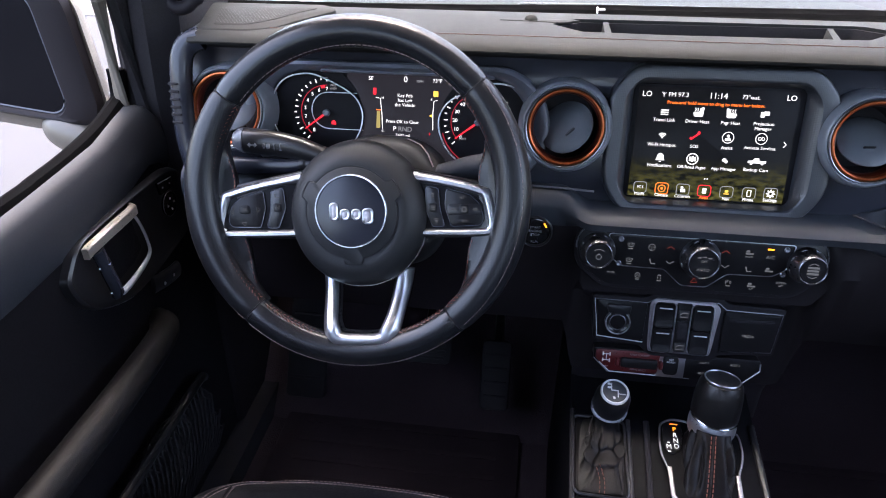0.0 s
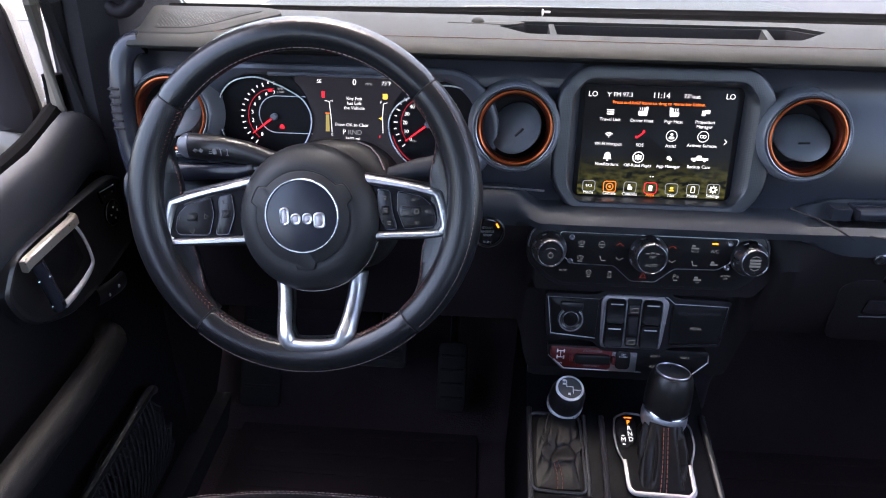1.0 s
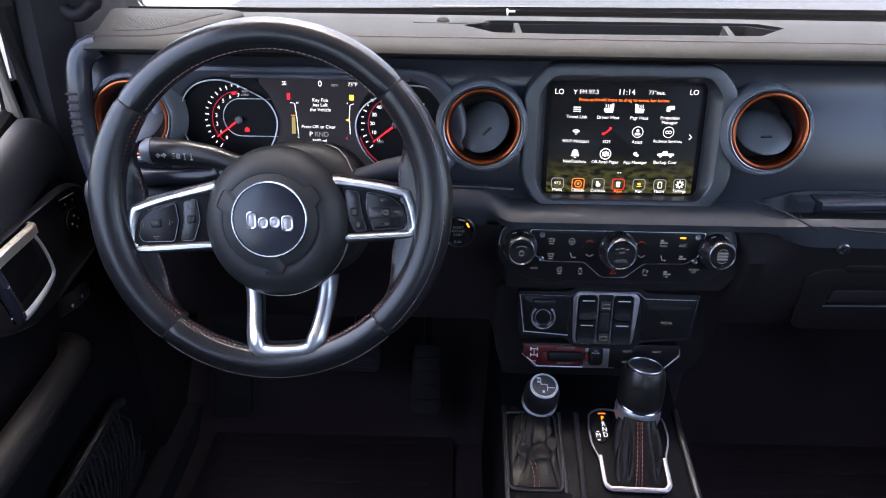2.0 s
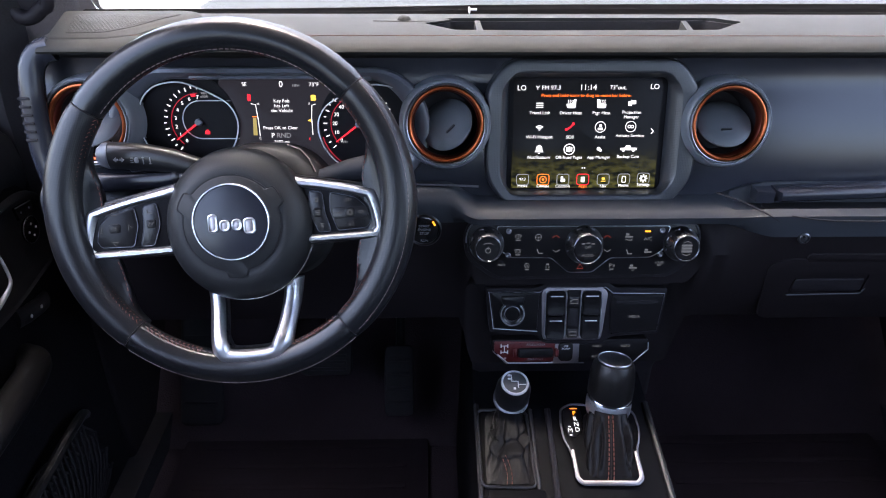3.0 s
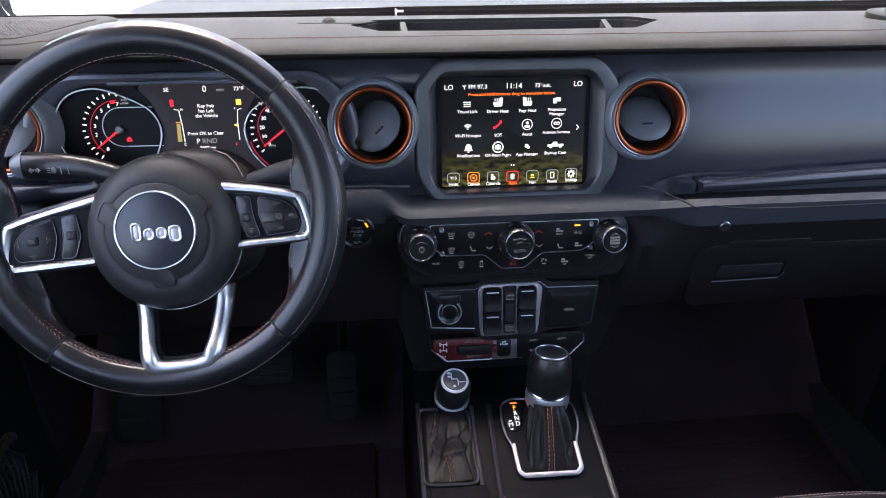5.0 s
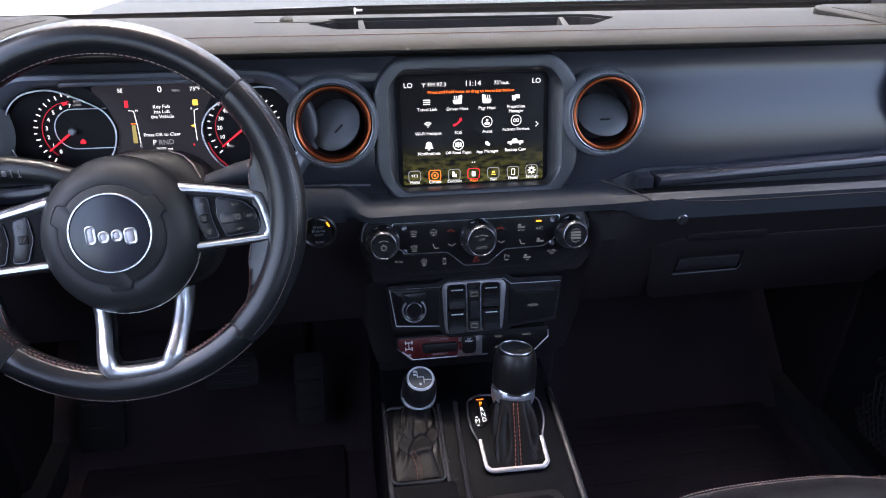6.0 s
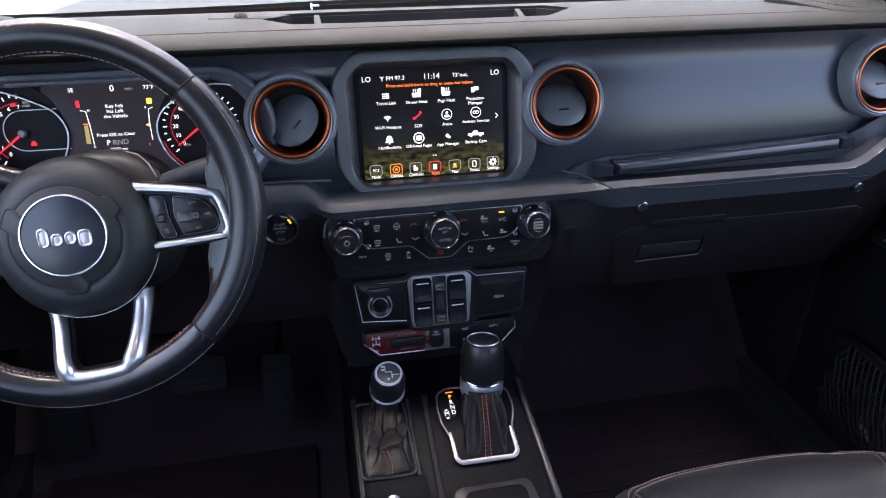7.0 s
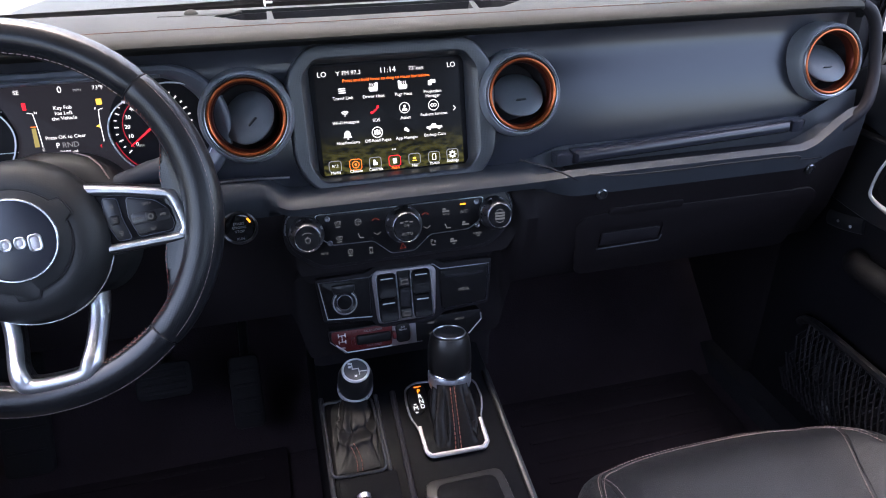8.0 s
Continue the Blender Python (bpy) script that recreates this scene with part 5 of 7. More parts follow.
for x, y in ((-0.118, 0.001), (0.003, -0.0005), (0.124, 0.000)):
    R = 0.0225 if abs(x) < 0.05 else 0.0205
    k = part("knob", moved(lathe([(R - 0.0055, 0.003), (R - 0.0058, 0.0262), (R - 0.0066, 0.0270), (0.0006, 0.0268)], 48), at(x, y)), CONTROL, climate, "round knob")
    part("knob_ring", moved(lathe([(R + 0.001, 0.002), (R + 0.001, 0.008), (R - 0.0002, 0.0110), (R - 0.0030, 0.0235), (R - 0.0040, 0.0260), (R - 0.0050, 0.0272), (R - 0.0058, 0.0266), (R - 0.0056, 0.003)], 48), at(x, y)), DARKMETAL, k, "dark satin metal knob rim")
    part("knob_edge", moved(lathe([(R - 0.0040, 0.0258), (R - 0.0044, 0.0270), (R - 0.0052, 0.0275), (R - 0.0058, 0.0268), (R - 0.0056, 0.0258)], 48), at(x, y)), DARKMETAL, k, "brushed front edge")
    notch = bmesh.new()
    for i in range(8):
        a = radians(45 * i + 22)
        merge(notch, slab(0.0060, 0.0022, 0.010, 0.0006, 0.0004, 0, 0, 0.002), at(x + (R - 0.0006) * math.cos(a), y + (R - 0.0006) * math.sin(a), 0, math.degrees(a) + 90))
    part("knob_grip", notch, KNOBMETAL, k, kind="stuff")
    mk = bmesh.new()
    if abs(x) < 0.05:
        letters("marking", "AUTO", 0.0052, at(x, y - 0.0075, 0.0271), ICON, k)
        letters("marking", "OFF", 0.0042, at(x, y + 0.0025, 0.0271), ICON, k)
        for i in range(3):
            slab(0.0044, 0.0016, 0.0003, 0.0005, 0.0001, x + 0.006 * (i - 1), y + 0.0078 - 0.001 * abs(i - 1), 0.0268, bm=mk)
    elif x < 0:
        merge(mk, rim(0.0030), at(x, y - 0.002, 0.0271))
        slab(0.0008, 0.0040, 0.0003, 0.0002, 0.0001, x, y + 0.0008, 0.0268, bm=mk)
        tube([(x + 0.009 * math.cos(radians(50 + 8 * i)), y - 0.002 + 0.009 * math.sin(radians(50 + 8 * i)), 0.0271) for i in range(11)], 0.0004, 5, bm=mk)
    else:
        for i in range(3):
            slab(0.013, 0.0026, 0.0003, 0.0004, 0.0001, x, y + 0.0036 - 0.0036 * i, 0.0268, bm=mk)
        for s in (-1, 1):
            tube([(x - 0.005, y + s * 0.0066, 0.0271), (x, y + s * 0.0088, 0.0271), (x + 0.005, y + s * 0.0066, 0.0271)], 0.0005, 5, bm=mk)
    part("marking", mk, ICON, k, kind="stuff")
for x, y in ((-0.091, 0.0165), (-0.091, -0.0135), (0.100, 0.0165), (0.100, -0.0135)):
    part("bolt", moved(lathe([(0.0034, 0.003), (0.0034, 0.0062), (0.0024, 0.0070), (0.0005, 0.0064)], 16), at(x, y)), KNOBMETAL, climate, "small metal bolt")
for x, y, red, w in ((-0.079, 0.0093, 0, 0), (-0.054, 0.0086, 0, 6), (-0.032, 0.0095, 1, 1), (-0.031, -0.0082, 0, 2), (-0.079, -0.0093, 0, 0), (-0.052, -0.0086, 0, 3), (0.032, 0.0090, 1, 1), (0.033, -0.0082, 0, 2),
                     (0.059, 0.0100, 0, 4), (0.060, -0.0100, 0, 3), (0.084, -0.0095, 0, 4), (-0.067, -0.0280, 0, 7), (-0.041, -0.0280, 0, 8), (0.040, -0.0280, 0, 9), (0.067, -0.0295, 0, 4), (0.000, -0.0290, 1, 5)):
    mk = bmesh.new()
    if w in (1, 2):
        d = 1 if w == 1 else -1
        tube([(x - 0.0045, y - d * 0.0014, 0.0054), (x, y + d * 0.0018, 0.0054), (x + 0.0045, y - d * 0.0014, 0.0054)], 0.0005, 5, bm=mk)
    elif w == 5:
        tube([Vector((x + 0.0045 * math.sin(radians(120 * i)), y + 0.004 * math.cos(radians(120 * i)), 0.0056)) for i in range(3)], 0.0005, 5, closed=True, bm=mk)
    elif w == 3:
        tube([(x - 0.003, y + 0.003, 0.0054), (x - 0.001, y - 0.0026, 0.0054), (x + 0.004, y - 0.0026, 0.0054)], 0.0008, 5, bm=mk)
    elif w == 4:
        slab(0.0095, 0.0020, 0.0004, 0.0005, 0.0001, x, y - 0.0012, 0.0050, bm=mk)
        slab(0.0044, 0.0028, 0.0004, 0.0008, 0.0001, x - 0.002, y + 0.0016, 0.0050, bm=mk)
    elif w == 6:
        merge(mk, rim(0.0038, 0.0004), at(x, y, 0.0054))
        tube([(x - 0.0036, y + 0.0004, 0.0054), (x + 0.0036, y + 0.0004, 0.0054)], 0.0004, 5, bm=mk)
        tube([(x, y, 0.0054), (x, y - 0.0036, 0.0054)], 0.0004, 5, bm=mk)
    elif w == 7:
        merge(mk, rim(0.0030, 0.0004), at(x, y + 0.001, 0.0054))
        tube([(x - 0.0012, y - 0.0004, 0.0054), (x, y + 0.0028, 0.0054), (x + 0.0012, y - 0.0004, 0.0054)], 0.0004, 5, bm=mk)
        slab(0.0052, 0.0012, 0.0004, 0.0003, 0.0001, x, y - 0.0042, 0.0050, bm=mk)
    elif w == 8:
        slab(0.0044, 0.0018, 0.0004, 0.0006, 0.0001, x, y + 0.0026, 0.0050, bm=mk)
        for k in (-1, 1):
            tube([(x + k * 0.0014, y + 0.001, 0.0054), (x + k * 0.0022, y - 0.0006, 0.0054), (x + k * 0.0010, y - 0.0022, 0.0054)], 0.0004, 5, bm=mk)
        slab(0.0052, 0.0012, 0.0004, 0.0003, 0.0001, x, y - 0.0042, 0.0050, bm=mk)
    elif w == 9:
        tube([(x - 0.003, y - 0.0024, 0.0054), (x - 0.003, y + 0.003, 0.0054), (x - 0.0006, y + 0.003, 0.0054), (x - 0.0006, y + 0.0008, 0.0054), (x - 0.003, y + 0.0008, 0.0054)], 0.0004, 5, bm=mk)
        for k in (0, 1):
            tube([(x + 0.0012 + 0.0014 * k, y - 0.001, 0.0054), (x + 0.002 + 0.0014 * k, y + 0.0004, 0.0054), (x + 0.0012 + 0.0014 * k, y + 0.002, 0.0054)], 0.0004, 5, bm=mk)
        slab(0.0052, 0.0012, 0.0004, 0.0003, 0.0001, x, y - 0.0042, 0.0050, bm=mk)
    else:
        tube([Vector((x + p, y + q, 0.0054)) for p, q in ((-0.0040, 0.0024), (0.0, 0.0030), (0.0040, 0.0024), (0.0030, -0.0012), (0.0, -0.0016), (-0.0030, -0.0012))], 0.0004, 5, closed=True, bm=mk)
        for k in (-1, 0, 1):
            tube([(x + 0.0018 * k, y - 0.0004, 0.0054), (x + 0.0018 * k + 0.0004, y + 0.0010, 0.0054), (x + 0.0018 * k, y + 0.0022, 0.0054)], 0.0003, 5, bm=mk)
        slab(0.0062, 0.0012, 0.0004, 0.0003, 0.0001, x, y - 0.0040, 0.0050, bm=mk)
    part("marking", mk, ICONRED if red else ICON, climate, kind="stuff")
for w, x, y, sz in (("MUTE", -0.099, -0.0258, 0.0036), ("SCREEN\nOFF", 0.100, -0.0258, 0.0034), ("A/C", 0.083, 0.0060, 0.0062), ("MODE", 0.059, 0.0050, 0.0032), ("OFF", 0.067, -0.0340, 0.0026)):
    letters("marking", w, sz, at(x, y, 0.0054), ICON, climate)
part("lamp", slab(0.0072, 0.0022, 0.0006, 0.0006, 0.0002, 0.082, 0.0155, 0.0052), UI_AMBER, climate, "lit amber lamp")

# ---- switch bank below ----
SW = face(-0.0015, -0.0472, 0.4132, 14) @ Matrix.Diagonal((0.965, 1, 1, 1))
bank = thing("switch_bank", SW, "black bank of window switches with a power socket and media cover", "switch panel")
part("surround", prism([(-0.118, 0.040), (-0.050, 0.040), (-0.038, 0.0475), (0.046, 0.0475), (0.056, 0.0400), (0.128, 0.0385), (0.120, -0.026), (0.054, -0.030), (0.042, -0.040), (-0.036, -0.040), (-0.050, -0.026), (-0.112, -0.022)], -0.026, 0.0010, 0.006, 0.002), PLASTIC, bank)
part("socket_panel", prism([(-0.112, 0.0345), (-0.046, 0.0335), (-0.048, -0.0195), (-0.106, -0.0150)], -0.004, 0.0034, 0.004, 0.0012), CONTROL, bank)
part("media_cover", prism([(0.051, 0.0310), (0.121, 0.0300), (0.114, -0.0195), (0.051, -0.0230)], -0.004, 0.0040, 0.004, 0.0012), CONTROL, bank, "flip-up media cover")
part("cover_slot", slab(0.056, 0.0050, 0.0008, 0.002, 0.0003, 0.086, 0.0205, 0.0036), RUBBER, bank)
letters("marking", "MEDIA", 0.0052, at(0.084, 0.0000, 0.0042), ICON, bank)
part("edge_line", tube([(-0.114, 0.0352, 0.0030), (-0.046, 0.0345, 0.0030), (-0.035, 0.0415, 0.0030), (0.043, 0.0405, 0.0030), (0.053, 0.0325, 0.0030), (0.123, 0.0315, 0.0030), (0.116, -0.0205, 0.0030), (0.052, -0.0240, 0.0030)], 0.0007, 5), DARKMETAL, bank, "thin bright edge")
part("edge_line", tube([(-0.114, 0.0352, 0.0022), (-0.107, -0.0160, 0.0022), (-0.047, -0.0205, 0.0022)], 0.0008, 5), CHROME, bank)
sock = part("socket", moved(lathe([(0.0175, 0.003), (0.0175, 0.0058), (0.0160, 0.0066), (0.0135, 0.0060), (0.0115, 0.0045), (0.0105, -0.008), (0.0006, -0.008)], 40), at(-0.082, 0.0052)), SMOOTH, bank, "round power socket")
part("socket_ring", moved(tube([(0.0155 * math.cos(radians(-230 + 28 * i / 2.0)), 0.0155 * math.sin(radians(-230 + 28 * i / 2.0)), 0.0064) for i in range(21)], 0.0010, 6), at(-0.082, 0.0052)), CHROME, sock, "bright ring")
part("socket_flap", prism([(-0.098, 0.030), (-0.066, 0.030), (-0.068, 0.018), (-0.096, 0.018)], 0.003, 0.0075, 0.004, 0.0015), SMOOTH, sock)
part("socket_ring", moved(lathe([(0.0105, 0.0030), (0.0110, 0.0048), (0.0100, 0.0052), (0.0096, 0.003)], 32), at(-0.082, 0.0052)), DARKMETAL, sock)
plate_o = [(-0.0430, 0.0330), (-0.0370, 0.0405), (0.0400, 0.0395), (0.0465, 0.0325), (0.0420, -0.0230), (0.0400, -0.0325), (-0.0385, -0.0325), (-0.0405, -0.0230)]
part("switch_frame", prism(plate_o, -0.003, 0.0032, 0.004, 0.0012), PLATE, bank, "satin metal switch frame")
part("centre_strip", prism([(-0.0090, 0.0375), (0.0100, 0.0375), (0.0090, -0.0265), (-0.0075, -0.0265)], 0.0, 0.0042, 0.002, 0.0006), CONTROL, bank)
for x in (-0.0235, 0.0240):
    col = [(x - 0.0140, 0.0355), (x + 0.0135, 0.0355), (x + 0.0130, -0.0285), (x - 0.0130, -0.0285)]
    part("switch_well", prism(col, 0.0, 0.0044, 0.005, 0.0008), INSTRUMENT, bank)
    part("switch_rim", tube([Vector((*p, 0.0042)) for p in rounded([(x - 0.0140, 0.0370), (x - 0.0140, -0.0295), (x + 0.0140, -0.0295), (x + 0.0140, 0.0370)], 0.007, 6)][3:-3], 0.0010, 6), CHROME, bank, "bright rim")
    for y in (0.0205, -0.0135):
        sw = part("window_switch", loft([rrect(0.0245, 0.0320, 0.004, 5, x, y, 0.001)] + [[(px, py, z + 0.0028 * ((py - y) / 0.0148) ** 2) for px, py, _ in rrect(w, h, 0.0035, 5, x, y, 0)] for w, h, z in ((0.0245, 0.0320, 0.0050), (0.0232, 0.0306, 0.0062), (0.0120, 0.0160, 0.0062))]), CONTROL, bank, "black rocker switch")
        part("switch_mark", slab(0.0165, 0.0015, 0.0006, 0.0006, 0.0002, x, y + 0.0100, 0.0084), WHITE, sw, "white line")
    part("switch_foot", prism([(x - 0.012, -0.0280), (x + 0.012, -0.0280), (x + 0.010, -0.0315), (x - 0.010, -0.0315)], 0.0, 0.0058, 0.002, 0.001), CHROME, bank)
for y in (0.0220, -0.0225):
    lk = part("lock_switch", slab(0.0150, 0.0130, 0.0040, 0.0020, 0.0010, 0.0008, y, 0.001), SMOOTH, bank)
    part("marking", tube([Vector((x, yy, 0.0052)) for x, yy in ((-0.004, y - 0.0028), (0.0055, y - 0.0028), (0.0055, y + 0.0028), (-0.001, y + 0.0028), (-0.004, y))], 0.0005, 5, closed=True), ICON, lk)
part("centre_rocker", slab(0.0130, 0.0250, 0.0036, 0.0020, 0.0010, 0.0008, 0.000, 0.001), RUBBER, bank)
# axle switch row
AXM = face(-0.001, -0.0576, 0.3631, 14) @ Matrix.Diagonal((0.97, 1, 1, 1))
axle = thing("axle_switch_panel", AXM, "dark red and black axle lock switch panel", "switch panel")
part("base", prism([(-0.108, 0.017), (0.107, 0.017), (0.108, 0.002), (0.088, -0.017), (-0.088, -0.017), (-0.108, 0.002)], -0.022, 0.0010, 0.004, 0.001), CONTROL, axle)
part("red_plate", prism([(-0.105, 0.0155), (-0.021, 0.0150), (-0.023, -0.0140), (-0.086, -0.0140), (-0.105, 0.0020)], 0.0, 0.0028, 0.003, 0.0008), REDPL, axle, "dark red switch plate")
part("rocker", slab(0.048, 0.0135, 0.006, 0.003, 0.002, -0.048, 0.0000, 0.001), CONTROL, axle)
for sx in (-1, 1):
    part("rocker_end", slab(0.0050, 0.0110, 0.0066, 0.002, 0.001, -0.048 + sx * 0.0285, 0.0, 0.0005), REDPL, axle)
part("metal_strip", prism([(-0.022, 0.0170), (0.012, 0.0170), (0.012, -0.0170), (-0.026, -0.0170)], 0.0, 0.0022, 0.002, 0.0006), PLATE, axle, "brushed metal strip")
part("rocker", slab(0.0200, 0.0270, 0.005, 0.006, 0.0016, -0.0070, 0.0010, 0.0005), CONTROL, axle)
part("edge_line", tube([(-0.100, -0.0030, 0.0026), (-0.0855, -0.0155, 0.0026), (-0.024, -0.0158, 0.0026)], 0.0008, 5), CHROME, axle)
for w, x, y, sz, mt in (("AXLE LOCKER", -0.048, 0.0112, 0.0040, GREYMARK), ("REAR ONLY", -0.048, -0.0100, 0.0040, GREYMARK), ("OFF\nROAD+", -0.0070, 0.0080, 0.0034, WHITE), ("AUX 1", 0.036, 0.0085, 0.0044, ICON), ("AUX 2", 0.075, 0.0085, 0.0044, ICON), ("AUX 3", 0.036, -0.0065, 0.0044, ICON), ("OFF", -0.0910, -0.0085, 0.0036, WHITE)):
    letters("marking", w, sz, at(x, y, 0.0062 if w.startswith("OFF\n") else 0.0034), mt, axle)
mk = bmesh.new()
for y in (0.0095, 0.0005):
    slab(0.0080, 0.0011, 0.0005, 0.0003, 0.0001, -0.0910, y, 0.0028, bm=mk)
    for k in (-1, 1):
        slab(0.0016, 0.0050, 0.0005, 0.0004, 0.0001, -0.0910 + 0.0045 * k, y, 0.0028, bm=mk)
slab(0.0011, 0.0090, 0.0005, 0.0003, 0.0001, -0.0910, 0.0050, 0.0028, bm=mk)
part("marking", mk, WHITE, axle, kind="stuff")
part("edge_line", tube([(0.107, 0.012, 0.0012), (0.1075, 0.002, 0.0012), (0.088, -0.0165, 0.0012)], 0.0009, 5), CHROME, axle)
part("edge_line", tube([(-0.1075, 0.002, 0.0012), (-0.088, -0.0165, 0.0012), (0.02, -0.0168, 0.0012)], 0.0007, 5), DARKMETAL, axle)

# ---- centre console ----
def top_z(y):
    return 0.277 + 0.21 * (y + 0.205)


console = thing("centre_console", pose(0, 0, 0), "black centre console between the seats", "console")
part("body", loft([[(-0.140, y, 0.0), (-0.136, y, top_z(y) - 0.030), (-0.129, y, top_z(y) - 0.006), (-0.122, y, top_z(y) - 0.002), (0.096, y, top_z(y) - 0.002), (0.104, y, top_z(y) - 0.006), (0.112, y, top_z(y) - 0.030), (0.118, y, 0.0)]
                   for y in (0.10, -0.05, -0.15, -0.25, -0.36, -0.75)]), CONSOLE, console)
part("neck", loft([[(-0.128 - k, y, z), (-0.120, y - 0.006, z), (0.118, y - 0.006, z), (0.126 + k, y, z), (0.126 + k, 0.15, z), (-0.128 - k, 0.15, z)] for y, z, k in ((-0.028, 0.475, 0.016), (-0.022, 0.44, 0.008), (-0.034, 0.37, 0.002), (-0.040, 0.335, 0.0), (-0.030, 0.31, 0.0), (-0.030, 0.26, 0.0))]), PLASTIC, console)
part("ridge", tube([(-0.0330, -0.10, top_z(-0.10)), (-0.036, -0.20, top_z(-0.20)), (-0.040, -0.40, top_z(-0.40))], 0.004, 8), PLASTIC, console)
part("side_rail", tube([(0.100, -0.09, top_z(-0.09) - 0.002), (0.101, -0.20, top_z(-0.20) - 0.002), (0.103, -0.40, top_z(-0.40) - 0.002)], 0.0045, 8), SMOOTH, console)
part("tray_rail", tube([(-0.0560, -0.10, top_z(-0.10)), (-0.0570, -0.20, top_z(-0.20)), (-0.0590, -0.40, top_z(-0.40))], 0.0028, 8), SMOOTH, console)
part("side_rail", tube([(-0.127, -0.09, top_z(-0.09) - 0.002), (-0.128, -0.20, top_z(-0.20) - 0.002), (-0.129, -0.40, top_z(-0.40) - 0.002)], 0.0035, 8), SMOOTH, console)
for pts, nm, mt, h in (([(-0.022, -0.238), (0.074, -0.238), (0.086, -0.40), (-0.034, -0.40)], "lid_frame", CONTROL, 0.006), ([(-0.010, -0.246), (0.064, -0.246), (0.074, -0.40), (-0.020, -0.40)], "lid", CONSOLE, 0.0085)):
    bmx = prism(pts, -0.004, h, 0.012, 0.002)
    for v in bmx.verts:
        v.co.z += top_z(v.co.y)
    part(nm, bmx, mt, console)
mat_l = prism([(-0.120, -0.212), (-0.050, -0.212), (-0.050, -0.40), (-0.122, -0.40)], -0.002, 0.0030, 0.006, 0.001)
for v in mat_l.verts:
    v.co.z += top_z(v.co.y)
part("side_tray", mat_l, CONSOLE, console)
brake = thing("parking_brake", pose(-0.095, -0.262, top_z(-0.26)), "parking brake lever end beside the console tray", "brake lever")
part("grip", moved(cushion(0.024, 0.060, 0.022, 0.6), pose(0, -0.02, 0.014, 8, 0, 0)), LEATHER, brake)
part("button", moved(lathe([(0.008, 0), (0.008, 0.006), (0.006, 0.008), (0.0005, 0.008)], 20), pose(0, 0.010, 0.017, -80, 0, 0)), CHROME, brake, "chrome button")


def on_top(bm, lift=0.0):
    for v in bm.verts:
        v.co.z += top_z(v.co.y) + lift
    return bm


# gear selector
gear = thing("gear_shifter", pose(0, 0, 0), "leather gear shifter in a satin bezel with lit letters", "gear shifter")
bz = [(-0.016, -0.102), (-0.002, -0.0945), (0.015, -0.0955), (0.024, -0.099), (0.074, -0.1025), (0.0805, -0.111), (0.0815, -0.133), (0.0780, -0.148), (0.0715, -0.163), (0.0710, -0.201), (0.064, -0.2085), (-0.004, -0.2070), (-0.0108, -0.200), (-0.0112, -0.166), (-0.0180, -0.146), (-0.0190, -0.124)]
part("bezel_plate", on_top(prism(bz, -0.004, 0.0020, 0.006, 0.0008)), CONSOLE, gear)
part("bezel", on_top(tube([Vector((*p, 0.0026)) for p in rounded(bz, 0.006, 4)], 0.0014, 8, closed=True)), KNOBMETAL, gear, "satin metal bezel")
part("bezel_lower", on_top(tube([Vector((x, y, 0.003)) for x, y in ((-0.0095, -0.162), (-0.0088, -0.198), (-0.003, -0.2045), (0.062, -0.2058), (0.0685, -0.199), (0.0695, -0.165))], 0.0024, 8, flat=0.6)), PLATE, gear)
wi = part("indicator", on_top(prism([(-0.0130, -0.104), (-0.003, -0.0985), (0.0095, -0.0985), (0.0110, -0.116), (0.0065, -0.137), (-0.004, -0.1455), (-0.0120, -0.1410), (-0.0150, -0.124)], 0.000, 0.0034, 0.005, 0.0006)), INSTRUMENT, gear, "lit gear indicator")
sl = pose(0, 0, 0, math.degrees(math.atan(0.21)), 0, 0)
for w, x, y, mt in (("P", 0.0008, -0.1100, UI_AMBER), ("R", 0.0008, -0.1183, UI_WHITE), ("N", 0.0012, -0.1262, UI_WHITE), ("D", 0.0014, -0.1341, UI_WHITE), ("M", -0.0080, -0.1350, UI_WHITE)):
    letters("letter", w, 0.0088, at(x, y, top_z(y) + 0.0042) @ sl, mt, wi)
part("lamp", on_top(slab(0.010, 0.0014, 0.0006, 0.0006, 0.0002, 0.0010, -0.1022, 0.0034)), UI_ORANGE, wi, "lit orange strip")
for y in (-0.1290, -0.1412):
    part("letter", on_top(slab(0.0036, 0.0012, 0.0006, 0.0004, 0.0002, -0.0080, y, 0.0036)), UI_WHITE, wi)


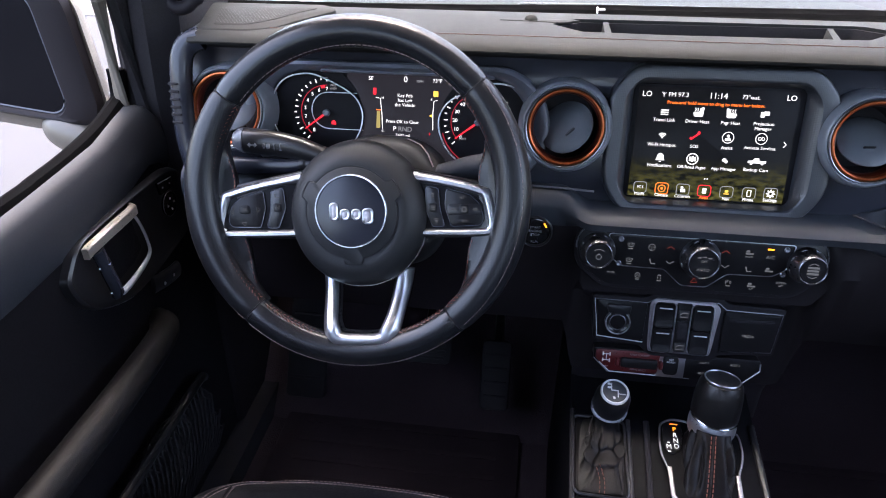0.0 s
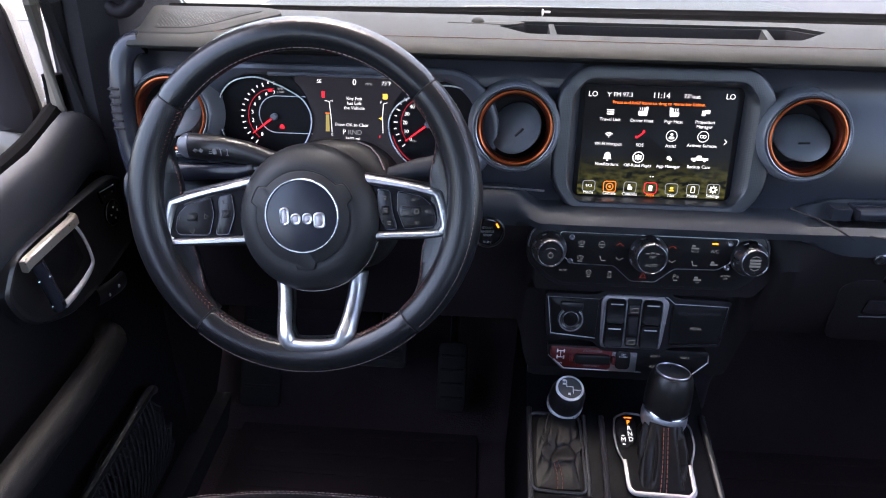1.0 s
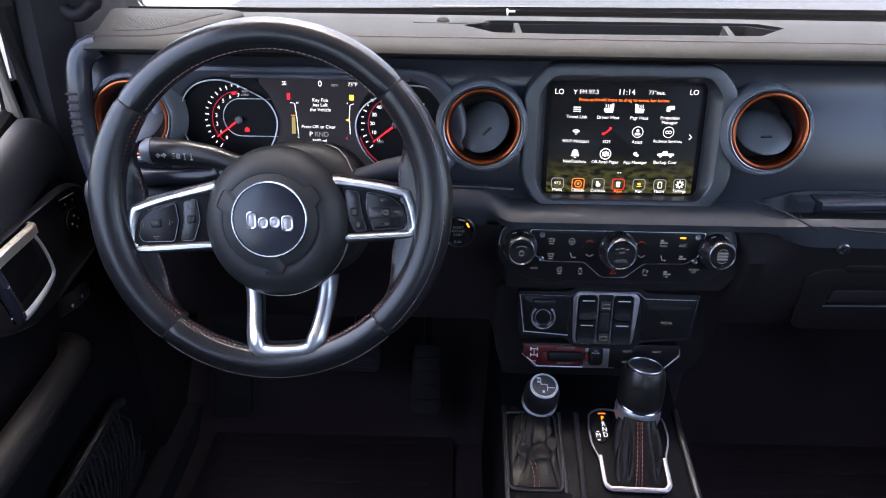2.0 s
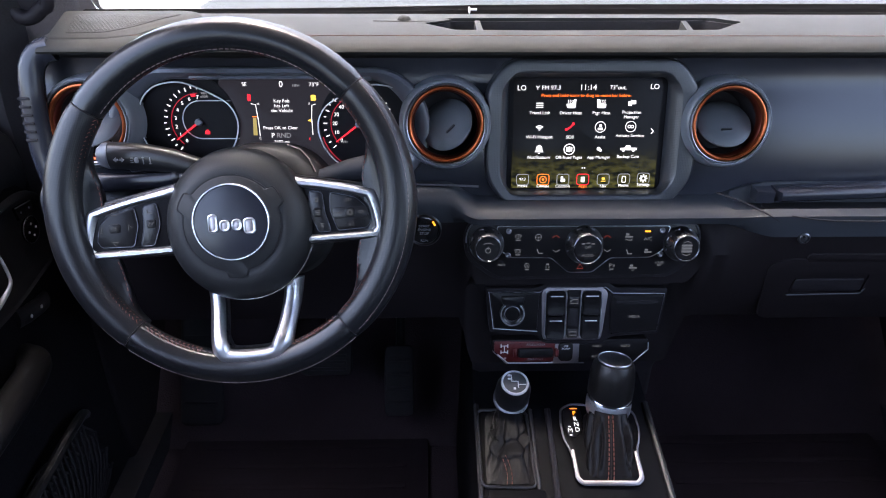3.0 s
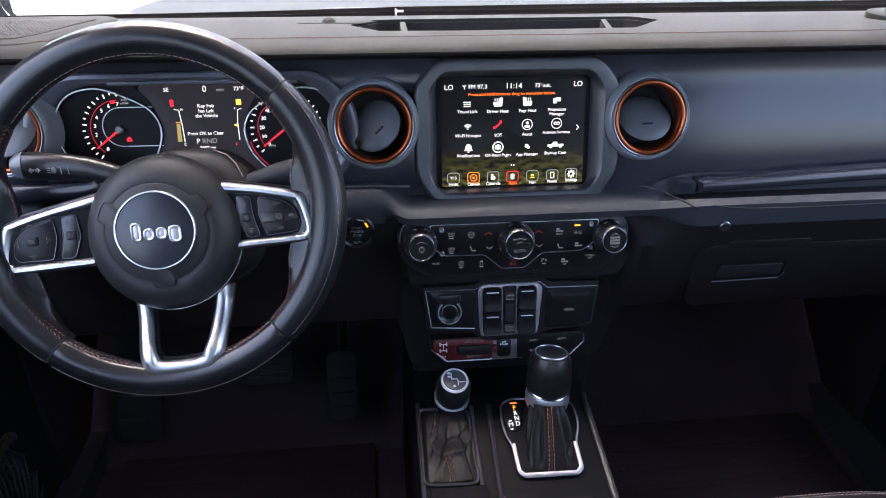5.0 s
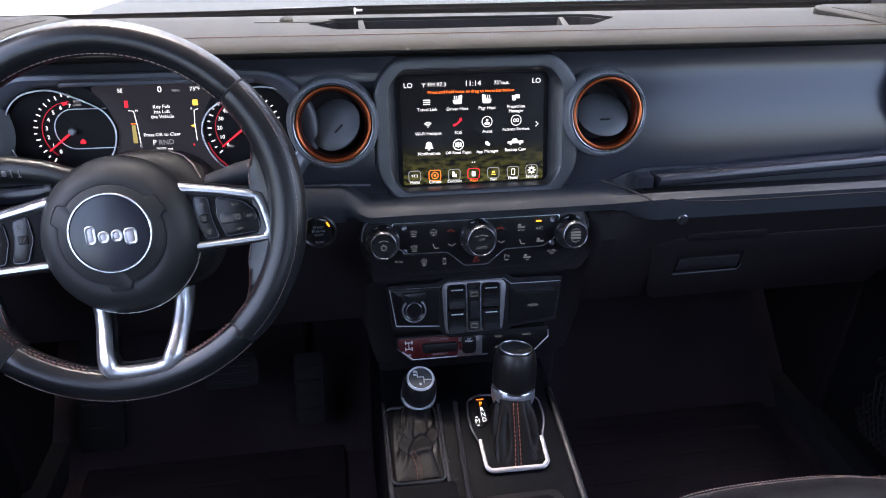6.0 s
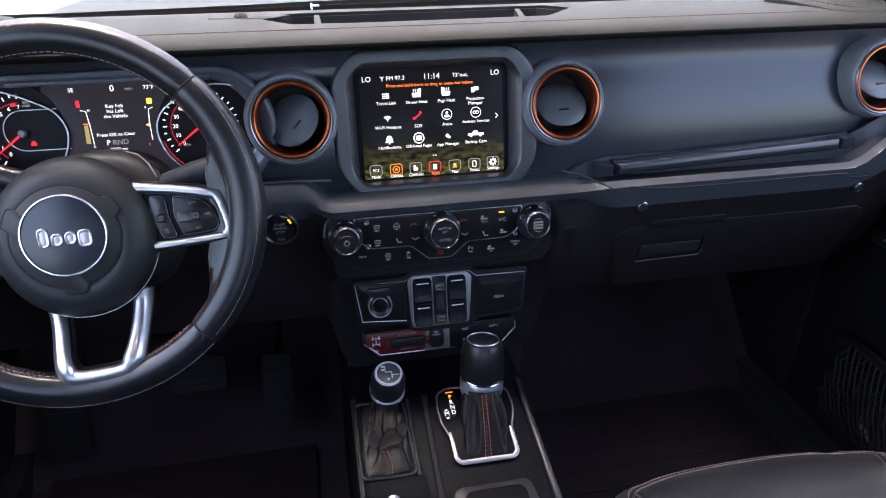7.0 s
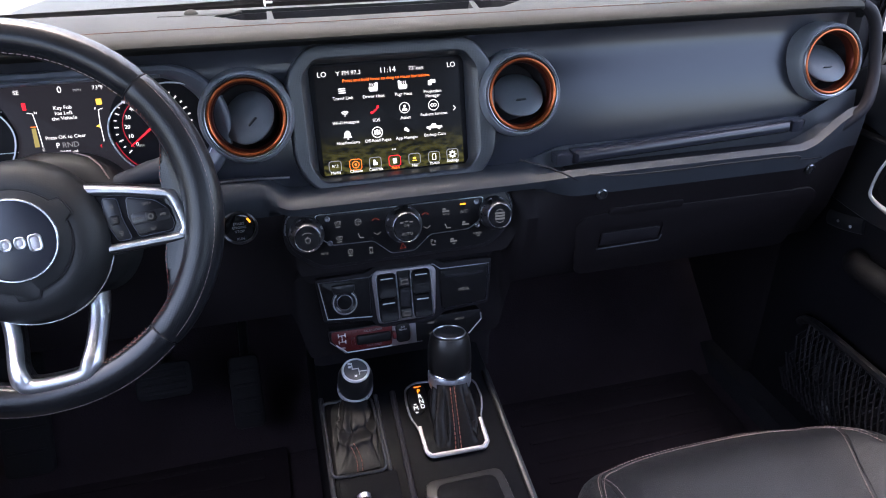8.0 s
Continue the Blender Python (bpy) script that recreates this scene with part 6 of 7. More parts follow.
def boot(base, top, zt, depth, creases, seed, tuck=None):
    """A leather gaiter gathered from an outline at the console up to the lever; gives its rings."""
    random.seed(seed)
    o = smooth_path([(*p, 0) for p in base], 12, closed=True)
    cx, cy, r = top
    mx = sum(p.x for p in o) / len(o)
    my = sum(p.y for p in o) / len(o)
    wob = [random.uniform(-0.25, 0.25) for _ in creases]
    fine = [(random.uniform(-3, 3), random.uniform(0.15, 0.85), random.uniform(-1.6, 1.6), random.uniform(0.5, 1.0)) for _ in range(16)]
    rings = []
    for i in range(45):
        t = i / 44
        lp = []
        for p in o:
            a = math.atan2((p.x - mx) * 1.5, -(p.y - my))
            q = Vector((cx + r * math.sin(a), cy - r * math.cos(a), 0))
            d = Vector((mix((p.x,), (q.x,), t ** 0.62)[0], mix((p.y,), (q.y,), t ** 1.1)[0], 0))
            f = 0.0
            for (c, k, w), b in zip(creases, wob):
                u = ((a - c - b * (t - 0.4) * 2 + math.pi) % (2 * math.pi) - math.pi) / w
                f += depth * k * math.sin(math.pi * min(1, t * 1.05)) ** 0.6 * (1 - 0.75 * t * t) * (0.5 * math.exp(-(abs(u) - 1.7) ** 2) - math.exp(-u * u * 1.6))
            for c, tc, m, k in fine:
                u = ((t - tc) - m * 0.22 * (a - c)) / 0.035
                if abs(a - c) < 0.7 and abs(u) < 3:
                    f -= 0.0011 * k * math.exp(-u * u) * math.cos((a - c) * math.pi / 1.4)
            if tuck:
                tf, size = tuck
                u = (t - tf - 0.08 * math.sin(a + 0.9)) / 0.07
                f += size * (math.exp(-(u + 1.0) ** 2) - 1.1 * math.exp(-(u - 0.45) ** 2 * 1.5)) * (0.55 + 0.45 * math.cos(a))
            out = Vector((math.sin(a), -math.cos(a), 0))
            d += out * f
            lp.append((d.x, d.y, (top_z(p.y) + 0.001) * (1 - t) + zt * t + 0.3 * f * math.sin(math.pi * t)))
        rings.append(lp)
    return rings


def boot_line(rings, dx, x0, x1, upto, sway=0.0):
    """A seam up the front of a gaiter, lying on its rings."""
    run = []
    for i, lp in enumerate(rings[:int(upto * 44) + 1]):
        t = i / 44
        x = x0 + (x1 - x0) * t + dx * (1 - 0.3 * t) + sway * math.sin(9 * t)
        p = min((q for q in lp if q[1] < sum(v[1] for v in lp) / len(lp)), key=lambda q: abs(q[0] - x))
        run.append(Vector((x, p[1] - 0.0006, p[2] + 0.0009)))
    return smooth_path([v for k, v in enumerate(run) if k % 2 == 0], 3)


# the front panel stays flat between two pleats, the sides gather
rings = boot([(0.012, -0.112), (0.006, -0.150), (0.004, -0.194), (0.011, -0.1995), (0.032, -0.2005), (0.053, -0.1995), (0.060, -0.193), (0.063, -0.150), (0.070, -0.118), (0.040, -0.110)], (0.042, -0.118, 0.0205), 0.328, 0.0068, ((0.80, 1.0, 0.20), (-0.80, 1.0, 0.20), (1.5, 0.8, 0.22), (-1.5, 0.9, 0.22), (2.3, 0.7, 0.3), (-2.3, 0.7, 0.3)), 3)
part("boot", loft(rings), BOOT, gear, "gathered leather boot", smooth=60)
st = bmesh.new()
for dx in (-0.0036, 0.0036):
    stitches(boot_line(rings, dx, 0.0310, 0.0390, 0.97), 0.0038, 0.0018, 0.0006, bm=st, up=(0, -0.6, 0.8))
part("boot_stitching", st, STITCH, gear, "twin orange stitching", kind="stuff")
part("boot_seam", tube(boot_line(rings, 0.0, 0.0310, 0.0390, 0.97), 0.0009, 6), RUBBER, gear)
GK = pose(0.0430, -0.1135, 0.3100, -12, 3, 0)
kn = part("knob", moved(lathe([(0.0150, 0.010), (0.0270, 0.016), (0.0288, 0.026), (0.0290, 0.040), (0.0282, 0.054), (0.0262, 0.066), (0.0235, 0.0715), (0.0205, 0.0725), (0.0006, 0.0722)], 48), GK), LEATHER, gear, "black leather knob")
part("knob_collar", moved(lathe([(0.0240, -0.004), (0.0268, -0.003), (0.0286, 0.003), (0.0290, 0.012), (0.0284, 0.018), (0.0265, 0.020), (0.0235, 0.016)], 48), GK), COLLAR, kn, "chrome collar")
part("knob_trim", moved(tube([(0.0287 * math.cos(radians(180 + 9 * i)), 0.0287 * math.sin(radians(180 + 9 * i)), 0.0255 - 0.006 * math.sin(radians(9 * i))) for i in range(21)], 0.0012, 6), GK), BRIGHT, kn)
part("knob_cap", moved(lathe([(0.0212, 0.0715), (0.0212, 0.0735), (0.0200, 0.0742), (0.0188, 0.0735), (0.0006, 0.0735)], 40), GK), KNOBMETAL, kn, "dark metal cap")
part("cap_ring", moved(tube([(0.0206 * math.cos(radians(12 * i)), 0.0206 * math.sin(radians(12 * i)), 0.0738) for i in range(30)], 0.0010, 6, closed=True), GK), CHROME, kn)
# transfer case lever
tc = thing("transfer_lever", pose(0, 0, 0), "small transfer case lever with a shift pattern on its knob", "gear lever")
part("boot_frame", on_top(tube([Vector((*p, 0.001)) for p in rounded([(-0.1270, -0.100), (-0.062, -0.102), (-0.0605, -0.209), (-0.1265, -0.207)], 0.01, 4)], 0.0020, 8, closed=True)), SMOOTH, tc)
rings = boot([(-0.114, -0.108), (-0.119, -0.150), (-0.120, -0.198), (-0.114, -0.2035), (-0.094, -0.2045), (-0.074, -0.2035), (-0.067, -0.198), (-0.068, -0.150), (-0.074, -0.110), (-0.094, -0.106)], (-0.0835, -0.096, 0.0150), 0.306, 0.0042, ((0.85, 1.0, 0.22), (-0.75, 1.2, 0.20), (1.6, 0.9, 0.25), (-1.5, 0.9, 0.25), (2.4, 0.6, 0.3), (-2.4, 0.6, 0.3)), 8, (0.46, 0.0050))
part("boot", loft(rings), BOOT, tc, "creased leather boot", smooth=60)
st = bmesh.new()
for dx in (-0.0030, 0.0030):
    stitches(boot_line(rings, dx, -0.0930, -0.1000, 0.42, 0.002), 0.0038, 0.0018, 0.0005, bm=st, up=(0, -0.6, 0.8))
part("boot_stitching", st, STITCH, tc, "twin orange stitching", kind="stuff")
part("boot_piping", tube(smooth_path([Vector(rings[k][13]) + Vector((-0.0006, -0.0008, 0.0012)) for k in range(16, 38, 3)], 4), 0.0009, 6), LEATHER, tc)
TK = pose(-0.0805, -0.0905, 0.3100, 18, 2, 0)
tk = part("knob", moved(lathe([(0.0120, -0.004), (0.0205, -0.002), (0.0222, 0.006), (0.0230, 0.016), (0.0224, 0.028), (0.0200, 0.036), (0.0175, 0.0405), (0.0006, 0.0410)], 40), TK), SMOOTH, tc, "black knob")
part("knob_collar", moved(lathe([(0.0180, -0.008), (0.0216, -0.007), (0.0236, -0.002), (0.0239, 0.0025), (0.0220, 0.0045), (0.0180, 0.000)], 40), TK), COLLAR, tk, "chrome collar")
part("knob_face", moved(lathe([(0.0160, 0.040), (0.0160, 0.0420), (0.0006, 0.0424)], 40), TK), FACEGREY, tk)
part("face_ring", moved(lathe([(0.0180, 0.0395), (0.0182, 0.0415), (0.0168, 0.0430), (0.0152, 0.0425), (0.0150, 0.040)], 40), TK), PALE, tk, "bright ring")
mk = bmesh.new()
for x, y, w, h in ((-0.004, 0.006, 0.0012, 0.010), (0.000, 0.0014, 0.009, 0.0012), (0.004, -0.003, 0.0012, 0.010), (0.009, -0.003, 0.010, 0.0012), (-0.007, 0.0100, 0.004, 0.0030), (-0.007, 0.005, 0.004, 0.0026), (-0.001, -0.0090, 0.0030, 0.0030)):
    slab(w, h, 0.0004, 0.0003, 0.0001, x, y, 0.0424, bm=mk)
part("shift_pattern", moved(mk, TK), WHITE, tk, "white shift pattern")

# ---- seats ----
def car_seat(cx, front, label):
    s = thing("bucket_seat", pose(cx, front, 0.0), label, "car seat", "front seats")
    def shape(x, y, z):
        k = abs(x) / 0.225
        bow = 0.045 * k ** 2.4
        return (x, y - bow * (1 if y > -0.05 else 0.3), z + (0.028 * max(0, k - 0.62) / 0.38 if z > 0 else 0) - (0.012 * (1 - k * k) if z > 0 else 0) + (0.010 * blend(-0.05, 0.12, y) * (1 if z > 0 else 0)) - (0.016 * blend(0.20, 0.265, y) if z > 0 else 0))
    part("cushion", moved(cushion(0.45, 0.54, 0.15, 0.30, 64, 24, shape), at(0, -0.27, 0.185)), SEATL, s, "black leather cushion")
    part("base", box(-0.20, 0.20, -0.52, -0.06, 0.0, 0.14), PLASTIC, s)
    def seat_top(x, y0):
        c2 = min(1.0, (abs(x) / 0.225) ** (2 / 0.3) + (abs(y0) / 0.27) ** (2 / 0.3))
        px, py, pz = shape(x, y0, 0.075 * math.sqrt(1 - c2) ** 0.42)
        return Vector((px, py - 0.27, pz + 0.185))
    def on_seat(x, y):
        lo, hi = -0.2, 0.27
        for _ in range(30):
            mid = (lo + hi) / 2
            lo, hi = (mid, hi) if seat_top(x, mid).y < y else (lo, mid)
        return seat_top(x, lo)
    def edge(x, back=0.0):
        k = abs(x) / 0.19
        return on_seat(x * (1 - back), -0.011 - 0.030 * k ** 2.6 - 0.05 * k ** 10 - back * 0.9)
    xs = [-0.192 + 0.384 * i / 80 for i in range(81)]
    stt = stitches([edge(x) + Vector((0, 0, 0.0006)) for x in xs], 0.004, 0.0018, 0.0006)
    stitches([edge(x, 0.012) + Vector((0, 0, 0.0006)) for x in xs], 0.004, 0.0018, 0.0006, bm=stt)
    part("seat_stitching", stt, GREYSTITCH, s, "twin pale stitching along the front edge", kind="stuff")
    part("seat_piping", tube([edge(x, 0.006) for x in xs], 0.0014, 6), RUBBER, s)
    for sx in (-1, 1):
        run = []
        for i in range(34):
            y = -0.062 - 0.011 * i
            run.append(on_seat(0.172 - 0.40 * min(-0.062 - y, 0.13) if sx > 0 else -0.172 + 0.06 * min(-0.062 - y, 0.2), y))
        part("bolster_seam", tube(run, 0.0016, 6), RUBBER, s)
        part("bolster_stitching", stitches([p + Vector((-sx * 0.005, 0, 0.0006)) for p in run], 0.004, 0.0018, 0.0005), GREYSTITCH, s, kind="stuff")
    # Out of view; added to keep rear light off the console.
    part("backrest", moved(cushion(0.44, 0.15, 0.62, 0.35, 48, 20), pose(0, -0.70, 0.55, 12, 0, 0)), SEATL, s, "black leather backrest")
    return s


car_seat(-0.375, -0.178, "black leather driver's seat with pale stitching")
car_seat(0.365, -0.2135, "black leather passenger seat with pale stitching")

# ---- floor ----
carpet = thing("carpet", pose(0, 0, 0), "black carpet on the cabin floor", "carpet", kind="structure")
part("pile", box(-0.69, 0.69, -1.2, 0.34, -0.018, 0.0), CARPET, carpet)
part("toe_board", loft([[(x, 0.12, 0.0), (x, 0.33, 0.20), (x, 0.345, 0.42), (x, 0.36, 0.42), (x, 0.36, 0.0)] for x in (-0.69, 0.69)]), CARPET, carpet)
for cx in (-0.41, 0.41):
    fm = thing("floor_mat", pose(cx, -0.02, 0.0), "black ribbed rubber floor mat", "floor mat")
    part("sheet", slab(0.44, 0.36, 0.008, 0.04, 0.003, 0, 0, 0.001), MATRUBBER, fm)
    for k in range(7):
        part("rib", slab(0.36, 0.012, 0.002, 0.004, 0.0009, 0, -0.135 + 0.045 * k, 0.009), MATRUBBER, fm)
for nm, x, w, h, z, lb in (("brake_pedal", -0.36, 0.085, 0.055, 0.20, "black rubber brake pedal in the footwell"), ("accelerator_pedal", -0.24, 0.050, 0.120, 0.15, "black accelerator pedal in the footwell"), ("foot_rest", -0.60, 0.075, 0.20, 0.12, "black dead pedal in the footwell")):
    pd = thing(nm, face(x, 0.13 if nm != "foot_rest" else 0.20, z, 32), lb, "pedal")
    part("plate", slab(w, h, 0.012, 0.010, 0.004), RUBBER, pd)
    for k in range(4):
        part("rib", slab(w * 0.8, 0.005, 0.003, 0.002, 0.001, 0, (k - 1.5) * h * 0.2, 0.012), RUBBER, pd)
    if nm != "foot_rest":
        part("arm", tube([(0, 0, 0), (0.0, 0.08, -0.06), (0, 0.22, -0.12)], 0.009, 8), SMOOTH, pd)

# ---- doors ----
def door(s, label):
    d = thing("door_1" if s < 0 else "door_2", pose(s * 0.70, 0, 0), label, "car door", kind="structure")
    def w(x):
        return s * x
    # inner panel: sections from the sill up to the window line, along the door
    secs = []
    for y in (0.075, 0.045, 0.0, -0.05, -0.10, -0.20, -0.30, -0.45, -0.60, -0.80, -0.96):
        top = 0.655 - 0.026 * blend(0.02, -0.20, y) - 0.06 * blend(0.02, 0.07, y)
        secs.append([(w(x), y, z) for x, z in ((0.050, 0.02), (0.0, 0.02), (-0.004, 0.20), (-0.008, 0.36), (-0.004, 0.44), (0.0, 0.52), (0.004, 0.60), (0.012, top - 0.030), (0.020, top - 0.016), (0.030, top - 0.014), (0.052, top - 0.030))])
    part("inner_panel", loft(secs), DOORLOW, d, "moulded black inner panel")
    part("shoulder", loft([[(w(x), y, z) for x, z in ((0.004, t - 0.085), (-0.004, t - 0.070), (-0.006, t - 0.040), (-0.001, t - 0.012), (0.006, t - 0.005), (0.018, t - 0.003), (0.022, t - 0.05))]
                           for y, t in ((0.038, 0.636), (0.015, 0.658), (-0.008, 0.664), (-0.035, 0.658), (-0.085, 0.645), (-0.15, 0.640), (-0.21, 0.636), (-0.27, 0.633), (-0.45, 0.63), (-0.96, 0.63))]), DOORPL, d, "satin upper door rail")
    part("window_seal", tube(smooth_path([(w(0.034), 0.018, 0.70), (w(0.035), 0.014, 0.664), (w(0.035), -0.003, 0.656), (w(0.035), -0.049, 0.642), (w(0.035), -0.11, 0.633), (w(0.035), -0.172, 0.629), (w(0.035), -0.226, 0.627), (w(0.035), -0.60, 0.625), (w(0.035), -0.96, 0.625)], 6), 0.011, 8), SEAL, d, "black rubber window seal")
    part("outer_skin", loft([[(w(x), y, z) for x, z in ((0.055, 0.0), (0.085, 0.10), (0.090, 0.40), (0.075, 0.57), (0.055, 0.60), (0.050, 0.56))] for y in (0.10, -0.40, -0.96)]), PAINT, d)
    part("window_frame", tube([(w(0.030), 0.008, 0.655), (w(0.029), 0.012, 0.785), (w(0.004), -0.05, 1.02), (w(-0.03), -0.13, 1.24), (w(-0.03), -0.30, 1.265), (w(-0.03), -0.94, 1.265)], 0.0085, 8), PAINT, d, "painted window frame")
    part("frame_seal", tube([(w(0.020), 0.028, 0.640), (w(0.018), 0.034, 0.785), (w(-0.006), -0.03, 1.02), (w(-0.040), -0.12, 1.24), (w(-0.044), -0.30, 1.255), (w(-0.044), -0.94, 1.255)], 0.014, 8), RUBBER, d)
    # handle bowl and pull
    def L(y, z, h=0.0):
        return Vector((w(-0.004 - h), y, z))
    bowl = [(-0.222, 0.530), (-0.212, 0.550), (-0.190, 0.566), (-0.150, 0.570), (-0.046, 0.5705), (0.010, 0.567), (0.046, 0.545), (0.056, 0.500), (0.040, 0.468), (-0.010, 0.458), (-0.086, 0.451), (-0.140, 0.456), (-0.200, 0.487)]
    o = [p for p in smooth_path([(y, z, 0) for y, z in bowl], 4, closed=True)]
    cy, cz = -0.085, 0.512
    def ring_at(k, h):
        return [L(cy + (p.x - cy) * k, cz + (p.y - cz) * k, h) for p in o]
    part("handle_bezel", loft([ring_at(1.02, -0.004), ring_at(1.0, 0.004), ring_at(0.97, 0.0062), ring_at(0.93, 0.0045), ring_at(0.90, 0.003)]), SMOOTH, d, "black handle surround")
    # No hollow is cut: a thin black plate gives its shade.
    part("handle_shade", loft([[L(y, z, 0.0032) for y, z in q] for q in ([(-0.165, 0.552), (-0.090, 0.553), (-0.082, 0.500), (-0.104, 0.490), (-0.150, 0.488)], )] + [[L(y, z, 0.0048) for y, z in ((-0.160, 0.548), (-0.095, 0.549), (-0.087, 0.503), (-0.106, 0.494), (-0.146, 0.493))]]), INSTRUMENT, d, "dark plate for the shaded hollow behind the handle")
    def slab_bar(pts):
        return loft([[L(y - 0.0005, z + 0.0062, h - 0.004), L(y, z + 0.0070, h + 0.002), L(y, z + 0.0052, h + 0.004), L(y, z - 0.0052, h + 0.004), L(y, z - 0.0070, h + 0.002), L(y - 0.0005, z - 0.0062, h - 0.004)] for y, z, h in pts])
    hd = part("door_handle", slab_bar([(-0.196, 0.560, 0.016), (-0.190, 0.563, 0.018), (-0.150, 0.5655, 0.020), (-0.110, 0.5655, 0.020), (-0.096, 0.564, 0.017), (-0.088, 0.561, 0.008), (-0.084, 0.559, 0.001)]), HANDLE, d, "warm satin chrome door handle")
    part("handle_hoop", tube(smooth_path([L(-0.084, 0.552, 0.004), L(-0.079, 0.530, 0.008), L(-0.078, 0.505, 0.011), L(-0.082, 0.492, 0.012), L(-0.102, 0.4855, 0.013), L(-0.136, 0.4825, 0.015), L(-0.158, 0.484, 0.017)], 6), lambda t: 0.0022 + 0.0022 * blend(0.3, 0.9, t), 10, flat=0.8, up=(s, 0, 0)), PALE, hd, "thin polished hoop")
    lever_path = [L(-0.180, 0.556, 0.018), L(-0.1775, 0.540, 0.019), L(-0.174, 0.520, 0.019), L(-0.170, 0.500, 0.019), L(-0.167, 0.488, 0.017)]
    part("handle_lever", tube(smooth_path(lever_path, 4), 0.0088, 12, flat=0.75, up=(s, 0, 0)), FASCIA, hd, "blue grey hinged lever")
    for t in (0.30, 0.86):
        p = Vector(lever_path[0]).lerp(Vector(lever_path[-1]), t)
        part("handle_line", tube([p + Vector((w(0), -0.0105, -0.001)), p + Vector((w(-0.0085), 0.0, 0.0005)), p + Vector((w(0), 0.0105, 0.001))], 0.0010, 6), BRIGHT, hd)
    if s < 0:
        ms = part("mirror_switch", moved(lathe([(0.017, 0), (0.017, 0.003), (0.015, 0.0045), (0.0005, 0.004)], 28), Matrix.Translation(L(-0.002, 0.522, 0.003)) @ pose(0, 0, 0, 0, -s * 90, 0)), PIANO, d, "round mirror switch")
        part("switch_ring", moved(tube([(0.0172 * math.cos(radians(12 * i)), 0.0172 * math.sin(radians(12 * i)), 0.003) for i in range(30)], 0.0006, 5, closed=True), Matrix.Translation(L(-0.002, 0.522, 0.003)) @ pose(0, 0, 0, 0, -s * 90, 0)), DARKMETAL, ms)
        for dy, dz in ((0.008, 0), (-0.008, 0), (0, 0.008), (0, -0.008)):
            part("marking", moved(lathe([(0.0016, 0), (0.0016, 0.0008), (0.0003, 0.0008)], 8), Matrix.Translation(L(-0.002 + dy, 0.522 + dz, 0.0072)) @ pose(0, 0, 0, 0, -s * 90, 0)), WHITE, ms)
        sel = part("mirror_select", loft([[L(y, z, h) for y, z in ((-0.021, 0.561), (0.012, 0.556), (0.014, 0.541), (-0.018, 0.543))] for h in (0.002, 0.0065)]), PIANO, d, "mirror selector rocker")
        part("select_edge", tube([L(-0.021, 0.561, 0.007), L(0.012, 0.556, 0.007)], 0.0008, 6), PALE, sel)
        for y, z in ((-0.012, 0.551), (0.006, 0.549)):
            part("marking", moved(lathe([(0.0013, 0), (0.0013, 0.0008), (0.0003, 0.0008)], 8), Matrix.Translation(L(y, z, 0.0066)) @ pose(0, 0, 0, 0, -s * 90, 0)), GREYMARK, sel)
    lk = part("lock_switch", tube([L(-0.080, 0.438, 0.001), L(-0.062, 0.434, 0.004), L(-0.035, 0.428, 0.004), L(-0.015, 0.424, 0.001)], 0.0125, 12, flat=0.5, up=(s, 0, 0)), SMOOTH, d, "door lock switch")
    for y, z in ((-0.065, 0.433), (-0.041, 0.431)):
        part("marking", moved(lathe([(0.0024, 0), (0.0024, 0.001), (0.0003, 0.001)], 8), Matrix.Translation(L(y, z, 0.0105)) @ pose(0, 0, 0, 0, -s * 90, 0)), WHITE, lk)
    # armrest
    arm = part("armrest", tube(smooth_path([L(-0.085, 0.388, -0.012), L(-0.105, 0.393, 0.022), L(-0.16, 0.397, 0.036), L(-0.30, 0.402, 0.044), L(-0.50, 0.406, 0.046), L(-0.78, 0.406, 0.046)], 6), lambda t: 0.016 + 0.005 * t, 14, flat=1.1, up=(s, 0, 0)), ARMREST, d, "padded leather armrest")
    a1 = smooth_path([L(-0.105, 0.401, 0.036), L(-0.16, 0.406, 0.0515), L(-0.30, 0.412, 0.0605), L(-0.50, 0.416, 0.0635), L(-0.78, 0.416, 0.0645)], 8)
    stx = stitches(a1, 0.004, 0.002, 0.0006)
    stitches([p + Vector((w(-0.002), 0, -0.009)) for p in a1], 0.004, 0.002, 0.0006, bm=stx)
    part("armrest_stitching", stx, GREYSTITCH, arm, "twin stitching", kind="stuff")
    # net pocket low on the door
    net = bmesh.new()
    for i in range(54):
        y = 0.07 - 0.011 * i
        for lean, h in ((-0.085, 0.0), (0.060, 0.003)):
            run = [L(y + lean * t, 0.10 + 0.158 * t, 0.016 + h + 0.014 * math.sin(math.pi * t)) for t in (0.0, 0.25, 0.5, 0.75, 1.0) if -0.45 < y + lean * t < -0.03 - 0.02 * t]
            if len(run) > 1:
                tube(run, 0.0017, 5, bm=net)
    part("pocket_net", net, RUBBER, d, "black net pocket", kind="stuff")
    part("pocket_edge", tube(smooth_path([L(-0.032, 0.235, 0.012), L(-0.08, 0.262, 0.026), L(-0.25, 0.262, 0.030), L(-0.45, 0.262, 0.030)], 6), 0.007, 8), LEATHER, d)
    part("speaker_ring", moved(lathe([(0.075, 0), (0.078, 0.006), (0.070, 0.010), (0.064, 0.006), (0.060, 0.002), (0.0006, 0.001)], 40), Matrix.Translation(L(-0.16, 0.17, -0.002)) @ pose(0, 0, 0, 0, -s * 90, 0)), SMOOTH, d)
    return d


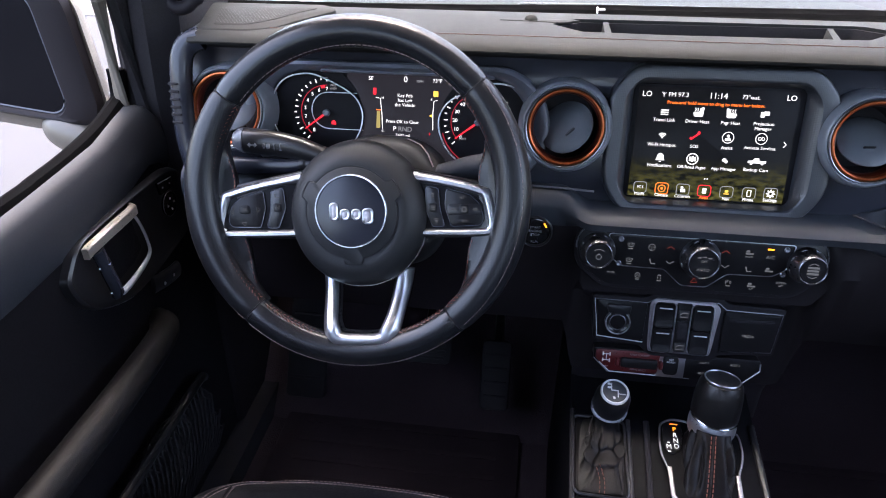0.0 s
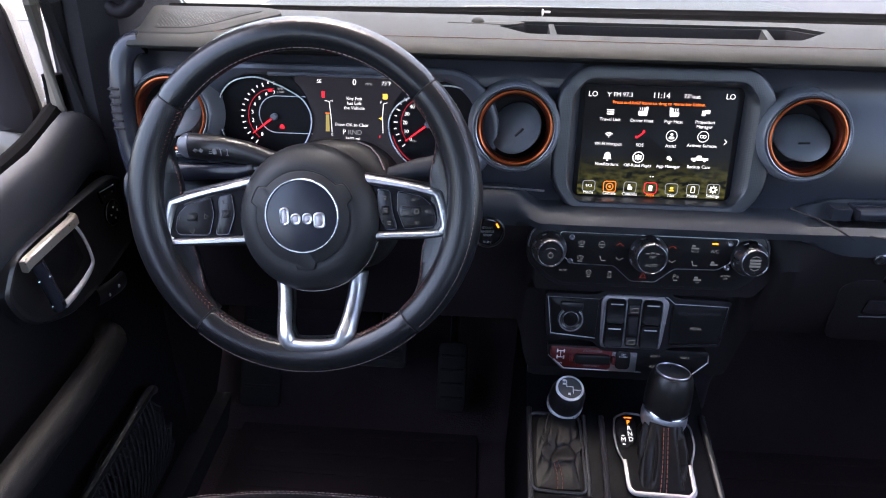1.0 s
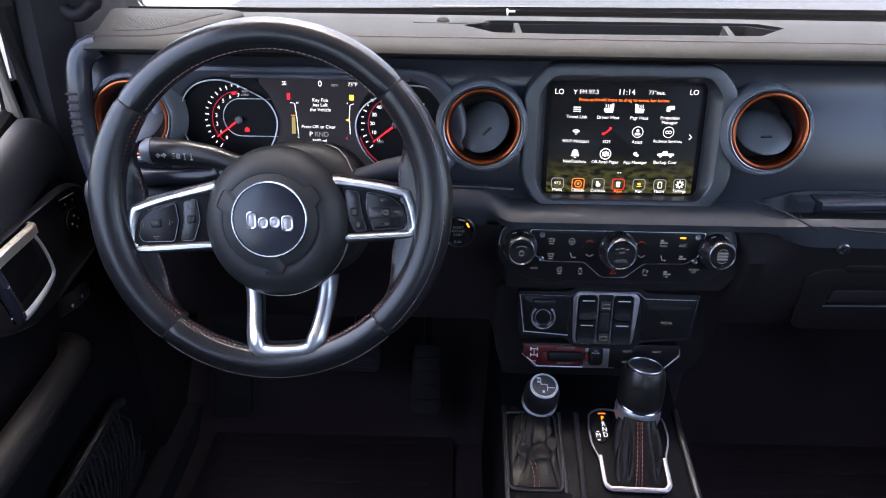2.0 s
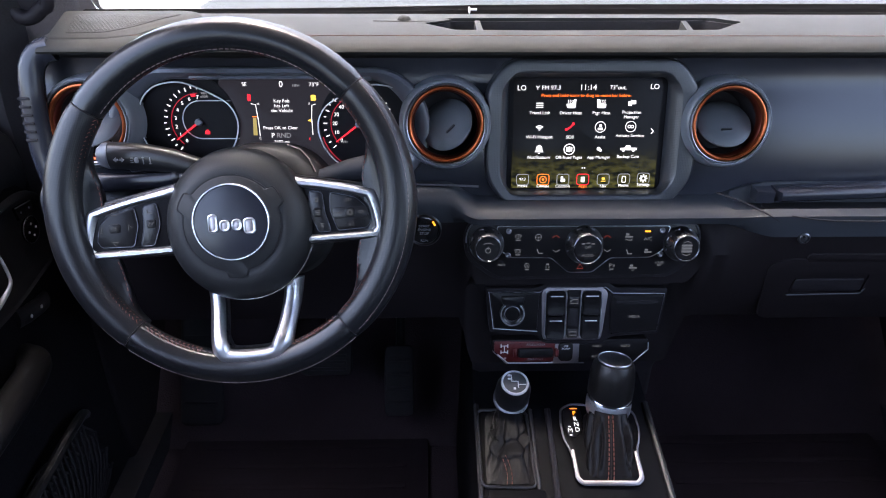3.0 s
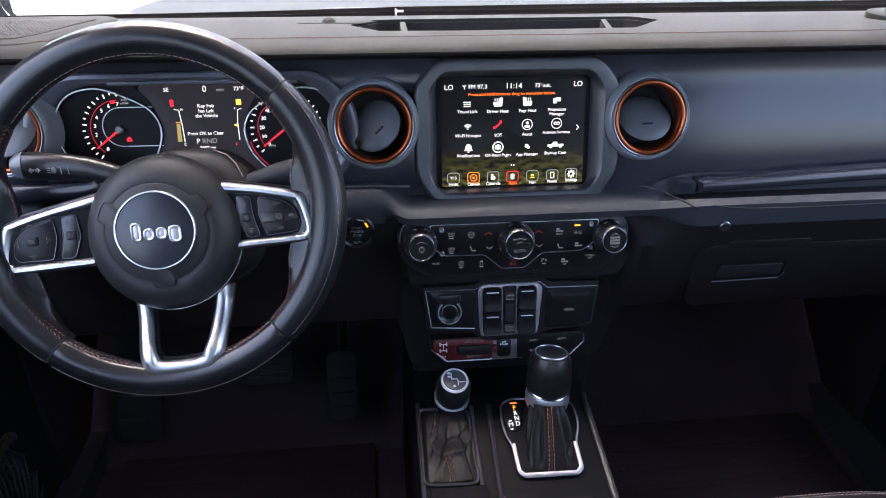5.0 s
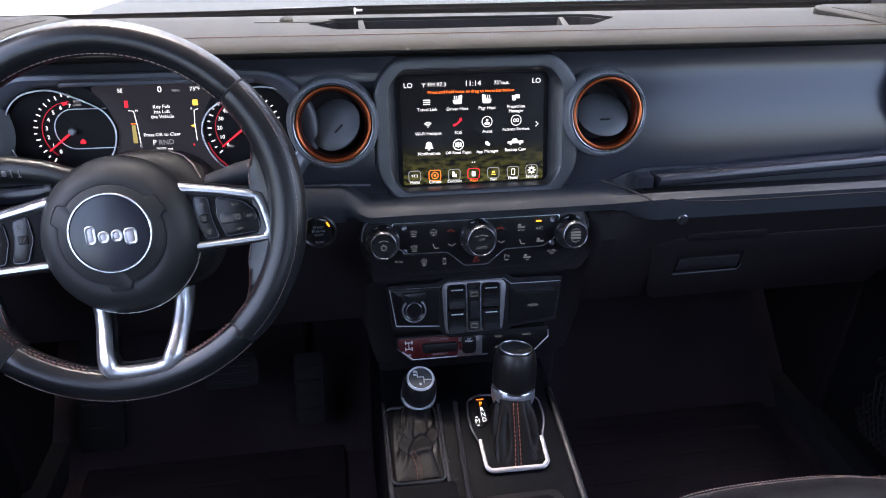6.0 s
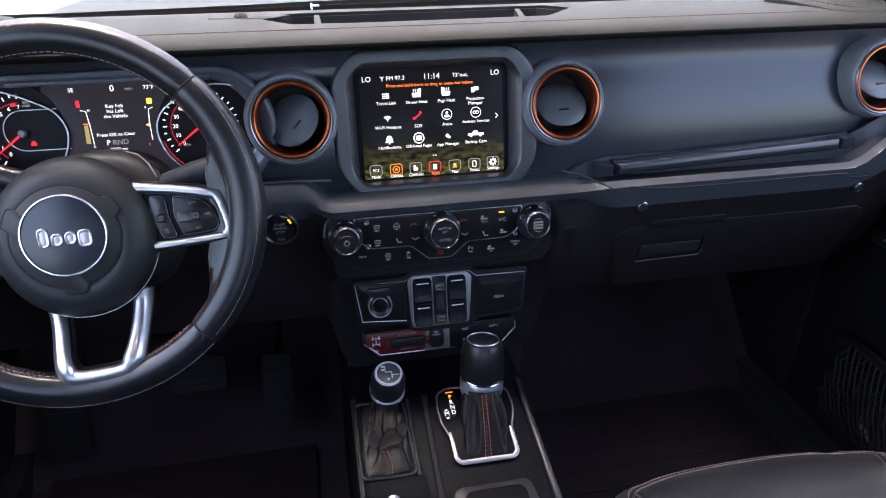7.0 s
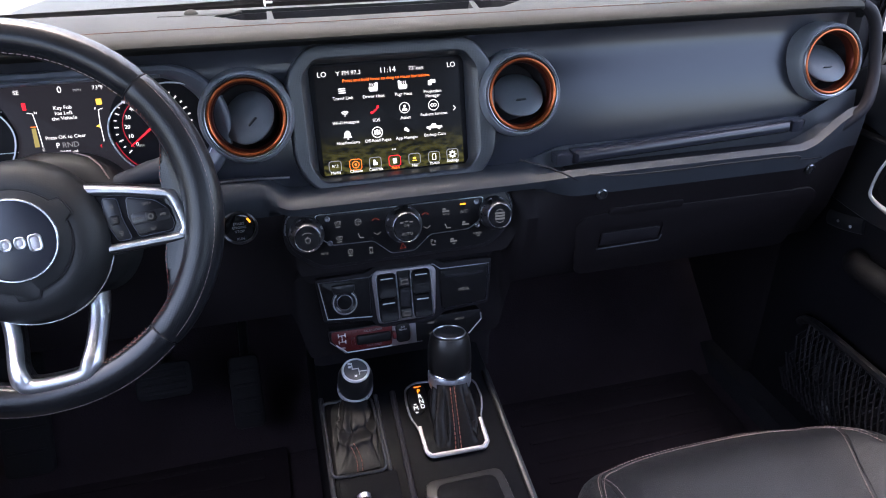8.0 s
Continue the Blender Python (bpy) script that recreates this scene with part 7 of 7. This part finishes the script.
door(-1, "black moulded driver's door panel with a chrome handle and open window")
door(1, "black moulded passenger door panel with a net pocket")

# ---- door mirror outside the driver's window ----
mir = thing("door_mirror", pose(-0.985, 0.10, 0.675, 0, 7, 0), "black-backed door mirror with sand beige painted edge", "mirror")
def rr_y(w, h, r, y, cx=0.0, cz=0.0):
    return [(cx + a - 0.2 * b, y, cz + b) for a, b, c in rrect(w, h, r, 8)]
part("shell", loft([rr_y(0.262, 0.215, 0.045, 0.012, 0.024, 0.024), rr_y(0.264, 0.240, 0.05, 0.03, 0.018, 0.014), rr_y(0.252, 0.250, 0.06, 0.07, 0.000, 0.010), rr_y(0.20, 0.19, 0.06, 0.115, -0.02, 0.024)]), PAINT, mir, "sand beige painted mirror shell")
part("frame", loft([rr_y(0.264, 0.208, 0.045, 0.010, 0.018, 0.032), rr_y(0.264, 0.208, 0.045, -0.006, 0.017, 0.032), rr_y(0.246, 0.194, 0.040, -0.014, 0.012, 0.032), rr_y(0.212, 0.184, 0.034, -0.012, 0, 0.03), rr_y(0.205, 0.176, 0.032, -0.006, 0, 0.03), rr_y(0.205, 0.176, 0.032, 0.0, 0, 0.03)]), PLASTIC, mir, "black mirror surround")
part("glass_edge", tube([Vector(p) for p in rr_y(0.204, 0.175, 0.031, -0.0075, 0, 0.03)], 0.0012, 6, closed=True), GREYPL, mir, "pale edge round the glass")
part("glass", loft([rr_y(0.200, 0.172, 0.030, -0.004, 0, 0.03), rr_y(0.200, 0.172, 0.030, -0.007, 0, 0.03)]), MIRROR, mir, "dusty mirror glass")
part("skirt", moved(cushion(0.104, 0.070, 0.064, 0.75), pose(0.116, 0.012, -0.092, 0, 16, 0)), PAINT, mir, "sand beige rounded mirror foot")
part("arm", loft([[(x, y + 0.022 * math.cos(2 * math.pi * j / 12), z + 0.020 * math.sin(2 * math.pi * j / 12)) for j in range(12)] for x, y, z in ((0.02, 0.04, -0.062), (0.10, 0.04, -0.058), (0.155, 0.035, -0.05), (0.18, 0.03, -0.05))]), SMOOTH, mir, "black mirror arm")
